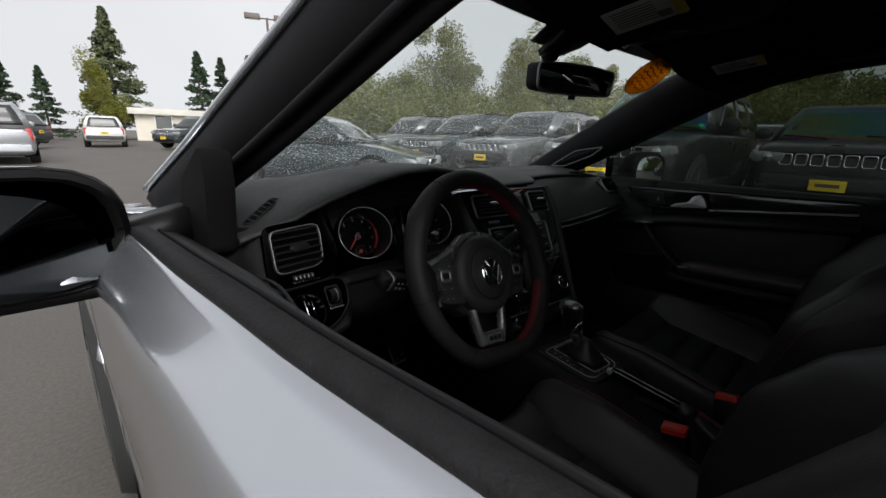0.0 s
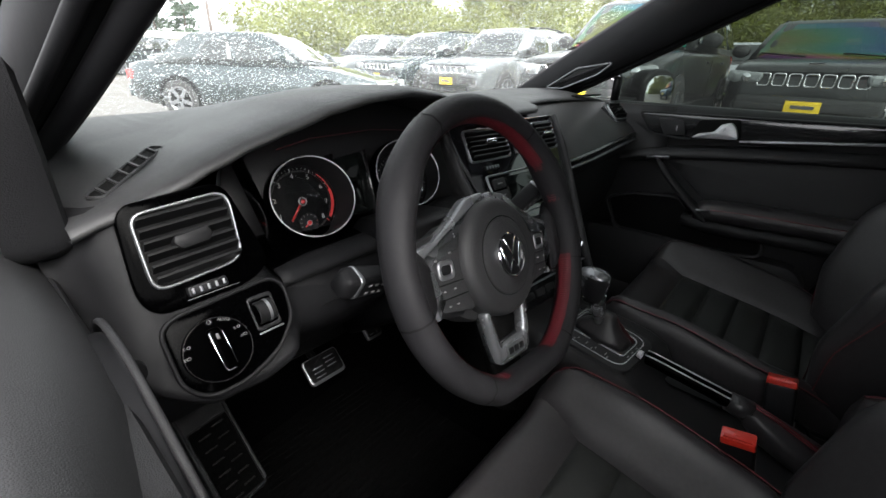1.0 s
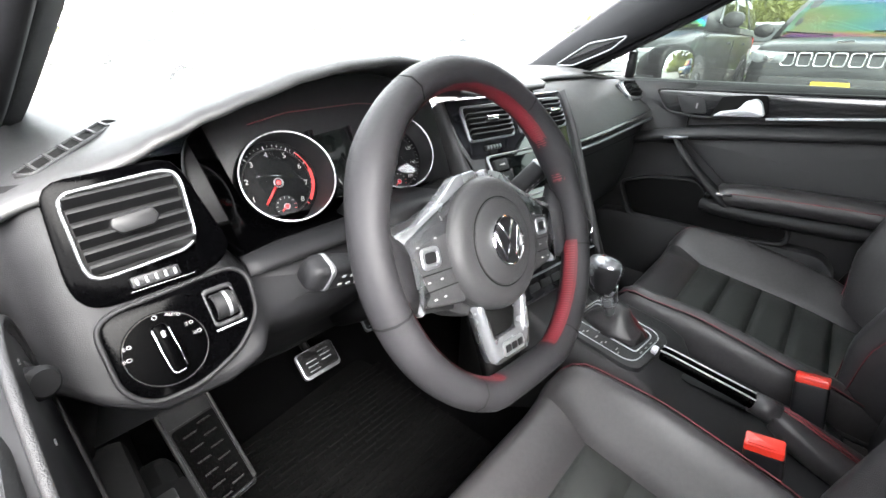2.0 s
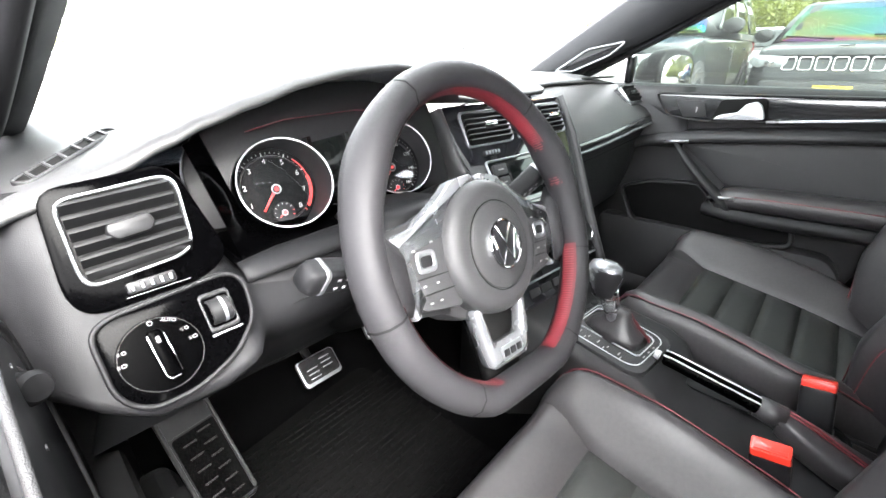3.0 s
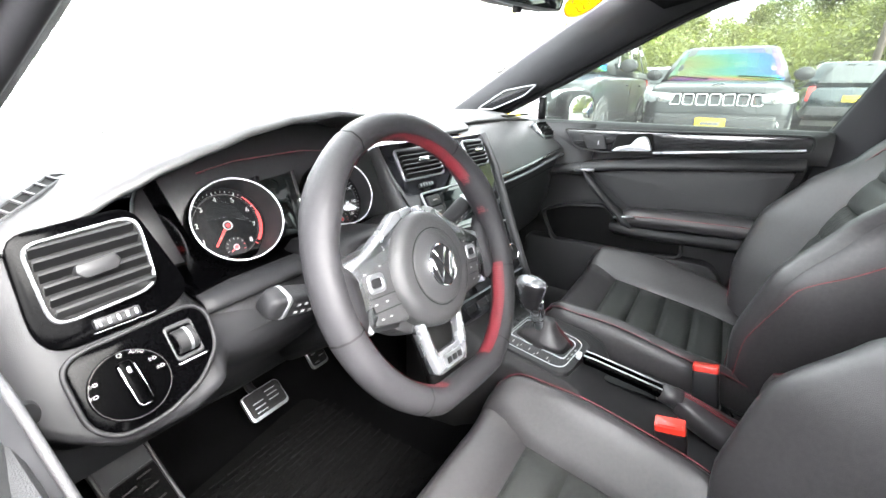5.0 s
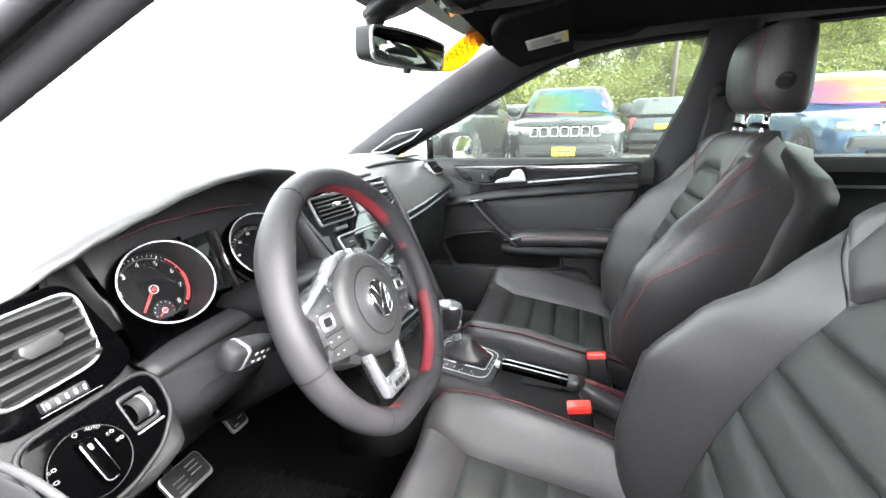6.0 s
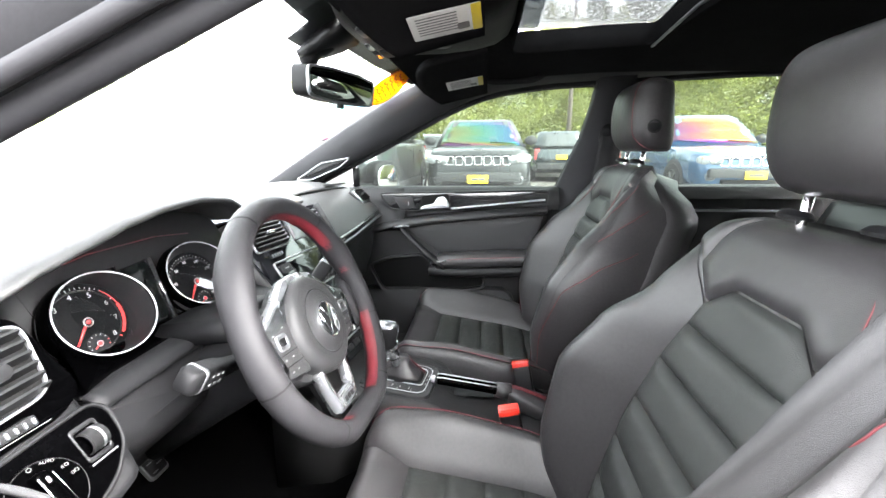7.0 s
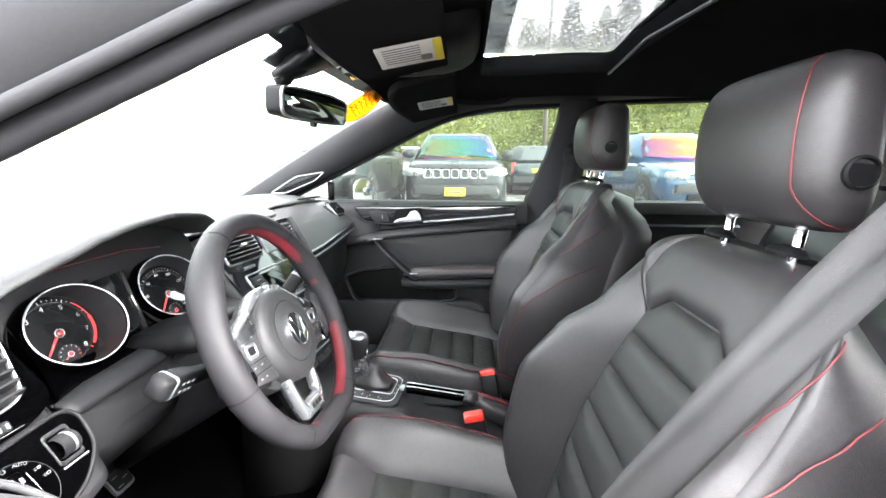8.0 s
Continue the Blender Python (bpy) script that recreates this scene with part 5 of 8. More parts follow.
part("trim_strip", tube("trim_strip", [(0.657, -0.085, 0.893), (0.657, -0.25, 0.910), (0.657, -0.438, 0.929)], 0.0034, 8), TRIMSILVER, pd, "chrome strip")
lock = part("lock_switch", slab("lock_switch", soften(yz([(0.135, 0.935), (0.065, 0.935), (0.050, 0.893), (0.110, 0.890)]), 0.008), 0.01, 0.002, pdm(0.658)), HARD, pd)
part("lock_mark", slab("lock_mark", rounded(0.004, 0.014, 0.001, 2), 0.002, 0.0004, pdm(0.6575) @ Matrix.Translation((-0.078, 0.912, 0))), WHITE, lock)
handle = part("door_handle", slab("door_handle", soften(yz([(0.034, 0.890), (0.020, 0.903), (-0.020, 0.912), (-0.034, 0.934), (-0.056, 0.941), (-0.068, 0.932), (-0.080, 0.905), (-0.078, 0.898)]), 0.006), 0.014, 0.004, pdm(0.646), dome=0.003), TRIMSILVER, pd, "bright chrome door handle")
# flat black sheet painting the shade behind the handle
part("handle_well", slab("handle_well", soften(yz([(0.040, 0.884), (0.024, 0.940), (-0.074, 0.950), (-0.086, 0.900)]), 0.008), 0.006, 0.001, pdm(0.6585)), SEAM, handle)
part("ledge", loft("ledge", [[(x, y, z0 + z) for x, z in ((0.70, -0.014), (0.660, -0.014), (0.648, -0.004), (0.652, 0.006), (0.668, 0.018), (0.70, 0.022))] for y, z0 in ((0.245, 0.800), (0.15, 0.823), (0.0, 0.845), (-0.2, 0.865), (-0.447, 0.888))]), SOFT, pd)
part("card_insert", slab("card_insert", soften(yz([(0.10, 0.815), (-0.10, 0.842), (-0.440, 0.868), (-0.395, 0.72), (-0.05, 0.70)]), 0.02), 0.02, 0.006, pdm(0.684), dome=0.006), SOFT, pd, "padded black leather insert")
pull = part("pull_handle", loft("pull_handle", [[(x + dx, y + dy * 0.7, z + dy) for dx, dy in ((0.02, -0.030), (-0.012, -0.026), (-0.020, 0), (-0.012, 0.024), (0.02, 0.028))] for x, y, z in ((0.665, 0.112, 0.815), (0.640, 0.085, 0.790), (0.632, 0.020, 0.732), (0.632, -0.030, 0.690), (0.640, -0.060, 0.668))]), HARD, pd)
for (y, z), n_ in (((0.108, 0.826), "top"), ((-0.035, 0.690), "low")):
    part("pull_accent", tube("pull_accent", [(0.628, y + 0.026, z - 0.004), (0.622, y - 0.004, z + 0.002), (0.626, y - 0.036, z + 0.004)], 0.0045, 8), SATIN, pull)
arm = part("armrest", loft("armrest", [[(x, y, z0 + z) for x, z in ((0.70, -0.030), (0.650, -0.028), (0.632, -0.016), (0.628, 0.002), (0.636, 0.024), (0.656, 0.033), (0.70, 0.033))] for y, z0 in ((-0.030, 0.672), (-0.06, 0.682), (-0.15, 0.690), (-0.30, 0.697), (-0.395, 0.700), (-0.412, 0.700))]), LEATHER, pd, "padded armrest with red stitching")
part("stitching", tube("stitching", [(0.6315, -0.055, 0.695), (0.6310, -0.15, 0.704), (0.6310, -0.30, 0.711), (0.6325, -0.405, 0.714)], 0.0014, 6), RED, arm)
part("armrest_shell", loft("armrest_shell", [[(x, y, z0 + z) for x, z in ((0.70, -0.066), (0.650, -0.062), (0.626, -0.048), (0.622, -0.026), (0.70, -0.024))] for y, z0 in ((0.0, 0.690), (-0.06, 0.684), (-0.15, 0.684), (-0.30, 0.692), (-0.405, 0.696))]), HARD, pd)
pocket = soften(yz([(0.240, 0.660), (0.158, 0.690), (0.028, 0.705), (-0.02, 0.655), (-0.05, 0.637), (-0.205, 0.632), (-0.214, 0.584), (-0.06, 0.558), (0.077, 0.537), (0.195, 0.568)]), 0.022)
# the pocket's shaded inside as a flat black plate
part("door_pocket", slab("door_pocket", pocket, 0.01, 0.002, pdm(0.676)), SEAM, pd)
part("pocket_rim", ring_plate("pocket_rim", [((x + 0.02) * 1.05 - 0.02, (z - 0.64) * 1.13 + 0.64) for x, z in pocket], pocket, 0.03, 0.006, pdm(0.655)), HARD, pd)
part("lower_card", slab("lower_card", soften(yz([(0.30, 0.565), (-0.30, 0.575), (-0.345, 0.52), (-0.27, 0.36), (0.30, 0.36)]), 0.03), 0.05, 0.015, pdm(0.652)), HARD, pd)
sail = soften(yz([(0.503, 1.003), (0.40, 1.066), (0.288, 1.085), (0.33, 1.050), (0.445, 1.003)]), 0.010)
sp_ = part("tweeter_panel", slab("tweeter_panel", sail, 0.015, 0.003, pdm(0.622)), BLACK, pd, "black tweeter grille with bright edge")
part("panel_edge", tube("panel_edge", [(0.6205, -x, z) for x, z in sail], 0.0028, 6, True), SATIN, sp_)
part("panel_mark", box("panel_mark", 0.004, 0.035, 0.006, 0.001, Matrix.Translation((0.6375, 0.455, 1.010))), WHITE, sp_)
settle(pd, (0.70, 0.0, 0.34))


# ---- dashboard ----
dash = thing("dashboard", "black soft-touch dashboard with satin-framed vents and two round dials", "dashboard")
LIP = [(-0.745, 0.205, 0.936), (-0.69, 0.208, 0.951), (-0.64, 0.212, 0.964), (-0.594, 0.211, 0.983), (-0.558, 0.207, 0.998), (-0.512, 0.200, 1.013), (-0.454, 0.198, 1.029), (-0.396, 0.199, 1.038), (-0.327, 0.200, 1.042), (-0.257, 0.202, 1.034),
       (-0.225, 0.207, 1.022), (-0.195, 0.215, 1.008), (-0.165, 0.238, 0.992), (-0.10, 0.252, 0.984), (0.0, 0.256, 0.984), (0.12, 0.252, 0.986), (0.165, 0.275, 0.988), (0.20, 0.320, 0.990), (0.30, 0.335, 0.991), (0.50, 0.330, 0.989), (0.64, 0.320, 0.980), (0.705, 0.315, 0.966), (0.74, 0.315, 0.950)]


def dash_ring(x):
    ly, lz = table(LIP, x)
    edge = smooth01(abs(x), 0.60, 0.76)
    hood = lz - 0.985
    back = 0.86 - 0.20 * (x / 0.7) ** 2
    zt = 1.000 - 0.014 * edge - (0.032 * smooth01(-x, 0.42, 0.66) if x < 0 else 0.0)
    return [(x, back + 0.05, 0.90), (x, back + 0.012, 0.955), (x, back - 0.03, 0.966), (x, lerp(back, 0.55, 0.5), 0.985 - 0.02 * edge), (x, 0.50, zt + 0.25 * max(0, hood)), (x, ly + 0.17, zt + 0.003 + 0.62 * max(0, hood) - 0.012 * edge), (x, ly + 0.09, max(lz + 0.001, zt - 0.004 - 0.02 * edge)), (x, ly + 0.04, lz + 0.003), (x, ly + 0.010, lz + 0.0005),
            (x, ly + 0.002, lz - 0.003), (x, ly, lz - 0.007), (x, ly + 0.003, lz - 0.011), (x, ly + 0.03, lz - 0.013), (x, ly + 0.13, lz - 0.02)]


xs = [lerp(-0.722, 0.74, k / 74) for k in range(75)]
part("dash_top", loft("dash_top", [dash_ring(x) for x in xs], False, False), DASHTOP, dash, "soft black dashboard top with instrument hood")
# slotted demister outlet
def dash_z(x, y):
    r = sorted((p[1], p[2]) for p in dash_ring(x)[2:9])
    return table(r, y)[0]


sa, sb = Vector((-0.691, 0.258, dash_z(-0.691, 0.258))), Vector((-0.609, 0.344, dash_z(-0.609, 0.344)))
sx_ = (sb - sa).normalized()
sz_ = sx_.cross(Vector((0, 0, 1)).cross(sx_).normalized() * 1.0)
slot_m = Matrix((sx_, sz_.cross(sx_), sz_)).transposed().to_4x4()
slot_m.translation = (sa + sb) / 2
dem = part("demister", ring_plate("demister", rounded(0.128, 0.020, 0.008), rounded(0.122, 0.014, 0.005), 0.008, 0.001, slot_m @ Matrix.Translation((0, 0, 0.0030))), HARD, dash, "slotted demister outlet")
part("demister_well", slab("demister_well", rounded(0.124, 0.016, 0.005), 0.01, 0.0005, slot_m @ Matrix.Translation((0, 0, 0.0016))), SEAM, dem)
for k in range(6):
    part("demister_rib", box("demister_rib", 0.003, 0.022, 0.003, 0.0006, slot_m @ Matrix.Translation((-0.050 + 0.020 * k, 0, 0.0022)) @ Matrix.Rotation(radians(-35), 4, "Z")), SOFT, dem)


def face_profile(x):
    """Driver's fascia from top to bottom: (y, z)."""
    k = smooth01(x, -0.590, -0.560)
    left = [(0.236, 0.952), (0.214, 0.944), (0.192, 0.900), (0.172, 0.862), (0.143, 0.812), (0.122, 0.788), (0.118, 0.780), (0.126, 0.771), (0.19, 0.755), (0.28, 0.725), (0.37, 0.62)]
    right = [(0.275, 0.850), (0.262, 0.849), (0.228, 0.846), (0.190, 0.841), (0.176, 0.829), (0.158, 0.806), (0.152, 0.790), (0.160, 0.772), (0.20, 0.735), (0.27, 0.675), (0.36, 0.58)]
    return [(lerp(a[0], b[0], k), lerp(a[1], b[1], k)) for a, b in zip(left, right)]


fx = [-0.745, -0.735, -0.72, -0.705, -0.69, -0.68, -0.67, -0.65, -0.62, -0.60, -0.592, -0.584, -0.576, -0.568, -0.560, -0.53, -0.47, -0.40, -0.33, -0.26, -0.20, -0.185]


def fascia_ring(x):
    """The lower edge curls up towards the door and beyond the light panel."""
    up = table([(-0.745, 0.045), (-0.71, 0.034), (-0.69, 0.018), (-0.673, 0.004), (-0.62, 0.0), (-0.58, 0.012), (-0.55, 0.010), (-0.50, 0.0), (-0.18, 0.0)], x)[0]
    back = 0.045 * smooth01(-x, 0.698, 0.742)
    return [(x, y + back, z + (up * (0.55 if k == 4 else 1.0) if k > 3 else 0.0)) for k, (y, z) in enumerate(face_profile(x))]


part("fascia", loft("fascia", [fascia_ring(x) for x in fx], False, False), FASCIA, dash, "driver's side fascia, its grey darkened for shade")
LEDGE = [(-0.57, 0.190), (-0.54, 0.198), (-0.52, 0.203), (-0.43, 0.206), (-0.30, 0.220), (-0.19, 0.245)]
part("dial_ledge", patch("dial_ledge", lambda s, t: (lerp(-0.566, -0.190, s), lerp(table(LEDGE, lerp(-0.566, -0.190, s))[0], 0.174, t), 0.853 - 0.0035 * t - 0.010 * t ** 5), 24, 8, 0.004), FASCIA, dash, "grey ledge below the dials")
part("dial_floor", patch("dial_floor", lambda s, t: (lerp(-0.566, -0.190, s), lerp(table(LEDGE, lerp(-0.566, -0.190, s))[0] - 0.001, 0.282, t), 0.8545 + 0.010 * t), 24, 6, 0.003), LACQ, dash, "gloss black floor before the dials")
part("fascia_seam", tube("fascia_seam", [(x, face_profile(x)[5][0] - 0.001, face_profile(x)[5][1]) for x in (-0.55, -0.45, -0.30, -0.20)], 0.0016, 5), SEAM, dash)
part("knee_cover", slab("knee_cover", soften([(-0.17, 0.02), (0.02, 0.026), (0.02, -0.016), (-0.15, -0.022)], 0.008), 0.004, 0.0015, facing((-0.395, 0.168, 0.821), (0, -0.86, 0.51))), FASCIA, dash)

VM = facing((-0.642, 0.193, 0.913), (0, -0.926, 0.376))
vp = soften([(-0.048, 0.046), (0.046, 0.052), (0.068, -0.040), (0.040, -0.056), (-0.044, -0.058), (-0.056, -0.040)], 0.018)
vent = part("outer_vent", slab("outer_vent", vp, 0.02, 0.003, VM @ Matrix.Translation((0, 0, 0.004))), LACQ, dash, "gloss black vent surround")
vr = soften([(-0.041, 0.036), (0.037, 0.042), (0.046, 0.034), (0.041, -0.022), (0.030, -0.031), (-0.036, -0.036), (-0.043, -0.028)], 0.012, 5)
vi = [(x * 0.94, y * 0.925) for x, y in vr]
part("vent_frame", ring_plate("vent_frame", vr, vi, 0.012, 0.002, VM @ Matrix.Translation((0, 0, 0.0105))), SATIN, vent, "bright satin frame")
# black sheet behind the slats for the vent's inner shade
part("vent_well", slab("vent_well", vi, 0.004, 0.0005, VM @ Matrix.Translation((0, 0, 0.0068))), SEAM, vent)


def slats(parent, m, w, h, count, tilt=-28, depth=0.016, slope=0.0):
    for k in range(count):
        y = lerp(-h / 2, h / 2, (k + 0.5) / count)
        part("vent_slat", box("vent_slat", w, depth, 0.0030, 0.001, m @ Matrix.Translation((0, y, 0.004)) @ Matrix.Rotation(slope, 4, "Z") @ Matrix.Rotation(radians(tilt), 4, "X") @ Matrix.Rotation(radians(90), 4, "X") @ Matrix.Rotation(radians(90), 4, "X")), SLAT, parent)


slats(vent, VM @ Matrix.Translation((0.0, 0.002, 0.006)), 0.076, 0.064, 6, 62, slope=radians(3))
part("vent_tab", slab("vent_tab", soften([(-0.016, 0.006), (0.014, 0.009), (0.017, 0.001), (0.012, -0.006), (-0.012, -0.008), (-0.018, -0.001)], 0.003), 0.014, 0.003, VM @ Matrix.Translation((0.001, 0.003, 0.020))), SLAT, vent)
th = part("thumbwheel", box("thumbwheel", 0.036, 0.010, 0.006, 0.002, VM @ Matrix.Translation((0.0, -0.0445, 0.007)) ), BLACK, vent)
for k in range(5):
    part("thumbwheel_rib", box("thumbwheel_rib", 0.0022, 0.0055, 0.006, 0.0008, VM @ Matrix.Translation((-0.014 + 0.007 * k, -0.0445, 0.0092))), SATIN, th)
part("vent_line", box("vent_line", 0.048, 0.0008, 0.002, 0.0003, VM @ Matrix.Translation((0.004, -0.0515, 0.0065))), MARK, vent)

LM = facing((-0.632, 0.130, 0.812), (0, -0.86, 0.51))
lp = soften([(-0.060, 0.046), (-0.048, 0.055), (0.043, 0.060), (0.054, 0.048), (0.050, 0.014), (0.026, -0.010), (-0.010, -0.023), (-0.044, -0.022), (-0.060, -0.004)], 0.012)
lights = part("light_panel", slab("light_panel", lp, 0.02, 0.002, LM @ Matrix.Translation((0, 0, 0.005))), LACQ, dash, "gloss black light switch panel")
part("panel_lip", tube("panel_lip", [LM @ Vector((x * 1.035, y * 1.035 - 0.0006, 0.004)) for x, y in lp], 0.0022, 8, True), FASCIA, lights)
KM = LM @ Matrix.Translation((-0.0245, 0.0145, 0.0055)) @ Matrix.Scale(0.93, 4)
disc = part("light_switch", lathe("light_switch", [(0.033, -0.004), (0.033, 0.001), (0.031, 0.003), (0.024, 0.0035), (0.0, 0.0036)], 36, KM), DISC, lights, "round light switch with upright grip")
part("switch_rim", tube("switch_rim", [KM @ Vector((0.0318 * math.cos(a), 0.0318 * math.sin(a), 0.0026)) for a in [2 * math.pi * k / 36 for k in range(36)]], 0.0004, 6, True), SLAT, disc)
part("switch_grip", slab("switch_grip", rounded(0.0115, 0.045, 0.004), 0.014, 0.003, KM @ Matrix.Translation((0.0, 0.0, 0.0150)) @ Matrix.Rotation(radians(3), 4, "Z")), DISC, disc)
GM = KM @ Matrix.Rotation(radians(3), 4, "Z")
for pts, w in (([(-0.0058, 0.019, 0.0165), (-0.0061, 0.0, 0.0165), (-0.0058, -0.019, 0.0160), (-0.0030, -0.0222, 0.0155), (0.0035, -0.0222, 0.0155)], 0.0009), ([(0.0060, 0.017, 0.0160), (0.0062, 0.0, 0.0160), (0.0060, -0.019, 0.0155)], 0.0004)):
    part("grip_edge", tube("grip_edge", [GM @ Vector(p) for p in pts], w, 6), CHROME, disc)
part("grip_mark", slab("grip_mark", rounded(0.003, 0.006, 0.001, 2), 0.001, 0.0002, KM @ Matrix.Translation((0.0, 0.013, 0.0156))), MARK, disc)
words("switch_mark", "O", 0.0058, disc, KM @ Matrix.Translation((0.0, 0.0285, 0.0034)), MARK)
words("switch_mark", "AUTO", 0.0042, disc, KM @ Matrix.Translation((0.0135, 0.0260, 0.0034)) @ Matrix.Rotation(radians(-25), 4, "Z"), MARK)
for a, w in ((30, 0.006), (8, 0.007), (152, 0.006), (174, 0.007)):
    mk = KM @ Matrix.Translation((0.0275 * math.cos(radians(a)), 0.0275 * math.sin(radians(a)), 0.0037))
    part("lamp_symbol", ring_plate("lamp_symbol", rounded(w * 0.6, 0.0034, 0.0016), rounded(w * 0.6 - 0.0016, 0.0018, 0.0008), 0.0004, 0.0001, mk), MARK, disc)
    for q in (-1, 0, 1):
        part("lamp_ray", box("lamp_ray", 0.0022, 0.0005, 0.0003, 0.0001, mk @ Matrix.Translation((-0.0038, q * 0.0012, 0))), MARK, disc)
DIM = LM @ Matrix.Translation((0.0265, 0.031, 0.006))
dimmer = part("dimmer", ring_plate("dimmer", rounded(0.026, 0.036, 0.004), rounded(0.021, 0.027, 0.003), 0.008, 0.001, DIM), BLACK, lights, "dimmer thumbwheel")
part("dimmer_wheel", lathe("dimmer_wheel", [(0.010, -0.009), (0.0115, -0.008), (0.0115, 0.008), (0.010, 0.009)], 24, DIM @ Matrix.Rotation(radians(90), 4, "Y")), SLAT, dimmer)
part("dimmer_band", lathe("dimmer_band", [(0.0121, 0.0005), (0.0121, 0.0035)], 24, DIM @ Matrix.Rotation(radians(90), 4, "Y")), SATIN, dimmer)
part("dimmer_edge", box("dimmer_edge", 0.026, 0.002, 0.002, 0.0006, DIM @ Matrix.Translation((0, -0.020, 0.0005))), SATIN, dimmer)

# instrument cluster: two faces at the bottom of slanting tubes
CM = facing((-0.393, 0.262, 0.9035), (-0.12, -0.93, 0.34))
cluster = part("instrument_panel", slab("instrument_panel", soften([(-0.175, -0.062), (-0.175, 0.05), (-0.12, 0.105), (-0.04, 0.125), (0.10, 0.125), (0.19, 0.10), (0.205, -0.062)], 0.03), 0.02, 0.003, CM @ Matrix.Translation((0, 0, -0.012))), BLACK, dash, "instrument panel with rev counter and speedometer")
part("hood_line", tube("hood_line", [CM @ Vector(p) for p in ((-0.10, 0.066, 0.004), (-0.05, 0.076, 0.004), (0.05, 0.080, 0.004), (0.11, 0.074, 0.004))], 0.0008, 6), REDL, cluster)
RING_UP = Vector((-0.2746, -0.8281, 0.4888))


def dial(cx, ring_at, numbers, needle_deg, redline, small, lens_n):
    m = CM @ Matrix.Translation((cx, -0.006, 0.0))
    r = 0.0500
    top = facing(ring_at, RING_UP)
    turns = [2 * math.pi * k / 64 for k in range(64)]
    d = part("dial", lathe("dial", [(r * 1.02, 0.0), (r * 0.94, 0.0005), (0.0, 0.0008)], 48, m), DIAL, cluster, "round dial with white figures and red needle")
    wall = []
    for f_, k in ((0.0, 1.0), (0.35, 0.99), (0.7, 1.0), (0.94, 1.0)):
        wall.append([(m @ Vector((r * 1.02 * math.cos(a), r * 1.02 * math.sin(a), 0))).lerp(top @ Vector((0.0525 * math.cos(a), 0.0525 * math.sin(a), 0)), f_) * 1.0 for a in turns])
    part("dial_well", loft("dial_well", wall, True, False), BLACK, d)
    part("dial_ring", tube("dial_ring", [top @ Vector((0.0530 * math.cos(a), 0.0530 * math.sin(a), 0)) for a in turns], 0.0011, 8, True), RINGM, d, "bright ring")
    part("ring_skirt", loft("ring_skirt", [[top @ Vector((q * math.cos(a), q * math.sin(a), z)) for a in turns] for q, z in ((0.0535, -0.0010), (0.0560, -0.006), (0.0585, -0.016), (0.060, -0.030))], True, False), LACQ, d)
    pane = facing(Vector(ring_at) - RING_UP * 0.010, lens_n)
    part("dial_lens", loft("dial_lens", [[pane @ Vector((q * math.cos(a), q * math.sin(a), 0.002 * (1 - q / 0.038))) for a in turns] for q in (0.038, 0.026, 0.014, 0.001)], True, False), LENS, d, "clear dial lens")
    part("dial_step", lathe("dial_step", [(r * 0.80, 0.0006), (r * 0.815, 0.0022), (r * 0.83, 0.0022), (r * 0.845, 0.0006)], 48, m), BLACK, d)
    lo, hi = 240.0, -45.0
    for k in range(41):
        a = radians(lerp(lo, hi, k / 40))
        major = k % 5 == 0
        ln = 0.0045 if major else 0.0020
        rr = r * 0.92 - ln / 2
        part("tick", box("tick", ln, 0.0010 if major else 0.0005, 0.0005, 0.0001, m @ Matrix.Translation((rr * math.cos(a), rr * math.sin(a), 0.0012)) @ Matrix.Rotation(a, 4, "Z")), DIALRED if redline and k > 31 else WHITE, d)
    for k, tx in enumerate(numbers):
        if tx:
            a = radians(lerp(lo, hi, k / (len(numbers) - 1)))
            words("figure", tx, 0.0090 if len(tx) < 2 else 0.0065, d, m @ Matrix.Translation((r * 0.71 * math.cos(a), r * 0.71 * math.sin(a), 0.0014)), WHITE)
    if redline:
        part("red_zone", loft("red_zone", [[m @ Vector((q * r * math.cos(a), q * r * math.sin(a), 0.0024)) for q in (0.845, 0.925)] for a in [radians(lerp(14, -38, k / 12)) for k in range(13)]], False, False), DIALRED, d)
        part("red_arc", loft("red_arc", [[m @ Vector((q * r * math.cos(a), q * r * math.sin(a), 0.0022)) for q in (0.88, 0.905)] for a in [radians(lerp(48, 14, k / 12)) for k in range(13)]], False, False), DIALRED, d)
    a = radians(needle_deg)
    part("needle", loft("needle", [[m @ (Vector((math.cos(a), math.sin(a), 0)) * q + Vector((-math.sin(a), math.cos(a), 0)) * w + Vector((0, 0, z))) for w, z in ((-wd, 0.003), (0, 0.0045), (wd, 0.003))] for q, wd in ((-0.005, 0.0024), (r * 0.62, 0.0013))]), DIALRED, d)
    part("needle_hub", lathe("needle_hub", [(0.0045, 0.001), (0.0045, 0.005), (0.0035, 0.006), (0.0, 0.0062)], 24, m), BLACK, d)
    part("hub_rim", tube("hub_rim", [m @ Vector((0.0052 * math.cos(q), 0.0052 * math.sin(q), 0.0055)) for q in [2 * math.pi * k / 24 for k in range(24)]], 0.0009, 5, True), SATIN, d)
    part("hub_light", lathe("hub_light", [(0.0030, 0.0062), (0.002, 0.0070), (0.0, 0.0071)], 16, m), DIALRED, d)
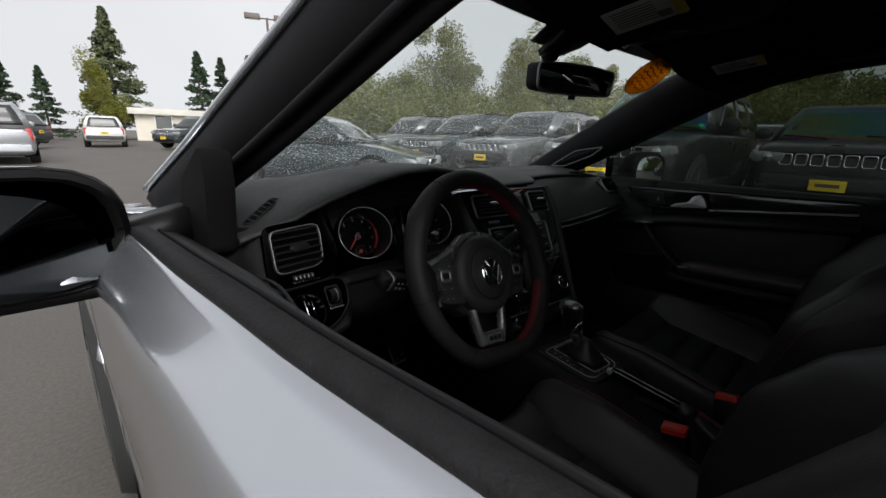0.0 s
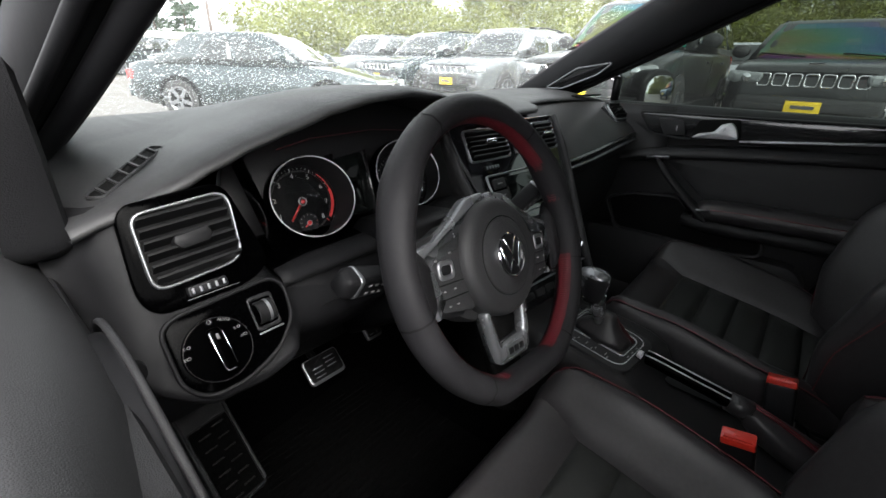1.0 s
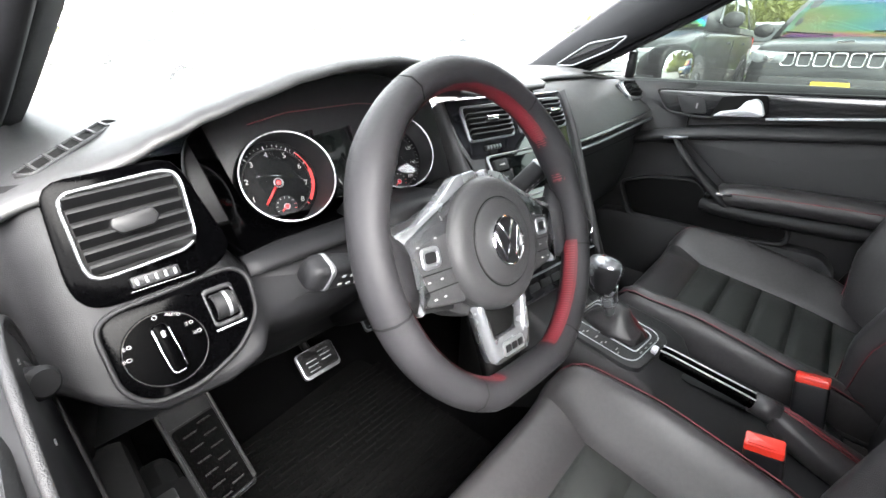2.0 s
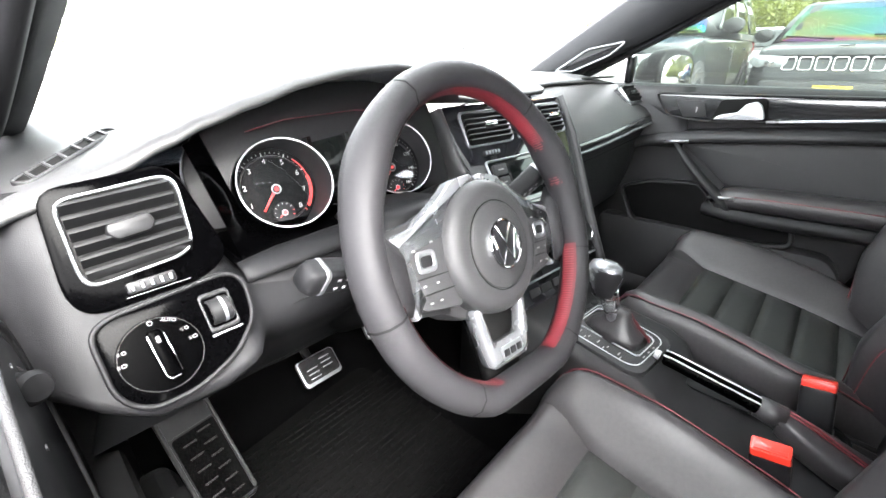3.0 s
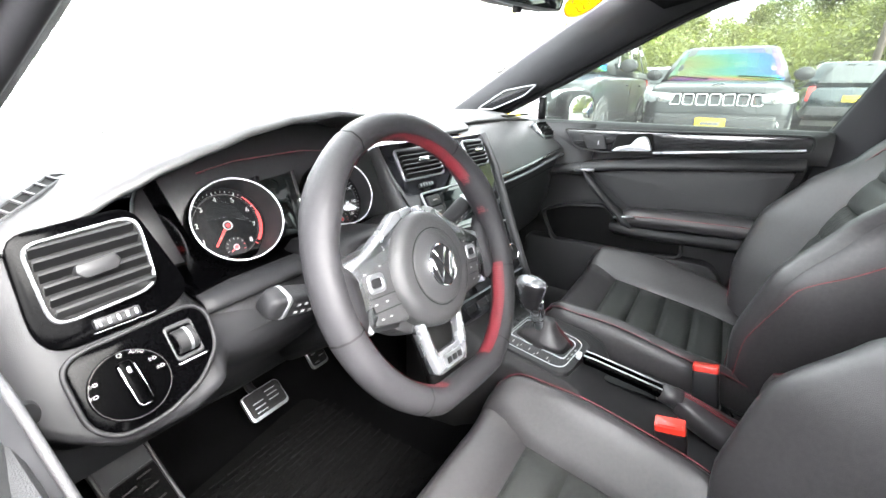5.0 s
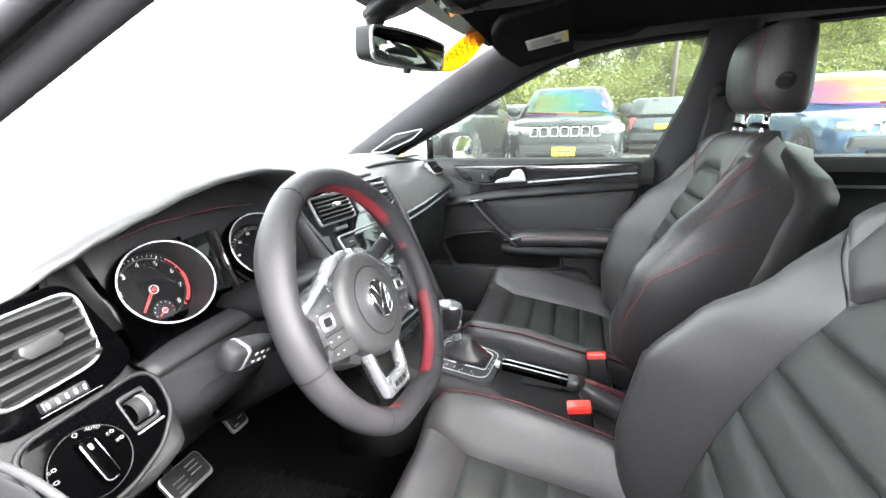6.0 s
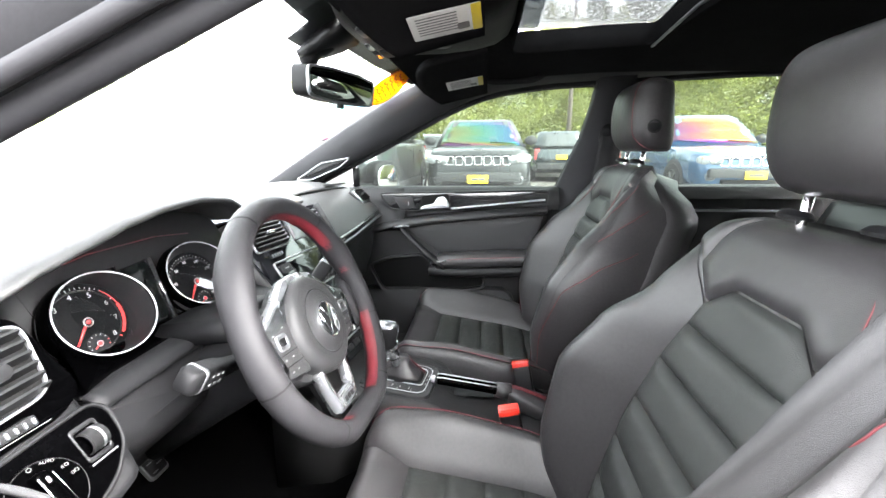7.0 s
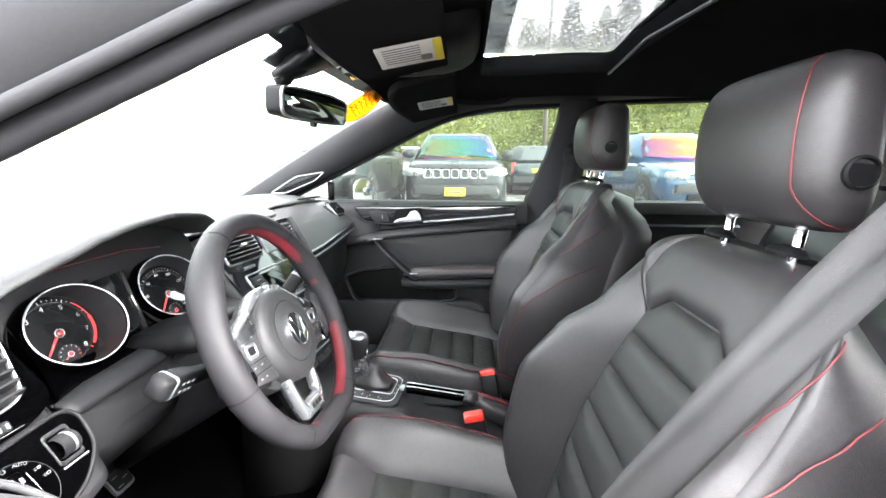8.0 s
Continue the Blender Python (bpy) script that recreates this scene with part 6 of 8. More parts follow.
    if small:
        sm_ = m @ Matrix.Translation((0.003, -r * 0.60, 0.0012))
        g = part("fuel_gauge", lathe("fuel_gauge", [(0.0135, 0.0), (0.013, 0.0005), (0.0, 0.0006)], 28, sm_), BLACK, d)
        for k in range(9):
            q = radians(lerp(200, -20, k / 8))
            part("gauge_tick", box("gauge_tick", 0.0022, 0.0006, 0.0004, 0.0001, sm_ @ Matrix.Translation((0.0115 * math.cos(q), 0.0115 * math.sin(q), 0.001)) @ Matrix.Rotation(q, 4, "Z")), DIALRED if k > 6 else WHITE, g)
        part("gauge_needle", box("gauge_needle", 0.010, 0.0014, 0.001, 0.0003, sm_ @ Matrix.Translation((-0.003, -0.002, 0.002)) @ Matrix.Rotation(radians(215), 4, "Z")), DIALRED, g)
        part("gauge_hub", lathe("gauge_hub", [(0.0030, 0.0010), (0.0026, 0.0030), (0.0, 0.0032)], 14, sm_), DIALRED, g)
        part("gauge_rim", tube("gauge_rim", [sm_ @ Vector((0.0034 * math.cos(q), 0.0034 * math.sin(q), 0.002)) for q in [2 * math.pi * k / 16 for k in range(16)]], 0.0006, 5, True), SATIN, g)


dial(-0.0835, (-0.4776, 0.2340, 0.9148), ["", "1", "2", "3", "4", "5", "6", "7", "8"], 230, True, True, (0.13, -0.77, 0.64))
dial(0.0865, (-0.3075, 0.2325, 0.9165), ["", "20", "40", "60", "80", "100", "120", "140", "160"], 230, False, True, (0.11, -0.59, 0.80))
part("cluster_display", slab("cluster_display", soften([(-0.020, -0.045), (-0.024, 0.04), (0.028, 0.046), (0.024, -0.045)], 0.006), 0.004, 0.001, CM @ Matrix.Translation((0.002, 0.006, -0.006))), LCD, cluster)
for s in (-1, 1):
    part("display_bar", loft("display_bar", [[CM @ Vector((s * x + 0.002, y, z)) for x, z in ((0.022, -0.006), (0.025, 0.004), (0.029, 0.004), (0.033, -0.006))] for y in (-0.05, 0.052)]), CHECK, cluster)
part("reset_button", slab("reset_button", soften([(-0.014, -0.004), (-0.010, 0.005), (0.012, 0.005), (0.014, -0.004)], 0.002), 0.008, 0.0015, facing((-0.385, 0.205, 0.858), (0, -0.80, 0.60))), SATIN, cluster)
# gloss black trim that runs down from the vent to the rev counter, and the ledge below the dials
part("cluster_flank", loft("cluster_flank", [[Vector(a).lerp(Vector(b), t) for t in (0.0, 0.3, 0.6, 0.85, 1.0)] for a, b in (((-0.578, 0.222, 0.972), (-0.548, 0.268, 0.975)), ((-0.572, 0.205, 0.930), (-0.538, 0.262, 0.935)), ((-0.566, 0.194, 0.893), (-0.530, 0.250, 0.893)), ((-0.562, 0.192, 0.868), (-0.518, 0.240, 0.870)), ((-0.558, 0.193, 0.856), (-0.505, 0.232, 0.859)))], False, False), LACQ, cluster, "gloss black trim beside the rev counter")

# passenger side of the dash
PF = [(0.345, 0.980), (0.310, 0.966), (0.262, 0.932), (0.210, 0.884), (0.197, 0.868)]
pxs = [0.165, 0.19, 0.25, 0.35, 0.45, 0.55, 0.62, 0.67, 0.705, 0.73]


def rise(x):
    """The dash face turns up and back towards the door."""
    return 0.020 * smooth01(x, 0.25, 0.70), 0.05 * smooth01(x, 0.66, 0.74)


part("passenger_face", loft("passenger_face", [[(x, y + rise(x)[1], lerp(z, z + rise(x)[0], 1 - k / 4 * 0 if k > 2 else 0)) for k, (y, z) in enumerate(PF)] for x in pxs], False, False), DASHTOP, dash, "soft black dash face before the passenger")
part("decor_strip", loft("decor_strip", [[(x, y + rise(x)[1], z + rise(x)[0]) for y, z in ((0.197, 0.867), (0.192, 0.865), (0.190, 0.860), (0.190, 0.850), (0.194, 0.846))] for x in pxs], False, False), CHECK, dash, "dark patterned trim strip")
part("decor_chrome", tube("decor_chrome", [(x, 0.190 + rise(x)[1], 0.8455 + rise(x)[0]) for x in pxs[1:-1]], 0.0032, 8), SATIN, dash, "satin chrome strip")
part("glovebox_face", loft("glovebox_face", [[(x, y + rise(x)[1], z + rise(x)[0] * k) for y, z, k in ((0.196, 0.842, 1), (0.205, 0.832, 1), (0.215, 0.815, 1), (0.222, 0.80, 0.5), (0.232, 0.72, 0), (0.262, 0.63, 0), (0.33, 0.56, 0), (0.45, 0.50, 0))] for x in pxs], False, False), HARD, dash, "dark glovebox lid")
part("glovebox_seam", tube("glovebox_seam", [(x, 0.219 + rise(x)[1], 0.808 + rise(x)[0] * 0.7) for x in pxs[1:]], 0.0014, 5), SEAM, dash)
PVM = facing((0.640, 0.258, 0.938), (-0.10, -0.72, 0.69))
pv = part("outer_vent", slab("outer_vent", soften([(-0.046, 0.036), (0.042, 0.034), (0.050, -0.030), (-0.040, -0.036)], 0.012), 0.02, 0.003, PVM @ Matrix.Translation((0, 0, 0.006))), PIANO, dash, "passenger's outer vent")
po = rounded(0.082, 0.058, 0.014)
part("vent_frame", ring_plate("vent_frame", po, [(x * 0.9, y * 0.88) for x, y in po], 0.01, 0.002, PVM @ Matrix.Translation((0, 0.003, 0.010))), SATIN, pv)
part("vent_well", slab("vent_well", [(x * 0.9, y * 0.88) for x, y in po], 0.003, 0.0005, PVM @ Matrix.Translation((0, 0.003, 0.0068))), SEAM, pv)
slats(pv, PVM @ Matrix.Translation((0, 0.003, 0.006)), 0.070, 0.048, 5, 62)
part("vent_tab", slab("vent_tab", rounded(0.024, 0.012, 0.003), 0.014, 0.003, PVM @ Matrix.Translation((0.0, 0.003, 0.020))), SLAT, pv)
part("upper_grille", slab("upper_grille", rounded(0.15, 0.016, 0.006), 0.004, 0.001, Matrix.Translation((0.56, 0.33, 0.993)) @ Matrix.Rotation(radians(-8), 4, "Z")), SEAM, dash)

# centre stack
SM = facing((-0.02, 0.205, 0.873), (-0.10, -0.87, 0.48))
stack = part("centre_fascia", slab("centre_fascia", soften([(-0.158, 0.112), (0.178, 0.112), (0.182, 0.02), (0.150, -0.16), (0.138, -0.27), (-0.118, -0.27), (-0.122, -0.10), (-0.150, 0.02)], 0.015), 0.10, 0.004, SM), PIANO, dash, "gloss black centre stack with vents, radio and climate knobs")
part("fascia_cheek", loft("fascia_cheek", [[SM @ Vector((x0 + dx, y, z)) for dx, z in ((0, -0.10), (0, 0.002), (0.006, 0.006), (0.014, 0.004), (0.020, -0.012), (0.022, -0.10))] for x0, y in ((0.178, 0.110), (0.181, 0.03), (0.160, -0.10), (0.145, -0.20), (0.136, -0.30))]), SOFT, stack)
part("fascia_cheek", loft("fascia_cheek", [[SM @ Vector((x0 - dx, y, z)) for dx, z in ((0, -0.10), (0, 0.002), (0.005, 0.005), (0.010, 0.003), (0.014, -0.012), (0.015, -0.10))] for x0, y in ((-0.157, 0.108), (-0.150, 0.02), (-0.123, -0.10), (-0.119, -0.28))]), SOFT, stack)
for cx, w, nm in ((-0.066, 0.120, "left"), (0.122, 0.075, "right")):
    o = rounded(w, 0.064, 0.008)
    i_ = [(x * (1 - 0.008 / w), y * 0.90) for x, y in o]
    vf = part("centre_vent", ring_plate("centre_vent", o, i_, 0.01, 0.0015, SM @ Matrix.Translation((cx, 0.066, 0.004))), SATIN, stack, "satin-framed centre vent")
    part("vent_well", slab("vent_well", i_, 0.002, 0.0003, SM @ Matrix.Translation((cx, 0.066, 0.0008))), SEAM, vf)
    slats(vf, SM @ Matrix.Translation((cx, 0.066, 0.0)), w - 0.012, 0.054, 6, 62, 0.012)
    part("vent_tab", slab("vent_tab", rounded(0.030, 0.008, 0.003), 0.010, 0.002, SM @ Matrix.Translation((cx + 0.005, 0.070, 0.012))), CHROME, vf)
haz = part("hazard_button", slab("hazard_button", rounded(0.042, 0.060, 0.004), 0.006, 0.0015, SM @ Matrix.Translation((0.036, 0.066, 0.004))), SATIN, stack, "grey hazard switch block")
part("hazard_mark", ring_plate("hazard_mark", soften([(-0.008, -0.006), (0.008, -0.006), (0, 0.008)], 0.001, 2), soften([(-0.0055, -0.0045), (0.0055, -0.0045), (0, 0.005)], 0.001, 2), 0.001, 0.0002, SM @ Matrix.Translation((0.036, 0.075, 0.0052))), RED, haz)
tw = part("stack_thumbwheel", box("stack_thumbwheel", 0.040, 0.008, 0.006, 0.002, SM @ Matrix.Translation((-0.075, 0.020, 0.002))), BLACK, stack)
for k in range(5):
    part("thumbwheel_rib", box("thumbwheel_rib", 0.004, 0.006, 0.006, 0.001, SM @ Matrix.Translation((-0.091 + 0.008 * k, 0.020, 0.0035))), SATIN, tw)
ro = soften([(-0.100, 0.006), (0.128, 0.006), (0.122, -0.085), (-0.090, -0.085)], 0.008)
radio = part("radio", ring_plate("radio", ro, [(x * 0.965 + 0.0005, (y + 0.04) * 0.92 - 0.04) for x, y in ro], 0.008, 0.0015, SM @ Matrix.Translation((0, 0, 0.0035))), SATIN, stack, "radio with dark display and satin frame")
part("display", slab("display", soften([(-0.046, -0.004), (0.075, -0.004), (0.072, -0.074), (-0.042, -0.074)], 0.004), 0.004, 0.001, SM @ Matrix.Translation((0, 0, 0.0035))), LCD, radio)
for k in range(3):
    b_ = part("radio_button", slab("radio_button", rounded(0.034, 0.020, 0.003), 0.005, 0.001, SM @ Matrix.Translation((-0.0685, -0.014 - 0.024 * k, 0.0045))), HARD, radio)
    part("button_mark", box("button_mark", 0.014, 0.0024, 0.0005, 0.0002, SM @ Matrix.Translation((-0.0685, -0.014 - 0.024 * k, 0.0048))), WHITE, b_)
    b_ = part("radio_button", slab("radio_button", rounded(0.030, 0.020, 0.003), 0.005, 0.001, SM @ Matrix.Translation((0.0975, -0.014 - 0.024 * k, 0.0045))), HARD, radio)
    part("button_mark", box("button_mark", 0.014, 0.0024, 0.0005, 0.0002, SM @ Matrix.Translation((0.0975, -0.014 - 0.024 * k, 0.0048))), WHITE, b_)
part("stack_divider", box("stack_divider", 0.25, 0.003, 0.006, 0.001, SM @ Matrix.Translation((0.01, -0.105, 0.002))), SATIN, stack)
for kx in (-0.072, 0.012, 0.098):
    kn = part("climate_knob", lathe("climate_knob", [(0.024, 0), (0.024, 0.003), (0.019, 0.005), (0.0175, 0.018), (0.0165, 0.020), (0.012, 0.0185), (0.0, 0.0185)], 30, SM @ Matrix.Translation((kx, -0.178, 0.0))), BLACK, stack, "round climate knob")
    part("knob_rim", lathe("knob_rim", [(0.0165, 0.0195), (0.0172, 0.021), (0.0182, 0.020), (0.0185, 0.016)], 30, SM @ Matrix.Translation((kx, -0.178, 0.0))), CHROME, kn)
    part("knob_mark", box("knob_mark", 0.002, 0.008, 0.001, 0.0002, SM @ Matrix.Translation((kx, -0.170, 0.0190))), WHITE, kn)
part("stack_divider", box("stack_divider", 0.24, 0.003, 0.006, 0.001, SM @ Matrix.Translation((0.008, -0.225, 0.002))), SATIN, stack)
for k in range(6):
    part("stack_button", slab("stack_button", rounded(0.028, 0.014, 0.003), 0.004, 0.001, SM @ Matrix.Translation((-0.08 + 0.034 * k, -0.245, 0.003))), HARD, stack)
settle(dash, (0.0, 0.45, 0.55))

# ---- steering wheel ----
wheel = thing("steering_wheel", "black leather flat-bottomed steering wheel with red stitching and satin spokes", "steering wheel")
WT, WYAW, WROLL = radians(23.7), radians(-2.2), radians(-8.2)
WM = facing((-0.3633, 0.0091, 0.8779), (-math.sin(WYAW) * math.cos(WT), -math.cos(WYAW) * math.cos(WT), math.sin(WT))) @ Matrix.Rotation(WROLL, 4, "Z")


def wheel_at(a, r):
    """Round the rim: flattened at the bottom."""
    x, y = r * math.cos(a), r * math.sin(a)
    floor_ = -r * 0.935
    if y < floor_:
        y = lerp(y, floor_, 0.9)
    return x, y


RD, RR, RZ = 0.1672, 0.0172, -0.007
N = 96
ang = [2 * math.pi * k / N for k in range(N)]
rim_rings = []
for a in ang:
    x, y = wheel_at(a, RD)
    d = Vector((x, y, 0)).normalized()
    thumb = 0.0028 * (math.exp(-((((math.degrees(a) + 180) % 360 - 180) - 28) / 12) ** 2) + math.exp(-((math.degrees(a) - 152) / 12) ** 2))
    rim_rings.append([WM @ (Vector((x, y, RZ)) + d * (RR + thumb) * math.cos(q) * (0.93) + Vector((0, 0, (RR + thumb) * math.sin(q) * 1.12))) for q in [2 * math.pi * k / 16 for k in range(16)]])
part("rim", loft("rim", rim_rings, True, False, True, True), RIM, wheel, "grained black leather rim")


def rim_band(name, a0, a1, q0, q1, lift, material, parent, n=40):
    """A band laid on the rim between two turns and two places round its section."""
    def fn(s, t):
        a, q = radians(lerp(a0, a1, s)), radians(lerp(q0, q1, t))
        x, y = wheel_at(a, RD)
        d = Vector((x, y, 0)).normalized()
        return WM @ (Vector((x, y, RZ)) + d * (RR + lift) * math.cos(q) * 0.93 + Vector((0, 0, (RR + lift) * math.sin(q) * 1.12)))
    return part(name, patch(name, fn, n, 6), material, parent)


for a0, a1 in ((16, 164), (-72, -14), (-166, -108)):
    rim_band("red_strip", a0, a1, 148, 204, 0.0010, REDL, wheel)
for a0, a1 in ((17, 163), (-71, -15), (-165, -109)):
    for k in range(int((a1 - a0) / 1.25)):
        a = a0 + 1.25 * k
        rim_band("stitch", a, a + 0.45, 158, 194, 0.0016, RED, wheel, 1)
for a in (56, 124, -122, -58, -16, 196):
    rim_band("rim_seam", a - 0.35, a + 0.35, -60, 170, 0.0010, SEAM, wheel, 1)
HM = WM @ Matrix.Translation((0.004, -0.012, 0.0))
hub = [(0.0755 * math.cos(2 * math.pi * k / 56), 0.0735 * math.sin(2 * math.pi * k / 56)) for k in range(56)]
cover = part("airbag_cover", slab("airbag_cover", hub, 0.050, 0.016, HM @ Matrix.Translation((0, 0, -0.006)), steps=6), SOFT, wheel, "round soft black airbag cover")
part("cover_disc", lathe("cover_disc", [(0.0475, -0.0064), (0.0470, -0.0048), (0.0455, -0.0040), (0.030, -0.0022), (0.0, -0.0018)], 48, HM), SOFT, cover)
part("cover_groove", tube("cover_groove", [HM @ Vector((0.0482 * math.cos(a), 0.0482 * math.sin(a), -0.0062)) for a in ang[::2]], 0.0009, 6, True), SEAM, cover)
part("emblem_disc", lathe("emblem_disc", [(0.0262, -0.006), (0.0265, -0.0010), (0.023, 0.0002), (0.0, 0.0006)], 36, HM), BLACK, cover)
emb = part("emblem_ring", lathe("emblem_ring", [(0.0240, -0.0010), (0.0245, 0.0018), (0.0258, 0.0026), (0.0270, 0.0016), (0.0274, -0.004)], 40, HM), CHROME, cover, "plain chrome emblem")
for pts in (((-0.012, 0.0205), (0.0, 0.001), (0.012, 0.0205)), ((-0.0205, 0.012), (-0.0095, -0.020), (0.0, -0.003), (0.0095, -0.020), (0.0205, 0.012))):
    part("emblem_bar", tube("emblem_bar", [HM @ Vector((x, y, 0.0012)) for x, y in pts], 0.0024, 6, flat=0.6), CHROME, emb)
# back boss and spokes
part("boss", slab("boss", soften([(-0.110, 0.024), (-0.06, 0.052), (0.06, 0.052), (0.110, 0.024), (0.100, -0.04), (0.05, -0.072), (-0.05, -0.072), (-0.100, -0.04)], 0.02), 0.030, 0.008, HM @ Matrix.Translation((0, 0, -0.034))), HARD, wheel)
for s in (-1, 1):
    pad = [(s * x, y) for x, y in soften([(0.052, 0.034), (0.100, 0.0235), (0.121, 0.0205), (0.1265, 0.010), (0.113, -0.042), (0.060, -0.050)], 0.006)]
    outr = [(s * x, y) for x, y in soften([(0.006, 0.0815), (0.040, 0.0765), (0.068, 0.0560), (0.105, 0.0365), (0.130, 0.0310), (0.1395, 0.0190), (0.1255, -0.0470), (0.1150, -0.0470), (0.1275, 0.0100), (0.1215, 0.0205), (0.100, 0.0235), (0.062, 0.036), (0.03, 0.05), (0.006, 0.055)], 0.005)]
    part("spoke_frame", slab("spoke_frame", outr, 0.016, 0.004, HM @ Matrix.Translation((0, 0, -0.0190))), SPOKE, wheel, "bright satin spoke trim")
    bp_ = part("button_pad", slab("button_pad", pad, 0.014, 0.003, HM @ Matrix.Translation((0, 0, -0.0200)), dome=0.002), SOFT, wheel, "steering wheel buttons")
    bo = rounded(0.025, 0.021, 0.006)
    part("button_frame", ring_plate("button_frame", bo, [(x * 0.62, y * 0.50) for x, y in bo], 0.004, 0.001, HM @ Matrix.Translation((s * 0.099, 0.003, -0.0165))), SATIN, bp_)
    part("button_face", slab("button_face", rounded(0.015, 0.0105, 0.003), 0.003, 0.001, HM @ Matrix.Translation((s * 0.099, 0.003, -0.0168))), BLACK, bp_)
    for bx, by in ((0.088, 0.0200), (0.112, 0.0150), (0.090, -0.0190), (0.107, -0.0190), (0.090, -0.036), (0.103, -0.036)):
        part("button_mark", box("button_mark", 0.0035, 0.0018, 0.001, 0.0004, HM @ Matrix.Translation((s * bx, by, -0.0178))), WHITE, bp_)
    for y in (-0.0120, -0.0275):
        part("button_line", box("button_line", 0.046, 0.0010, 0.001, 0.0002, HM @ Matrix.Translation((s * 0.092, y, -0.0179))), SEAM, bp_)
    part("spoke_arm", loft("spoke_arm", [[HM @ Vector((s * x, yc + dy, z)) for dy, z in ((-h, -0.046), (-h, -0.030), (h, -0.030), (h, -0.046))] for x, yc, h in ((0.07, -0.004, 0.050), (0.120, -0.004, 0.042), (0.150, 0.004, 0.034))]), HARD, wheel)
    part("spoke_root", loft("spoke_root", [[HM @ Vector((s * x, yc + dy, z)) for dy, z in ((-h, -0.034), (-h * 0.92, -0.018), (-h * 0.6, -0.012), (h * 0.6, -0.012), (h * 0.92, -0.018), (h, -0.034))] for x, yc, h in ((0.128, -0.010, 0.034), (0.142, -0.002, 0.040), (0.158, 0.004, 0.052))]), RIM, wheel)
u_out = soften([(-0.0460, -0.060), (-0.0395, -0.100), (-0.0330, -0.1300), (0.0330, -0.1300), (0.0395, -0.100), (0.0460, -0.060)], 0.007)
u_in = soften([(-0.0345, -0.060), (-0.0290, -0.090), (-0.0255, -0.1040), (0.0255, -0.1040), (0.0290, -0.090), (0.0345, -0.060)], 0.007)
lower = part("lower_spoke", ring_plate("lower_spoke", u_out, u_in, 0.018, 0.003, HM @ Matrix.Translation((0, 0, -0.0200))), SPOKE, wheel, "bright satin lower spoke")
part("badge_plate", slab("badge_plate", rounded(0.040, 0.016, 0.004), 0.003, 0.001, HM @ Matrix.Translation((0, -0.117, -0.0190))), SATIN, lower, "satin plate with plain badge bars")
for k in range(3):
    part("badge_bar", box("badge_bar", 0.0085, 0.0075, 0.002, 0.0006, HM @ Matrix.Translation((-0.0115 + 0.0115 * k, -0.117, -0.0185))), BLACK, lower)
part("lower_back", loft("lower_back", [[HM @ Vector((x, y, z)) for x, z in ((-w, -0.050), (-w, -0.036), (w, -0.036), (w, -0.050))] for y, w in ((-0.05, 0.040), (-0.11, 0.030), (-0.150, 0.028))]), SEAM, wheel)
settle(wheel, (-0.36, 0.03, 0.87))

# column shroud and stalks
col = thing("steering_column", "black steering column shroud with indicator and wiper stalks", "steering column")
AX = (WM.to_3x3() @ Vector((0, 0, -1))).normalized()
c0 = HM @ Vector((0, 0, -0.055))


def col_ring(d, w, h, dz):
    c = c0 + AX * d + Vector((0, 0, dz))
    return [c + Vector((w * math.copysign(abs(math.cos(q)) ** 0.6, math.cos(q)), 0, h * math.copysign(abs(math.sin(q)) ** 0.6, math.sin(q)))) for q in [2 * math.pi * k / 20 for k in range(20)]]


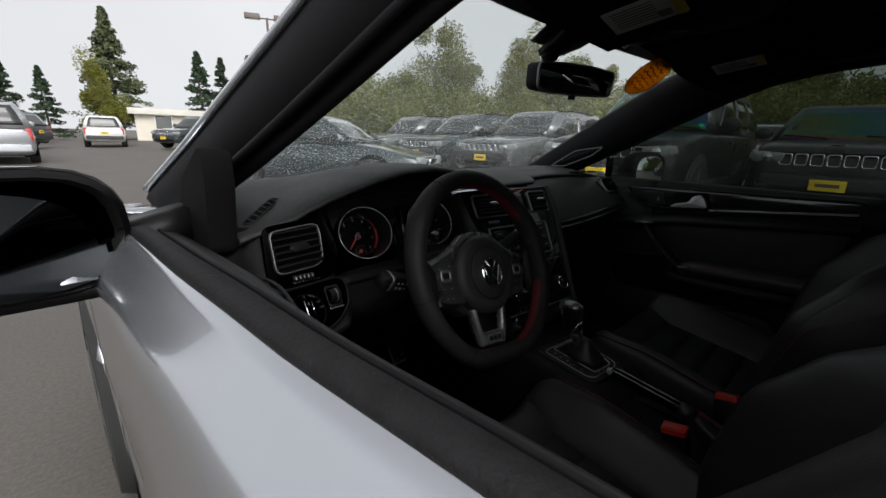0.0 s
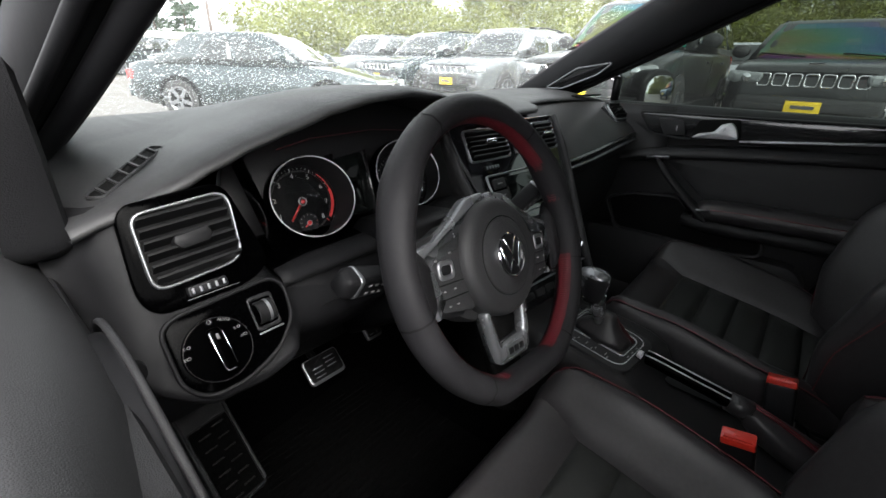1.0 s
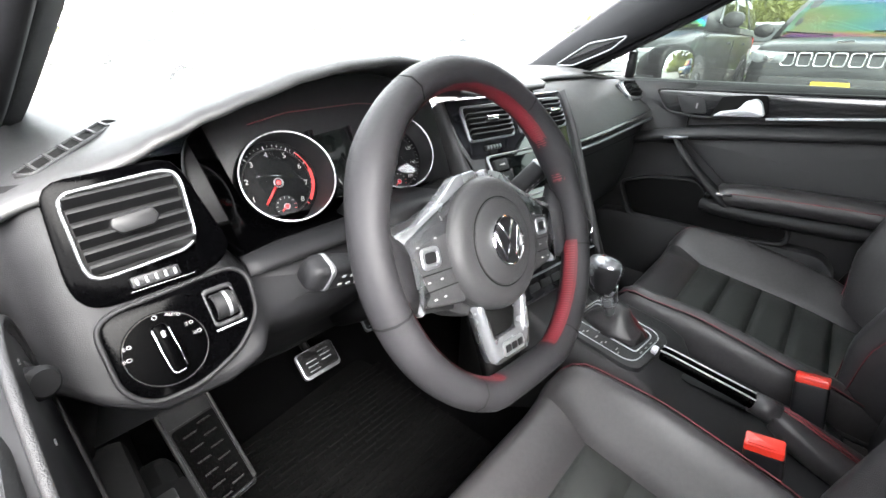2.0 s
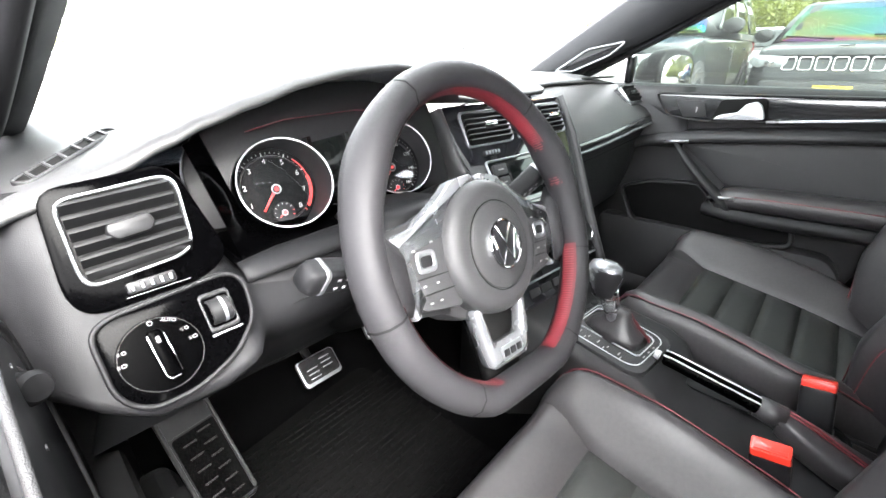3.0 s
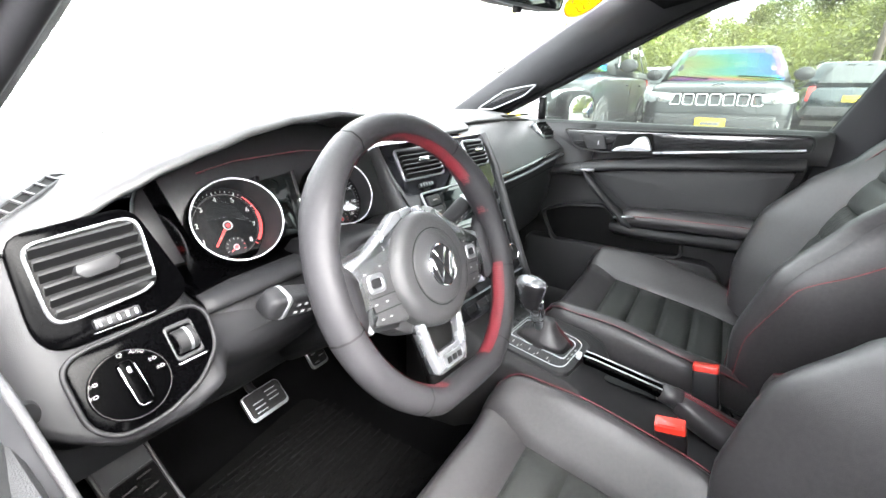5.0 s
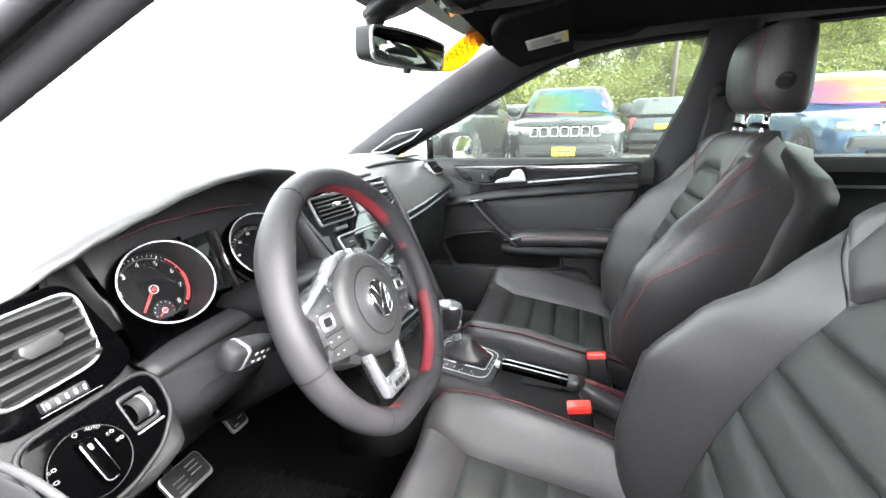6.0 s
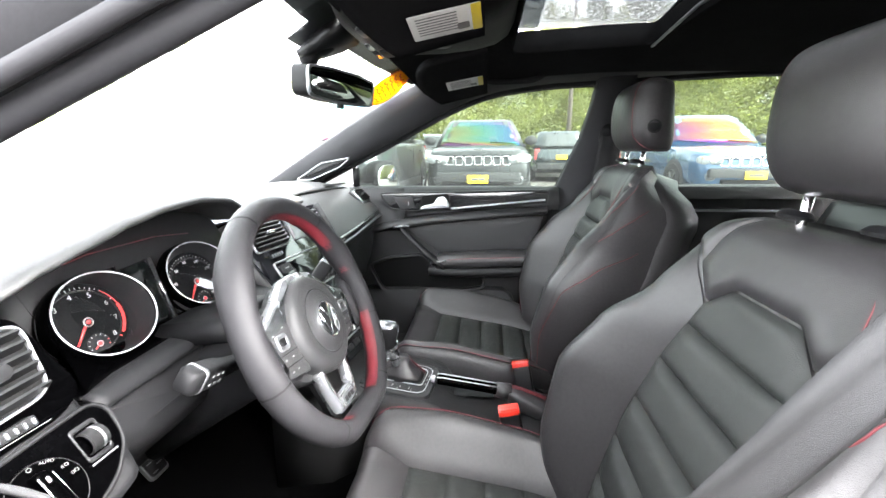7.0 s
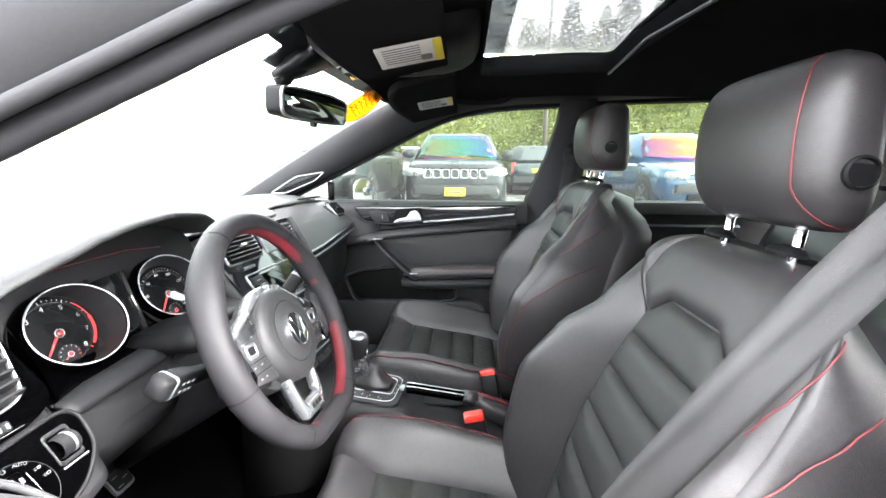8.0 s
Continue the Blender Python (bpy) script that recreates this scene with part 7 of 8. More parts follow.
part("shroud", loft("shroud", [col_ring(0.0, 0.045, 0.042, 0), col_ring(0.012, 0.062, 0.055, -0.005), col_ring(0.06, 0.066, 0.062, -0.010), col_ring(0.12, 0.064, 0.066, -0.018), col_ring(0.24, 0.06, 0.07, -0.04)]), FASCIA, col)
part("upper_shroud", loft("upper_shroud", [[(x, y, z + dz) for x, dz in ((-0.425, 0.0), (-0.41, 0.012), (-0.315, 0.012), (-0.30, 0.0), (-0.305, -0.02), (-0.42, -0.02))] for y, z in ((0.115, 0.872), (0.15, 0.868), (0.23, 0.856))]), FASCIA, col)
for s, label in ((-1, "indicator stalk"), (1, "wiper stalk")):
    root = c0 + AX * 0.050 + Vector((s * 0.050, 0, 0.004))
    tip = Vector((-0.552, 0.085, 0.872)) if s < 0 else Vector((-0.170, 0.070, 0.905))
    along = (tip - root).normalized()
    over_ = Vector((0, -0.42, 0.90))
    face_ = along.cross(over_).normalized()
    over_ = face_.cross(along).normalized()
    sec = [(0.0, 0.008, 0.009), (0.35, 0.009, 0.010), (0.52, 0.010, 0.011), (0.60, 0.0120, 0.0130), (0.78, 0.0130, 0.0140), (0.95, 0.0128, 0.0138), (1.0, 0.0095, 0.0105)]
    st_ = part("stalk", loft("stalk", [[root.lerp(tip, f_) + face_ * x * 1.0 + over_ * y for x, y in rounded(2 * a, 2 * b, 0.006, 3)] for f_, a, b in sec]), FASCIA, col, label)
    part("stalk_collar", loft("stalk_collar", [[root.lerp(tip, f_) + face_ * x + over_ * y for x, y in rounded(2 * a, 2 * b, 0.006, 3)] for f_, a, b in ((0.86, 0.0131, 0.0141), (0.872, 0.0135, 0.0145), (0.885, 0.0135, 0.0145), (0.895, 0.0130, 0.0140))]), SATIN, st_)
    side_ = face_ if face_.y < 0 else -face_
    for k in range(3):
        p = root.lerp(tip, 0.64 + 0.07 * k) + side_ * 0.0130
        for q in (-1, 1):
            fm_ = Matrix((along, over_, side_)).transposed().to_4x4()
            fm_.translation = p + over_ * (0.005 * q)
            part("stalk_mark", box("stalk_mark", 0.0045, 0.0032, 0.0008, 0.0003, fm_), WHITE, st_)
settle(col, (-0.36, 0.15, 0.82))


# ---- front seats ----
def seat_back(u, v, lift=0.0):
    """The backrest's front skin: u from -1 to 1 across, v from 0 at the cushion to 1 at the top."""
    s, sg = abs(u), (1 if u >= 0 else -1)
    hw = table([(0.0, 0.215), (0.18, 0.250), (0.40, 0.272), (0.58, 0.262), (0.75, 0.224), (0.90, 0.198), (0.96, 0.182), (1.0, 0.152)], v)[0]
    bol = table([(0.0, 0.050), (0.2, 0.088), (0.42, 0.098), (0.60, 0.066), (0.74, 0.026), (0.9, 0.012), (1.0, 0.006)], v)[0]
    rise_ = smooth01(s, 0.42, 0.74)
    fall = max(0.0, (s - 0.80) / 0.20)
    x = sg * hw * (s / 0.86 if s < 0.86 else 1.0 + 0.03 * math.sin((s - 0.86) / 0.14 * math.pi))
    if s > 0.86 and v > 0.86:
        x *= 1 - 0.30 * ((s - 0.86) / 0.14) * ((v - 0.86) / 0.14)
    d = bol * rise_ - (bol + 0.105 * (1 - 0.65 * smooth01(v, 0.80, 1.0))) * fall ** 1.7
    lean = radians(20)
    yc, zc = -0.205 * v + 0.014 * math.sin(math.pi * v) - 0.012 * v * v, 0.47 + 0.585 * v
    if v > 0.93:
        k = (v - 0.93) / 0.07
        d -= 0.022 * k * k
    zc -= 0.016 * max(0.0, (s - 0.55) / 0.45) ** 2 * max(0.0, (v - 0.75) / 0.25) ** 1.5
    return Vector((x, yc + (d + lift) * math.cos(lean), zc + (d + lift) * math.sin(lean)))


def seat_pan(u, v, lift=0.0):
    """The cushion's top skin: v from 0 at the backrest to 1 at the front edge."""
    s, sg = abs(u), (1 if u >= 0 else -1)
    hw = table([(0.0, 0.225), (0.3, 0.262), (0.8, 0.262), (1.0, 0.235)], v)[0]
    bol = table([(0.0, 0.040), (0.2, 0.068), (0.6, 0.080), (0.85, 0.066), (1.0, 0.020)], v)[0]
    rise_ = smooth01(s, 0.50, 0.78)
    fall = max(0.0, (s - 0.80) / 0.20)
    x = sg * hw * (s / 0.86 if s < 0.86 else 1.0 + 0.03 * math.sin((s - 0.86) / 0.14 * math.pi))
    z = 0.438 + 0.075 * v + bol * rise_ - (bol + 0.10) * fall ** 1.7
    y = -0.03 + 0.50 * v
    if v > 0.88:
        k = (v - 0.88) / 0.12
        z -= 0.065 * k ** 2.2
        y -= 0.015 * k ** 3
    return Vector((x, y, z + lift))


def puffed(fn, uv, puff, ns=14, nt=14):
    """A sewn panel: uv(s, t) gives its place on the skin, and it swells between its seams."""
    def at_(s, t):
        u, v = uv(s, t)
        e = (1 - (2 * s - 1) ** 6) * (1 - (2 * t - 1) ** 6)
        return fn(u, v, (puff * 1.35 if puff > 0 else puff) * e - 0.003)
    return patch("panel", at_, ns, nt)


def ubox(u0, u1, v0, v1):
    return lambda s, t: (lerp(u0, u1, s), lerp(v0, v1, t))


def stitch_line(fn, path, parent, dashes=True, m=RED):
    pts = [fn(u, v, 0.0045) + Vector((math.copysign(0.0045 * smooth01(abs(u), 0.80, 0.90), u), 0, 0)) for u, v in path]
    ob = part("stitching", tube("stitching", pts, 0.0011, 5), m, parent)
    if fn is seat_back:
        ob["upper"] = 1


UPPER = {"backrest", "back_channel", "shoulder_panel", "back_bolster", "back_side", "shoulder_side", "back_shell", "headrest", "headrest_post", "post_collar", "headrest_button"}


def seat(at, label, shift=(0, 0, 0), plain=0, rear_edge=0.0):
    st = thing("car_seat", label, "car seat", group="front seats", at=at)
    back = part("backrest", puffed(seat_back, ubox(-0.86, 0.86, 0.0, 1.0), -0.003, 40, 40), LEATHER, st, "sculpted black leather backrest")
    # channels of the backrest's middle
    cuts = [0.02, 0.20, 0.33, 0.46, 0.59, 0.705]
    half = lambda v: 0.46 - 0.04 * v if v < 0.705 else lerp(0.432, 0.42, (v - 0.705) / 0.06) if v < 0.765 else lerp(0.42, 0.26, (v - 0.765) / 0.06)
    for a, b in zip(cuts, cuts[1:]):
        part("back_channel", puffed(seat_back, lambda s, t, a=a, b=b: (lerp(-1, 1, s) * half(lerp(a, b, t)), lerp(a, b, t)), 0.012, 16, 8), LEATHER_PERF, back)
    part("back_channel", puffed(seat_back, lambda s, t: (lerp(-1, 1, s) * half(lerp(0.705, 0.825, t)), lerp(0.705, 0.825, t)), 0.010, 16, 12), LEATHER_PERF, back)

    def shoulder_low(u):
        a = abs(u)
        return 0.83 if a < 0.26 else lerp(0.83, 0.772, (a - 0.26) / 0.16) if a < 0.42 else lerp(0.772, 0.855, min(1, (a - 0.42) / 0.22))
    part("shoulder_panel", puffed(seat_back, lambda s, t: (lerp(-0.64, 0.64, s), lerp(shoulder_low(lerp(-0.64, 0.64, s)), 1.0, t)), 0.010, 32, 14), LEATHER, st)
    for sg in (-1, 1):
        part("back_bolster", puffed(seat_back, lambda s, t: (sg * lerp(half(0.765 * t) + 0.002, 0.835, s), t * lerp(0.765, 0.905, s)), 0.008, 14, 24), LEATHER, st, "side bolster of black leather")
        part("back_side", puffed(seat_back, lambda s, t: (sg * lerp(0.838, 1.0, s), lerp(0.0, 1.0, t)), 0.005, 10, 22), LEATHER, st)
        part("shoulder_side", puffed(seat_back, lambda s, t: (sg * lerp(0.642, 0.836, s), lerp(lerp(0.858, 0.908, s), 1.0, t)), 0.006, 8, 12), LEATHER, st)
        inner = [(0.03, 0.74), (0.30, 0.72), (0.50, 0.70), (0.70, 0.645), (0.85, 0.57), (1.0, 0.50)]
        outer = [(0.03, 0.85), (0.20, 0.85), (0.40, 0.865), (0.55, 0.91), (0.68, 0.975)]
        for seam_ in ((outer,) if sg == plain else (inner, outer)):
            top_v = seam_[-1][0] - 0.01
            stitch_line(seat_back, [(sg * table(seam_, lerp(0.03, top_v, k / 30))[0], lerp(0.03, top_v, k / 30)) for k in range(31)], st)
    # seams that wrap round the shoulder facing the window
    for wrap in ([(0.60, 0.66), (0.65, 0.72), (0.71, 0.75), (0.76, 0.80), (0.815, 0.835), (0.87, 0.86), (0.92, 0.885)], [(0.66, 0.86), (0.72, 0.885), (0.80, 0.925), (0.84, 0.95)]):
        stitch_line(seat_back, [(-table(wrap, lerp(wrap[0][0], wrap[-1][0], k / 20))[0], lerp(wrap[0][0], wrap[-1][0], k / 20)) for k in range(21)], st)
    # rear shell
    rear = []
    for k in range(21):
        v = k / 20
        deep = 0.095 * (1 - 0.35 * smooth01(v, 0.88, 1.0))
        edge_r, edge_l = seat_back(1.0, v), seat_back(-1.0, v)
        mid = (edge_r + edge_l) / 2
        rear.append([edge_r + Vector((-0.003, -0.004, 0)), edge_r + Vector((-0.006, -deep * 0.45, -0.006)), edge_r.lerp(mid, 0.16) + Vector((0, -deep, -0.012)), edge_r.lerp(mid, 0.5) + Vector((0, -deep * 1.25, -0.016)), mid + Vector((0, -deep * 1.3, -0.016)), edge_l.lerp(mid, 0.5) + Vector((0, -deep * 1.25, -0.016)), edge_l.lerp(mid, 0.16) + Vector((0, -deep, -0.012)), edge_l + Vector((0.006, -deep * 0.45, -0.006)), edge_l + Vector((0.003, -0.004, 0)), seat_back(-0.5, v) + Vector((0, -0.03, 0)), seat_back(0.5, v) + Vector((0, -0.03, 0))])
    part("back_shell", loft("back_shell", rear), LEATHER, st)
    # cushion
    ccuts = [0.0, 0.15, 0.30, 0.45, 0.60, 0.75]
    for a, b in zip(ccuts, ccuts[1:]):
        part("cushion_channel", puffed(seat_pan, ubox(-0.53, 0.53, a, b), 0.011, 16, 8), LEATHER_PERF, st)
    part("cushion_front", puffed(seat_pan, lambda s, t: (lerp(-1, 1, s) * lerp(0.53, 0.68, t), lerp(0.75, 1.0, t)), 0.008, 18, 12), LEATHER, st)
    for sg in (-1, 1):
        part("cushion_bolster", puffed(seat_pan, lambda s, t: (sg * lerp(0.532 + 0.15 * max(0.0, (t - 0.75) / 0.25), 0.815, s), lerp(0.0, 1.0, t)), 0.008, 14, 24), LEATHER, st, "thigh bolster of black leather")
        part("cushion_side", puffed(seat_pan, lambda s, t: (sg * lerp(0.82, 1.0, s), lerp(0.0, 1.0, t)), 0.004, 10, 18), LEATHER, st)
        stitch_line(seat_pan, [(sg * 0.94, lerp(0.08, 0.93, k / 24)) for k in range(25)], st)
        stitch_line(seat_pan, [(sg * 0.825, lerp(0.05, 0.97, k / 24)) for k in range(25)], st)
        part("side_cover", loft("side_cover", [[(sg * x, y, z) for x, z in ((0.262, 0.42), (0.275, 0.38), (0.27, 0.30), (0.24, 0.29))] for y in (-0.12, -0.05, 0.2, 0.40, 0.43)], False, False), HARD, st)
    part("cushion_base", loft("cushion_base", [[(x, y, z) for x, z in ((-0.25, 0.30), (-0.255, 0.43), (0.255, 0.43), (0.25, 0.30))] for y in (-0.15, 0.0, 0.3, 0.44)]), HARD, st)
    part("front_valance", patch("front_valance", lambda s, t: (lerp(-0.24, 0.24, s), 0.445 - 0.03 * t - 0.02 * (2 * s - 1) ** 2, lerp(0.455, 0.30, t)), 8, 4, 0.01), LEATHER, st)
    for sg in (-1, 1):
        part("seat_rail", box("seat_rail", 0.04, 0.56, 0.05, 0.006, Matrix.Translation((sg * 0.20, 0.14, 0.285))), BLACK, st)
    # headrest
    hr = []
    for v, w, yb, yf in ((0.0, 0.095, -0.040, 0.030), (0.06, 0.112, -0.046, 0.052), (0.25, 0.122, -0.048, 0.070), (0.55, 0.122, -0.046, 0.072), (0.80, 0.117, -0.045, 0.062), (0.93, 0.104, -0.044, 0.044), (1.0, 0.074, -0.030, 0.012)):
        zc = 1.086 + 0.190 * v
        yb += rear_edge
        hr.append([Vector((w * math.copysign(abs(math.cos(q)) ** 0.72, math.cos(q)), -0.262 + 0.010 * v + (yf if math.sin(q) > 0 else -yb) * math.copysign(abs(math.sin(q)) ** 0.62, math.sin(q)), zc)) for q in [2 * math.pi * k / 32 for k in range(32)]])
    hr = [[Vector(p) for p in spl] for spl in zip(*[spline([r_[k] for r_ in hr], 4) for k in range(32)])]
    head = part("headrest", loft("headrest", hr), LEATHER, st, "black leather headrest with red seam")
    for sg in (-1, 1):
        path = []
        for k, r_ in enumerate(hr[1:], 1):
            f_ = k / (len(hr) - 1)
            q = 1.9 + 6.0 * max(0.0, (0.34 - f_) / 0.34) ** 1.6
            q = (32 + 4.6 - q) % 32 if sg > 0 else 10 + q
            p = r_[int(q) % 32].lerp(r_[(int(q) + 1) % 32], q - int(q))
            path.append(p + (p - Vector((0, -0.26, p.z))).normalized() * 0.0012)
        part("stitching", tube("stitching", path, 0.0011, 5), RED, head)["upper"] = 1
        part("headrest_post", tube("headrest_post", [(sg * 0.065, -0.232, 1.00), (sg * 0.065, -0.243, 1.06), (sg * 0.065, -0.250, 1.13)], 0.0065, 12), CHROME, st)
        part("post_collar", lathe("post_collar", [(0.020, 0), (0.021, 0.004), (0.016, 0.010), (0.009, 0.012)], 18, Matrix.Translation((sg * 0.065, -0.232, 1.054)) @ Matrix.Rotation(radians(10), 4, "X")), BLACK, st)
    part("headrest_button", lathe("headrest_button", [(0.0175, -0.002), (0.0175, 0.0035), (0.0145, 0.0045), (0.0135, 0.001), (0.0, 0.001)], 22, facing((-0.1215, -0.246, 1.150), (-1, 0.06, 0.04))), BLACK, head)
    hinge = Matrix.Translation(shift)
    for o in st.children_recursive:
        if o.name.split(".")[0] in UPPER or o.get("upper"):
            o.data.transform(hinge)
            if o.get("upper"):
                del o["upper"]
    return st


seat(pose(0.385, -0.405, 0.015), "passenger's black leather sports seat with red stitching", rear_edge=-0.012)
seat(pose(-0.385, -0.425, 0.005), "driver's black leather sports seat with red stitching, window side", (0, 0.03, -0.045), 1, 0.028)

# ---- rear bench ----
bench = thing("back_bench", "black leather rear bench with headrests in shade", "rear seat")
part("bench_back", loft("bench_back", [[(x, y + dy, z) for x, dy in ((-0.62, -0.10), (-0.62, 0.0), (-0.55, 0.03), (-0.10, 0.0), (0, 0.02), (0.10, 0.0), (0.55, 0.03), (0.62, 0.0), (0.62, -0.10))] for y, z in ((-1.22, 0.44), (-1.26, 0.60), (-1.34, 0.85), (-1.38, 0.93), (-1.42, 0.945))]), LEATHER, bench)
part("bench_cushion", loft("bench_cushion", [[(x, y, z + dz) for x, dz in ((-0.62, -0.1), (-0.62, 0.0), (-0.35, 0.015), (0, 0.0), (0.35, 0.015), (0.62, 0.0), (0.62, -0.1))] for y, z in ((-1.24, 0.47), (-1.0, 0.495), (-0.82, 0.50), (-0.77, 0.48), (-0.76, 0.42))]), LEATHER, bench)
for x in (-0.33, 0.0, 0.33):
    part("rear_headrest", box("rear_headrest", 0.24, 0.09, 0.13, 0.04, Matrix.Translation((x, -1.42, 1.0))), LEATHER, bench)
part("parcel_shelf", box("parcel_shelf", 1.2, 0.5, 0.02, 0.01, Matrix.Translation((0, -1.68, 0.94))), CARPET, bench)
settle(bench, (0, -1.1, 0.26))

# ---- centre console ----
con = thing("centre_console", "black centre console with gear selector panel, handbrake and cup holder", "centre console")


def con_ring(y, hw, z, zb=0.27, cx=0.0, r=0.012):
    return [(cx - hw - 0.012, y, zb), (cx - hw, y, z - 0.03), (cx - hw + r * 0.3, y, z - r * 0.3), (cx - hw + r, y, z), (cx + hw - r, y, z), (cx + hw - r * 0.3, y, z - r * 0.3), (cx + hw, y, z - 0.03), (cx + hw + 0.012, y, zb)]


part("console_body", loft("console_body", [con_ring(0.25, 0.13, 0.66), con_ring(0.12, 0.122, 0.62), con_ring(0.075, 0.112, 0.587), con_ring(0.04, 0.105, 0.577), con_ring(-0.09, 0.103, 0.562), con_ring(-0.125, 0.100, 0.548), con_ring(-0.15, 0.098, 0.505), con_ring(-0.30, 0.097, 0.488), con_ring(-0.44, 0.097, 0.480), con_ring(-0.75, 0.09, 0.47)]), HARD, con, "grained black console body")
GM = Matrix.Translation((-0.018, -0.022, 0.574)) @ Matrix.Rotation(radians(-6), 4, "Z") @ Matrix.Rotation(radians(5.5), 4, "X") @ Matrix.Diagonal((0.93, 0.93, 1, 1))
gp = part("gate_panel", slab("gate_panel", soften([(-0.082, 0.085), (0.082, 0.085), (0.076, -0.075), (0.060, -0.092), (-0.060, -0.092), (-0.076, -0.075)], 0.018), 0.03, 0.004, GM @ Matrix.Translation((0, 0, 0.004))), SOFT, con, "gear selector panel with satin outline")
go = soften([(-0.068, 0.070), (0.068, 0.070), (0.064, -0.062), (0.050, -0.078), (-0.050, -0.078), (-0.064, -0.062)], 0.016)
part("gate_outline", ring_plate("gate_outline", go, [(x * 0.972, y * 0.972) for x, y in go], 0.004, 0.001, GM @ Matrix.Translation((0, 0, 0.0052))), TRIMSILVER, gp)
gi = soften([(-0.036, 0.064), (0.052, 0.064), (0.050, -0.056), (0.040, -0.066), (-0.030, -0.066)], 0.01)
part("boot_frame", ring_plate("boot_frame", gi, [(x * 0.96, y * 0.97) for x, y in gi], 0.006, 0.001, GM @ Matrix.Translation((0, 0, 0.0065))), TRIMSILVER, gp)
for k, y in enumerate((0.045, 0.025, 0.005, -0.015, -0.038)):
    part("gate_mark", box("gate_mark", 0.006 if k % 2 else 0.009, 0.0022, 0.001, 0.0003, GM @ Matrix.Translation((-0.050, y, 0.0048))), WHITE, gp)
for k, (x, y) in enumerate(((0.0, -0.072), (0.02, -0.072), (-0.02, -0.072), (-0.0585, 0.03), (-0.0585, -0.01), (-0.0585, -0.045))):
    part("gate_mark", box("gate_mark", 0.007, 0.0022, 0.001, 0.0003, GM @ Matrix.Translation((x, y, 0.0048))), WHITE, gp)
for k in range(6):
    part("console_button", slab("console_button", rounded(0.020, 0.012, 0.003), 0.004, 0.001, GM @ Matrix.Translation((-0.06 + 0.024 * k, 0.0785, 0.0065))), HARD, gp)
K0, K1 = GM @ Vector((0.006, 0.000, 0.0)), Vector((-0.042, 0.004, 0.708))
sel = thing("gear_selector", "gear selector with chrome-topped black knob and leather boot", "gear lever")
part("boot", loft("boot", [[GM @ Vector((0.008 + w * math.copysign(abs(math.cos(q)) ** 0.7, math.cos(q)) * (1 + 0.10 * math.sin(6 * q + z * 300)), 0.0 + h * math.copysign(abs(math.sin(q)) ** 0.7, math.sin(q)), z)) for q in [2 * math.pi * k / 24 for k in range(24)]] for w, h, z in ((0.040, 0.060, 0.005), (0.034, 0.050, 0.016), (0.026, 0.034, 0.026), (0.018, 0.022, 0.040), (0.014, 0.016, 0.052))]), LEATHER, sel, "folded leather boot")
for s in (-1, 1):
    part("boot_stitching", tube("boot_stitching", [GM @ Vector((0.008 + w, s * h, z)) for w, h, z in ((0.034, 0.035, 0.011), (0.028, 0.028, 0.022), (0.022, 0.018, 0.032), (0.015, 0.011, 0.046))], 0.0028, 6), RED, sel)
part("shaft", tube("shaft", [K0, K0.lerp(K1, 0.6)], [0.011, 0.010], 14), SATIN, sel)
part("knob_neck", tube("knob_neck", [K0.lerp(K1, t) for t in (0.38, 0.45, 0.60, 0.72)], [0.012, 0.0155, 0.0165, 0.0185], 18), CHROME, sel, "bright chrome neck")
part("knob", loft("knob", [[K1 + Vector((0.0, 0.0, 0.0)) + Vector((w * math.cos(q), h * math.copysign(abs(math.sin(q)) ** 0.8, math.sin(q)), z)) for q in [2 * math.pi * k / 24 for k in range(24)]] for w, h, z in ((0.0150, 0.018, -0.046), (0.0185, 0.023, -0.030), (0.0215, 0.029, -0.010), (0.0225, 0.031, 0.004), (0.0195, 0.027, 0.013), (0.010, 0.015, 0.0185), (0.002, 0.003, 0.0195))]), SPOKE, sel, "bright satin knob shell")
for s in (-1, 1):
    part("knob_inlay", loft("knob_inlay", [[K1 + Vector((s * w * math.cos(q), h * math.sin(q) - 0.003, z)) for q in [lerp(-1.15, 1.05, k / 10) for k in range(11)]] for w, h, z in ((0.0165, 0.019, -0.044), (0.0200, 0.0235, -0.030), (0.0230, 0.0285, -0.010), (0.0236, 0.030, 0.002), (0.0222, 0.027, 0.008))], False, False), RIM, sel, "black leather inlay")
for a0, a1 in ((-1.35, -0.75), (-0.35, 0.25), (0.7, 1.1)):
    part("red_gusset", loft("red_gusset", [[GM @ Vector((0.008 + 1.05 * w * math.copysign(abs(math.cos(q)) ** 0.7, math.cos(q)) * (1 + 0.10 * math.sin(6 * q + z * 300)), 1.05 * h * math.copysign(abs(math.sin(q)) ** 0.7, math.sin(q)), z + 0.001)) for q in [lerp(a0, a1, k / 6) for k in range(7)]] for w, h, z in ((0.040, 0.060, 0.006), (0.034, 0.050, 0.016), (0.026, 0.034, 0.026), (0.018, 0.022, 0.040), (0.0145, 0.0165, 0.050))], False, False), REDL, sel, "dark red leather gusset")
settle(sel, (-0.006, -0.028, 0.57))

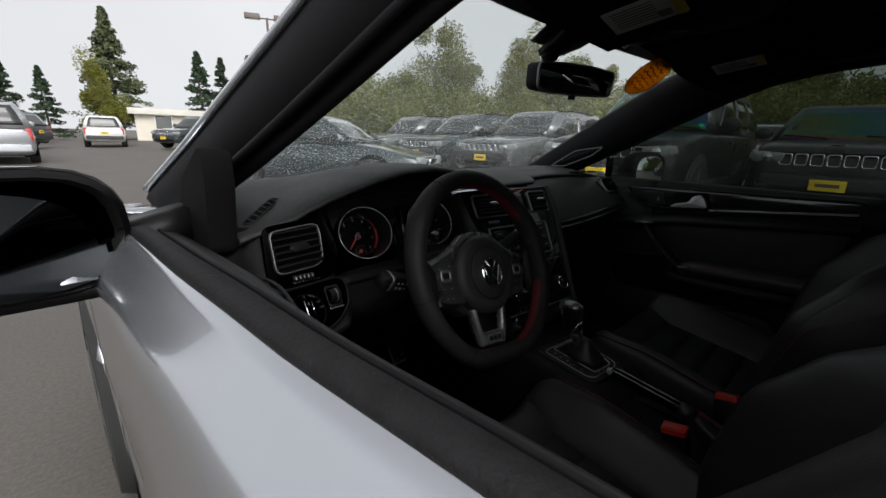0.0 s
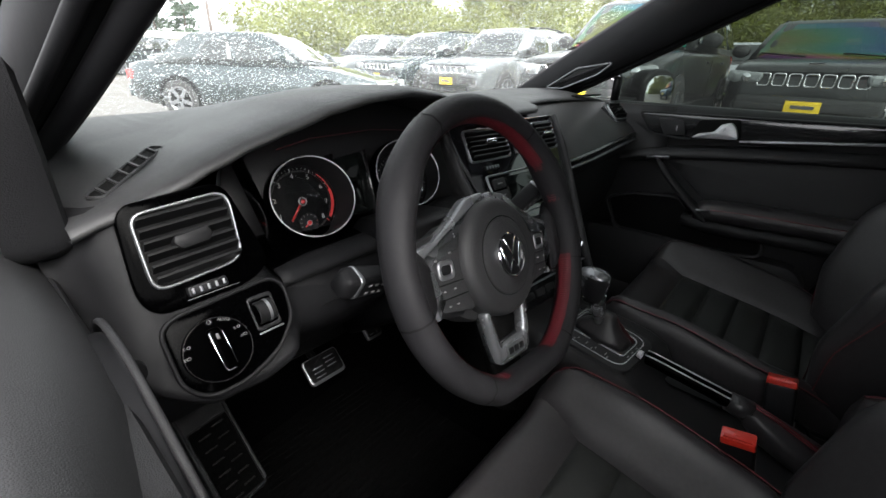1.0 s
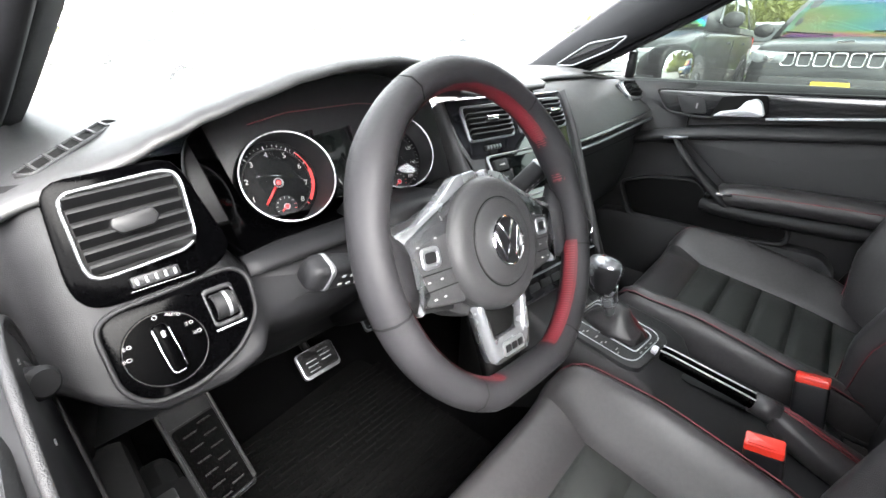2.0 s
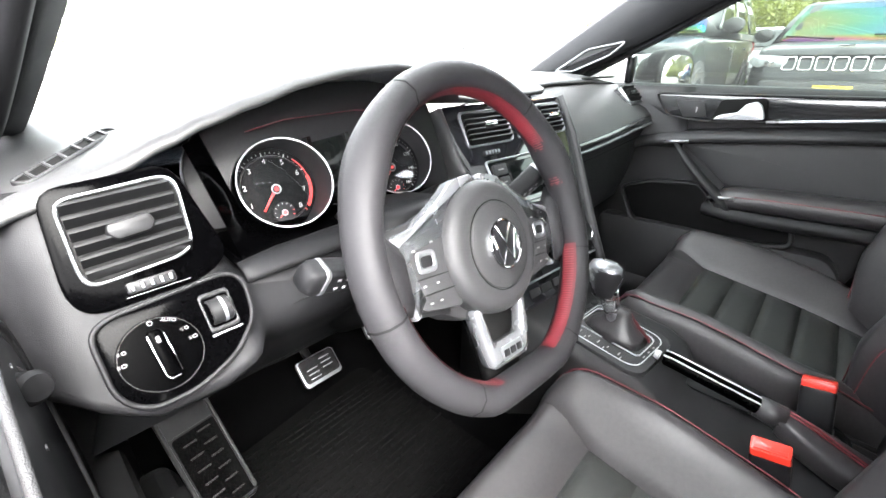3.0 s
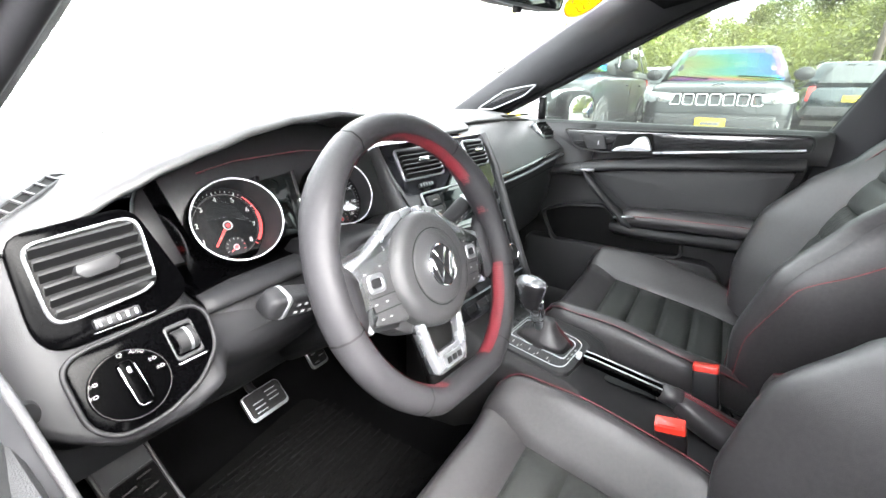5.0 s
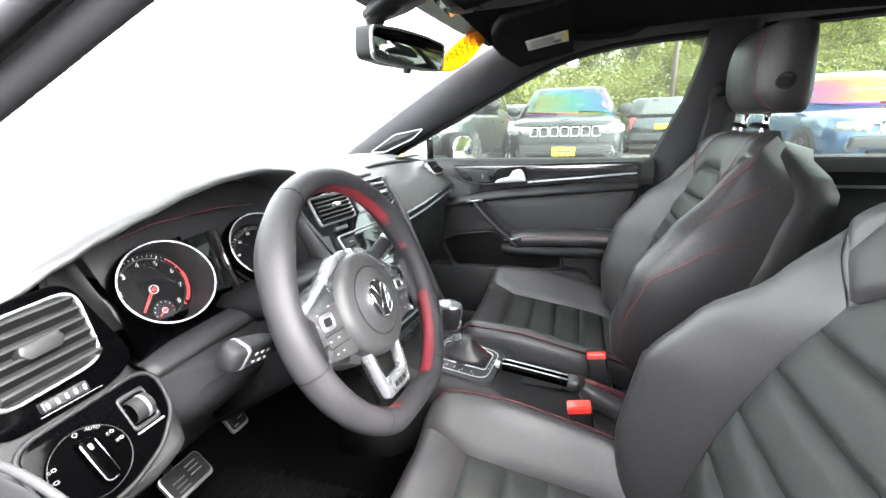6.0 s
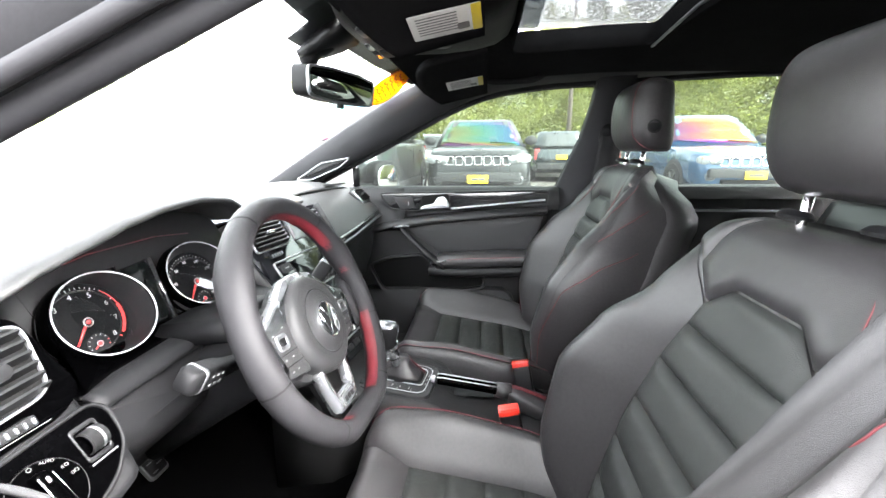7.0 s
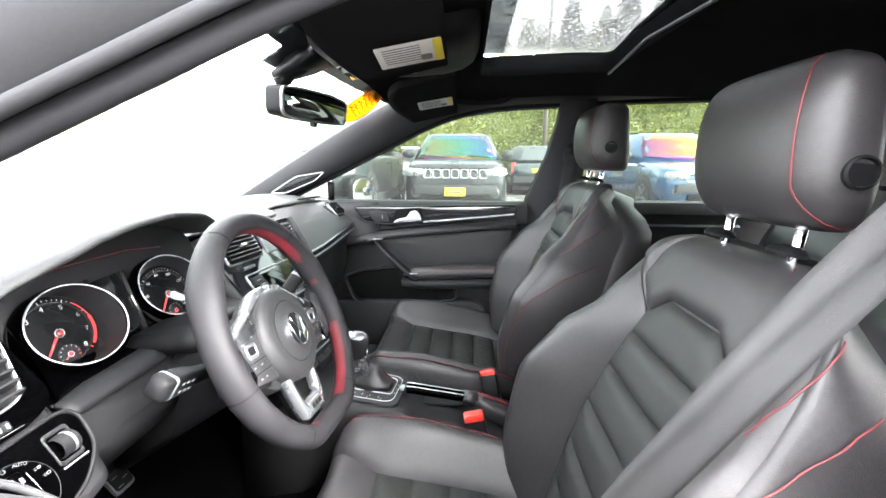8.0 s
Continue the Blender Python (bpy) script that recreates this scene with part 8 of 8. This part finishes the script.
hb = thing("handbrake", "handbrake lever with gloss black grip and leather boot stitched in red", "handbrake")
HB = [(-0.030, -0.114, 0.578), (-0.029, -0.130, 0.577), (-0.023, -0.185, 0.566), (-0.016, -0.235, 0.555), (-0.013, -0.262, 0.549)]
part("grip", tube("grip", spline(HB, 4), [0.010] + [0.0135] * 12 + [0.0145] * 4, 14, flat=0.85), LACQ, hb)
part("button", lathe("button", [(0.0080, 0), (0.0080, 0.006), (0.006, 0.009), (0, 0.0095)], 18, facing((-0.0305, -0.108, 0.579), (0.05, 1, 0.10))), TRIMSILVER, hb, "chrome release button")
for s in (-1, 1):
    part("grip_strip", tube("grip_strip", [Vector(p) + Vector((s * 0.0085, 0, 0.0105)) for p in HB], 0.0014, 6), TRIMSILVER, hb)
part("grip_cuff", tube("grip_cuff", [(-0.014, -0.252, 0.551), (-0.010, -0.285, 0.543)], [0.0175, 0.020], 14), LEATHER, hb)
part("boot", loft("boot", [[(cx + w * math.copysign(abs(math.cos(q)) ** 0.7, math.cos(q)), y, z + h * math.copysign(abs(math.sin(q)) ** 0.7, math.sin(q)) * (1 + 0.05 * math.sin(5 * q + y * 60))) for q in [2 * math.pi * k / 20 for k in range(20)]] for cx, y, z, w, h in ((-0.010, -0.28, 0.540, 0.020, 0.019), (-0.008, -0.31, 0.524, 0.026, 0.026), (-0.006, -0.35, 0.508, 0.034, 0.026), (-0.004, -0.40, 0.494, 0.040, 0.022), (0.0, -0.44, 0.485, 0.042, 0.012))]), LEATHER, hb, "folded leather boot")
for s in (-0.004, 0.004):
    part("boot_stitching", tube("boot_stitching", [(-0.010 + s, -0.285, 0.5605), (-0.008 + s, -0.315, 0.5515), (-0.006 + s, -0.355, 0.5350), (-0.004 + s, -0.40, 0.5165), (s, -0.43, 0.4985)], 0.0016, 6), RED, hb)
settle(hb, (-0.012, -0.27, 0.50))
cup = part("cup_holder", lathe("cup_holder", [(0.036, 0.0), (0.036, -0.055), (0.0, -0.055)], 28, Matrix.Translation((0.062, -0.338, 0.4945))), BLACK, con, "dark cup holder")
part("cup_rim", lathe("cup_rim", [(0.036, 0.0), (0.037, 0.004), (0.041, 0.003), (0.042, -0.004)], 32, Matrix.Translation((0.062, -0.338, 0.490))), PIANO, cup)
part("cup_clip", box("cup_clip", 0.014, 0.006, 0.012, 0.002, Matrix.Translation((0.088, -0.355, 0.485))), SATIN, cup)
part("console_tray", slab("console_tray", rounded(0.07, 0.12, 0.02), 0.004, 0.001, Matrix.Translation((0.055, -0.205, 0.507))), BLACK, con)
part("socket_cap", lathe("socket_cap", [(0.012, 0), (0.012, 0.008), (0.010, 0.010), (0, 0.010)], 18, Matrix.Translation((0.066, -0.150, 0.512))), BLACK, con)
for s in (-1, 1):
    part("console_edge", tube("console_edge", [(s * 0.094, -0.15, 0.506), (s * 0.093, -0.30, 0.490), (s * 0.093, -0.44, 0.482)], 0.004, 8), HARD, con)
armr = part("armrest", loft("armrest", [[(x, y, z + dz) for x, dz in ((-0.076, -0.075), (-0.082, -0.02), (-0.074, 0.002), (-0.05, 0.010), (0.05, 0.010), (0.074, 0.002), (0.082, -0.02), (0.076, -0.075))] for y, z in ((-0.405, 0.575), (-0.412, 0.600), (-0.44, 0.612), (-0.60, 0.618), (-0.75, 0.620), (-0.78, 0.60))]), LEATHER, con, "padded centre armrest with red seam")
for s in (-1, 1):
    part("armrest_stitching", tube("armrest_stitching", [(s * 0.072, -0.415, 0.604), (s * 0.0725, -0.44, 0.6165), (s * 0.0725, -0.60, 0.6225), (s * 0.0725, -0.75, 0.6245)], 0.0016, 6), RED, armr)
part("armrest_stitching", tube("armrest_stitching", [(-0.072, -0.4135, 0.604), (0.0, -0.412, 0.612), (0.072, -0.4135, 0.604)], 0.0016, 6), RED, armr)
part("armrest_post", box("armrest_post", 0.12, 0.3, 0.08, 0.02, Matrix.Translation((0, -0.60, 0.51))), HARD, con)
settle(con, (0, -0.2, 0.27))


def buckle(at, label):
    b = thing("seat_belt_buckle", label, "belt buckle", group="seat belt buckles", at=at)
    part("body", box("body", 0.028, 0.046, 0.105, 0.006, Matrix.Translation((0, 0, -0.056))), BLACK, b)
    part("stem", box("stem", 0.014, 0.030, 0.10, 0.004, Matrix.Translation((0, 0, -0.15))), BLACK, b)
    top = part("release_button", box("release_button", 0.025, 0.044, 0.012, 0.003, Matrix.Translation((0, 0, 0.001))), REDP, b, "bright red release button")
    part("button_lip", box("button_lip", 0.006, 0.036, 0.003, 0.001, Matrix.Translation((-0.007, 0, 0.0075))), REDP, top)
    return b


buckle(pose(-0.122, -0.277, 0.570, -12, -8, 4), "seat belt buckle with red button beside the driver's seat")
buckle(pose(0.098, -0.318, 0.560, -12, 10, -4), "seat belt buckle with red button beside the passenger's seat")

# driver's seat belt
belt = thing("seat_belt", "grey seat belt hanging slack beside the driver's seat", "seat belt")
bp_path = spline([(-0.640, -0.66, 1.17), (-0.612, -0.605, 1.085), (-0.604, -0.540, 0.995), (-0.600, -0.462, 0.878), (-0.600, -0.388, 0.755), (-0.615, -0.35, 0.60), (-0.63, -0.33, 0.42)], 8)


def belt_at(s, t):
    k = t * (len(bp_path) - 1)
    i = min(int(k), len(bp_path) - 2)
    p = bp_path[i].lerp(bp_path[i + 1], k - i)
    d = (bp_path[i + 1] - bp_path[i]).normalized()
    side = d.cross(Vector((0.92, -0.30, -0.05))).normalized()
    return p + side * lerp(-0.0235, 0.0235, s) + Vector((0.003 * math.sin(s * 9 + t * 7), 0, 0))


part("webbing", patch("webbing", belt_at, 8, 48, 0.0014), BELT, belt, "ribbed grey webbing")
part("anchor_plate", box("anchor_plate", 0.02, 0.06, 0.09, 0.01, Matrix.Translation((-0.655, -0.665, 1.18))), BLACK, belt)
part("tongue", box("tongue", 0.006, 0.040, 0.05, 0.003, Matrix.Translation((-0.600, -0.395, 0.73)) @ Matrix.Rotation(radians(-28), 4, "X")), SATIN, belt)
settle(belt, (-0.63, -0.33, 0.42))

# ---- pedals and mat ----
def pedal(at, w, h, label, slots=4):
    p = thing("pedal", label, "pedal", group="pedals", at=at)
    part("plate", slab("plate", rounded(w, h, 0.010), 0.010, 0.002), SATIN, p)
    part("pad", slab("pad", rounded(w - 0.006, h - 0.009, 0.008), 0.003, 0.001, Matrix.Translation((0, 0.0025, 0.0022))), RUBBER, p)
    for k in range(slots):
        y = lerp(-h / 2 + 0.02, h / 2 - 0.02, k / max(1, slots - 1))
        for s in (-1, 1):
            part("grip_slot", slab("grip_slot", rounded(w * 0.28, 0.0022, 0.001, 2), 0.003, 0.0006, Matrix.Translation((s * w * 0.19, y + 0.006 * s, 0.0036))), SATIN, p)
    part("arm", tube("arm", [(0, 0, -0.01), (0, 0.04, -0.04), (0, 0.16, -0.05)], 0.010, 8), BLACK, p)
    return p


pedal(facing((-0.365, 0.455, 0.440), (0.0, -0.72, 0.69)), 0.088, 0.060, "brushed metal brake pedal with rubber inlay", 3)
pedal(facing((-0.160, 0.560, 0.43), (0.0, -0.80, 0.60)), 0.052, 0.135, "brushed metal accelerator pedal with rubber inlay", 5)
rest = thing("footrest", "brushed metal footrest plate with rubber slots", "footrest")
FM = facing((-0.612, 0.430, 0.412), (0.10, -0.80, 0.60))
part("plate", slab("plate", rounded(0.086, 0.215, 0.008), 0.012, 0.002, FM), HARD, rest)
for sx2 in (-1, 1):
    part("side_rail", box("side_rail", 0.006, 0.200, 0.010, 0.002, FM @ Matrix.Translation((sx2 * 0.041, 0.006, 0.004))), SOFT, rest)
part("pad", slab("pad", rounded(0.074, 0.152, 0.006), 0.003, 0.001, FM @ Matrix.Translation((0.003, -0.022, 0.0024))), MATRUB, rest)
part("upper_pad", slab("upper_pad", rounded(0.078, 0.040, 0.004), 0.003, 0.001, FM @ Matrix.Translation((0.002, 0.078, 0.0024))), HARD, rest)
for k in range(6):
    for s in (-1, 1):
        part("grip_slot", slab("grip_slot", rounded(0.022, 0.0026, 0.001, 2), 0.003, 0.0008, FM @ Matrix.Translation((0.003 + s * 0.014, -0.085 + 0.025 * k + 0.005 * s, 0.0046))), SOFT, rest)
part("bright_edge", box("bright_edge", 0.080, 0.005, 0.004, 0.001, FM @ Matrix.Translation((0, -0.102, 0.001))), CHROME, rest)
settle(rest, (-0.60, 0.42, 0.30))
fm = thing("floor_mat", "black ribbed rubber floor mat before the driver's seat", "floor mat")
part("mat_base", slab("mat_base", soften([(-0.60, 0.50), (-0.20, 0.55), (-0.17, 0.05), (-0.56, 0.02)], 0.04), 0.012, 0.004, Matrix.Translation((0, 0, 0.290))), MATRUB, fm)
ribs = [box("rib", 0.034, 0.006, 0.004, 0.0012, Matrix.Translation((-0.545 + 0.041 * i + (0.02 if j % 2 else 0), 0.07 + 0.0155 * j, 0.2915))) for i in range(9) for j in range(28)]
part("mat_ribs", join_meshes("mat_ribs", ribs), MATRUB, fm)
settle(fm, (-0.38, 0.27, 0.278))

# ---- mirror, visors, overhead ----
mir = thing("rear_view_mirror", "rear-view mirror with dark frame hanging from the windscreen", "rear-view mirror")
ML, MR = Vector((-0.086, 0.123, 1.239)), Vector((0.142, 0.060, 1.241))
mx = (MR - ML).normalized()
mn = mx.cross(Vector((0, 0, 1))).normalized()
if mn.y > 0:
    mn = -mn
MM = facing((ML + MR) / 2, mn + Vector((0, 0, -0.10)))
mo = soften([(-0.124, 0.030), (-0.05, 0.036), (0.05, 0.036), (0.124, 0.028), (0.118, -0.030), (0.05, -0.033), (-0.05, -0.033), (-0.120, -0.028)], 0.016)
part("housing", slab("housing", mo, 0.040, 0.006, MM, dome=0.0), BLACK, mir)
part("bezel", ring_plate("bezel", mo, [(x * 0.955, y * 0.86) for x, y in mo], 0.006, 0.001, MM @ Matrix.Translation((0, 0, 0.002))), SATIN, mir)
part("mirror_glass", slab("mirror_glass", [(x * 0.955, y * 0.86) for x, y in mo], 0.002, 0.0005, MM @ Matrix.Translation((0, 0, 0.0012))), DARKMIRROR, mir, "dark mirror glass")
part("tab", box("tab", 0.014, 0.012, 0.012, 0.003, MM @ Matrix.Translation((0.0, -0.037, -0.010))), BLACK, mir)
part("stem", tube("stem", spline([MM @ Vector((0.0, 0.004, -0.035)), (0.01, 0.16, 1.275), (0.005, 0.155, 1.305), (0.0, 0.115, 1.335)], 5), [0.014] * 8 + [0.020] * 5 + [0.026] * 3, 12), BLACK, mir)
part("sensor_cover", loft("sensor_cover", [[(x, y, z) for x, z in ((-w, z0), (-w * 0.8, z0 - h), (w * 0.8, z0 - h), (w, z0))] for y, w, z0, h in ((0.17, 0.030, 1.306, 0.010), (0.14, 0.042, 1.322, 0.020), (0.10, 0.055, 1.345, 0.030), (0.06, 0.055, 1.362, 0.030))]), BLACK, mir)
settle(mir, (0.0, 0.115, 1.335))

stick = thing("windscreen_sticker", "round orange sticker with dark red scribble inside the windscreen", "sticker")
SU, ST = 0.855, 0.874


def on_screen(a, b, lift):
    """On the inside of the windscreen: metres across and up from the sticker's middle."""
    return screen_point(SU + a / 0.56, ST + b / 0.76, -0.004 - lift)


def on_disc(c, s, lift):
    return on_screen(-0.028 * c + 0.073 * s, 0.087 * c - 0.027 * s, lift)


part("disc", loft("disc", [[on_disc(r * math.cos(q), r * math.sin(q), 0.0) for q in [2 * math.pi * k / 40 for k in range(40)]] for r in (1.0, 0.66, 0.33, 0.01)]), ORANGE, stick)
rs = random.Random(4)
for k in range(7):
    c = 0.62 - 0.20 * k
    w = 0.68 * math.sqrt(max(0.05, 1 - c * c))
    part("scribble", tube("scribble", [on_disc(c + 0.05 * math.sin(j * 2.3 + k) + rs.uniform(-0.03, 0.03), lerp(-w, w, j / 9), 0.001) for j in range(10)], 0.0016, 4), SCRAWL, stick)
part("disc_edge", tube("disc_edge", [on_disc(0.98 * math.cos(q), 0.98 * math.sin(q), 0.0005) for q in [2 * math.pi * k / 40 for k in range(40)]], 0.0016, 4, True), SCRAWL, stick)
settle(stick, tuple(on_screen(0, 0, 0)))

def visor_point(side, s, t):
    """A folded visor: the driver's sags at its inner end, the passenger's falls with the roof to the outer end."""
    sag = 0.066 * (1 - s) - 0.012 if side < 0 else 0.058 * s - 0.012
    return Vector((side * lerp(0.165, 0.475, s), lerp(-0.02, -0.215, t) - 0.05 * (2 * s - 1) ** 2 * (1 - t), lerp(1.318, 1.350, t) - sag - 0.008 * abs(2 * s - 1) ** 3))


for side, nm in ((-1, "driver's"), (1, "passenger's")):
    vis = thing("sun_visor", "black sun visor folded up with a white warning label, " + nm + " side", "sun visor", group="sun visors")
    body = patch("visor", lambda s, t: visor_point(side, s, t), 14, 10, -0.016)
    part("visor_board", body, LINER, vis)
    ls, lt = (0.26, 0.68) if side < 0 else (0.66, 0.66)
    across, along = visor_point(side, ls + 0.15, lt) - visor_point(side, ls - 0.15, lt), visor_point(side, ls, lt + 0.15) - visor_point(side, ls, lt - 0.15)
    down = across.cross(along).normalized()
    down = down if down.z < 0 else -down
    lm = facing(visor_point(side, ls, lt) + down * 0.0135, down, (1, 0, 0))
    lab = part("warning_label", slab("warning_label", rounded(0.105, 0.062, 0.003, 2), 0.001, 0.0003, lm @ Matrix.Translation((0, 0, 0.0045))), PAPER, vis, "white warning label")
    part("label_head", slab("label_head", rounded(0.014, 0.062, 0.002, 2), 0.0006, 0.0002, lm @ Matrix.Translation((-0.0455, 0, 0.0052))), YELLOW, lab)
    for k in range(7):
        part("text_bar", slab("text_bar", rounded(0.060, 0.0022, 0.0005, 2), 0.0004, 0.0001, lm @ Matrix.Translation((0.012, -0.022 + 0.0066 * k, 0.0053))), INK, lab)
    part("label_picture", slab("label_picture", rounded(0.018, 0.016, 0.003, 2), 0.0004, 0.0001, lm @ Matrix.Translation((-0.025, 0.014, 0.0054))), INK, lab)
    part("pivot", tube("pivot", [(side * 0.47, -0.03, 1.318), (side * 0.50, -0.045, 1.33)], 0.006, 8), BLACK, vis)
    settle(vis, (side * 0.47, -0.03, 1.33))
over = thing("overhead_console", "dark overhead console with reading lights and switch", "overhead console")
part("shell", loft("shell", [[(w * math.copysign(abs(math.cos(q)) ** 0.45, math.cos(q)), y, z + 0.045 - 0.045 * math.sin(q) ** 0.6) for q in [math.pi * k / 20 for k in range(21)]] for y, z, w in ((0.060, 1.342, 0.115), (0.050, 1.331, 0.142), (0.025, 1.323, 0.155), (-0.03, 1.319, 0.160), (-0.12, 1.320, 0.160), (-0.19, 1.326, 0.158), (-0.235, 1.335, 0.152), (-0.262, 1.350, 0.140), (-0.275, 1.375, 0.125))], False, False), CONSOLE, over, "smooth dark shell with rounded ends")
for k in (-1, 1):
    part("reading_light", slab("reading_light", rounded(0.060, 0.040, 0.008), 0.004, 0.001, Matrix.Translation((k * 0.085, 0.0, 1.3185)) @ Matrix.Rotation(radians(177), 4, "X")), SLAT, over)
    part("light_button", slab("light_button", rounded(0.030, 0.010, 0.003), 0.004, 0.001, Matrix.Translation((k * 0.085, -0.036, 1.3175)) @ Matrix.Rotation(radians(180), 4, "X")), CONSOLE, over)
part("lamp_strip", slab("lamp_strip", rounded(0.13, 0.014, 0.004), 0.004, 0.001, Matrix.Translation((0.075, 0.032, 1.3225)) @ Matrix.Rotation(radians(160), 4, "X")), PIANO, over)
part("roof_switch", lathe("roof_switch", [(0.022, 0), (0.021, 0.008), (0.018, 0.010), (0, 0.010)], 20, Matrix.Translation((0, -0.125, 1.321)) @ Matrix.Rotation(radians(180), 4, "X")), SLAT, over)
settle(over, (0, -0.1, 1.37))
for side in (1,):
    grab = thing("grab_handle", "black folding grab handle above the passenger's window", "grab handle")
    part("bar", tube("bar", spline([(side * 0.525, -0.20, 1.338), (side * 0.508, -0.235, 1.322), (side * 0.505, -0.33, 1.322), (side * 0.510, -0.365, 1.326), (side * 0.525, -0.40, 1.345)], 5), 0.010, 10), LINER, grab)
    settle(grab, (side * 0.525, -0.3, 1.34))

# inner side trim of the cabin
for side in (-1, 1):
    z1 = 0.93 if side > 0 else 0.86
    part("inner_side_trim", patch("inner_side_trim", lambda s, t: (side * (0.772 - 0.02 * t), lerp(-2.0, 0.84, s), lerp(0.22, z1, t)), 12, 6), HARD, car)
    part("kick_panel", loft("kick_panel", [[(side * x, y, z) for x, y in ((0.76, 0.30), (0.735, 0.33), (0.70, 0.50), (0.69, 0.80), (0.76, 0.80))] for z in (0.25, 0.45, 0.65, 0.80, 0.90)]), HARD, car)
    part("door_sill_trim", loft("door_sill_trim", [[(side * x, y, z) for x, z in ((0.76, 0.40), (0.70, 0.405), (0.655, 0.39), (0.64, 0.30), (0.64, 0.25))] for y in (-0.62, -0.3, 0.1, 0.42)], False, False), HARD, car)
part("under_dash", patch("under_dash", lambda s, t: (lerp(-0.74, 0.74, s), lerp(0.34, 0.80, t), lerp(0.60, 0.56, t)), 6, 4), BLACK, car)
settle(car, (0.0, -0.15, 0.0))
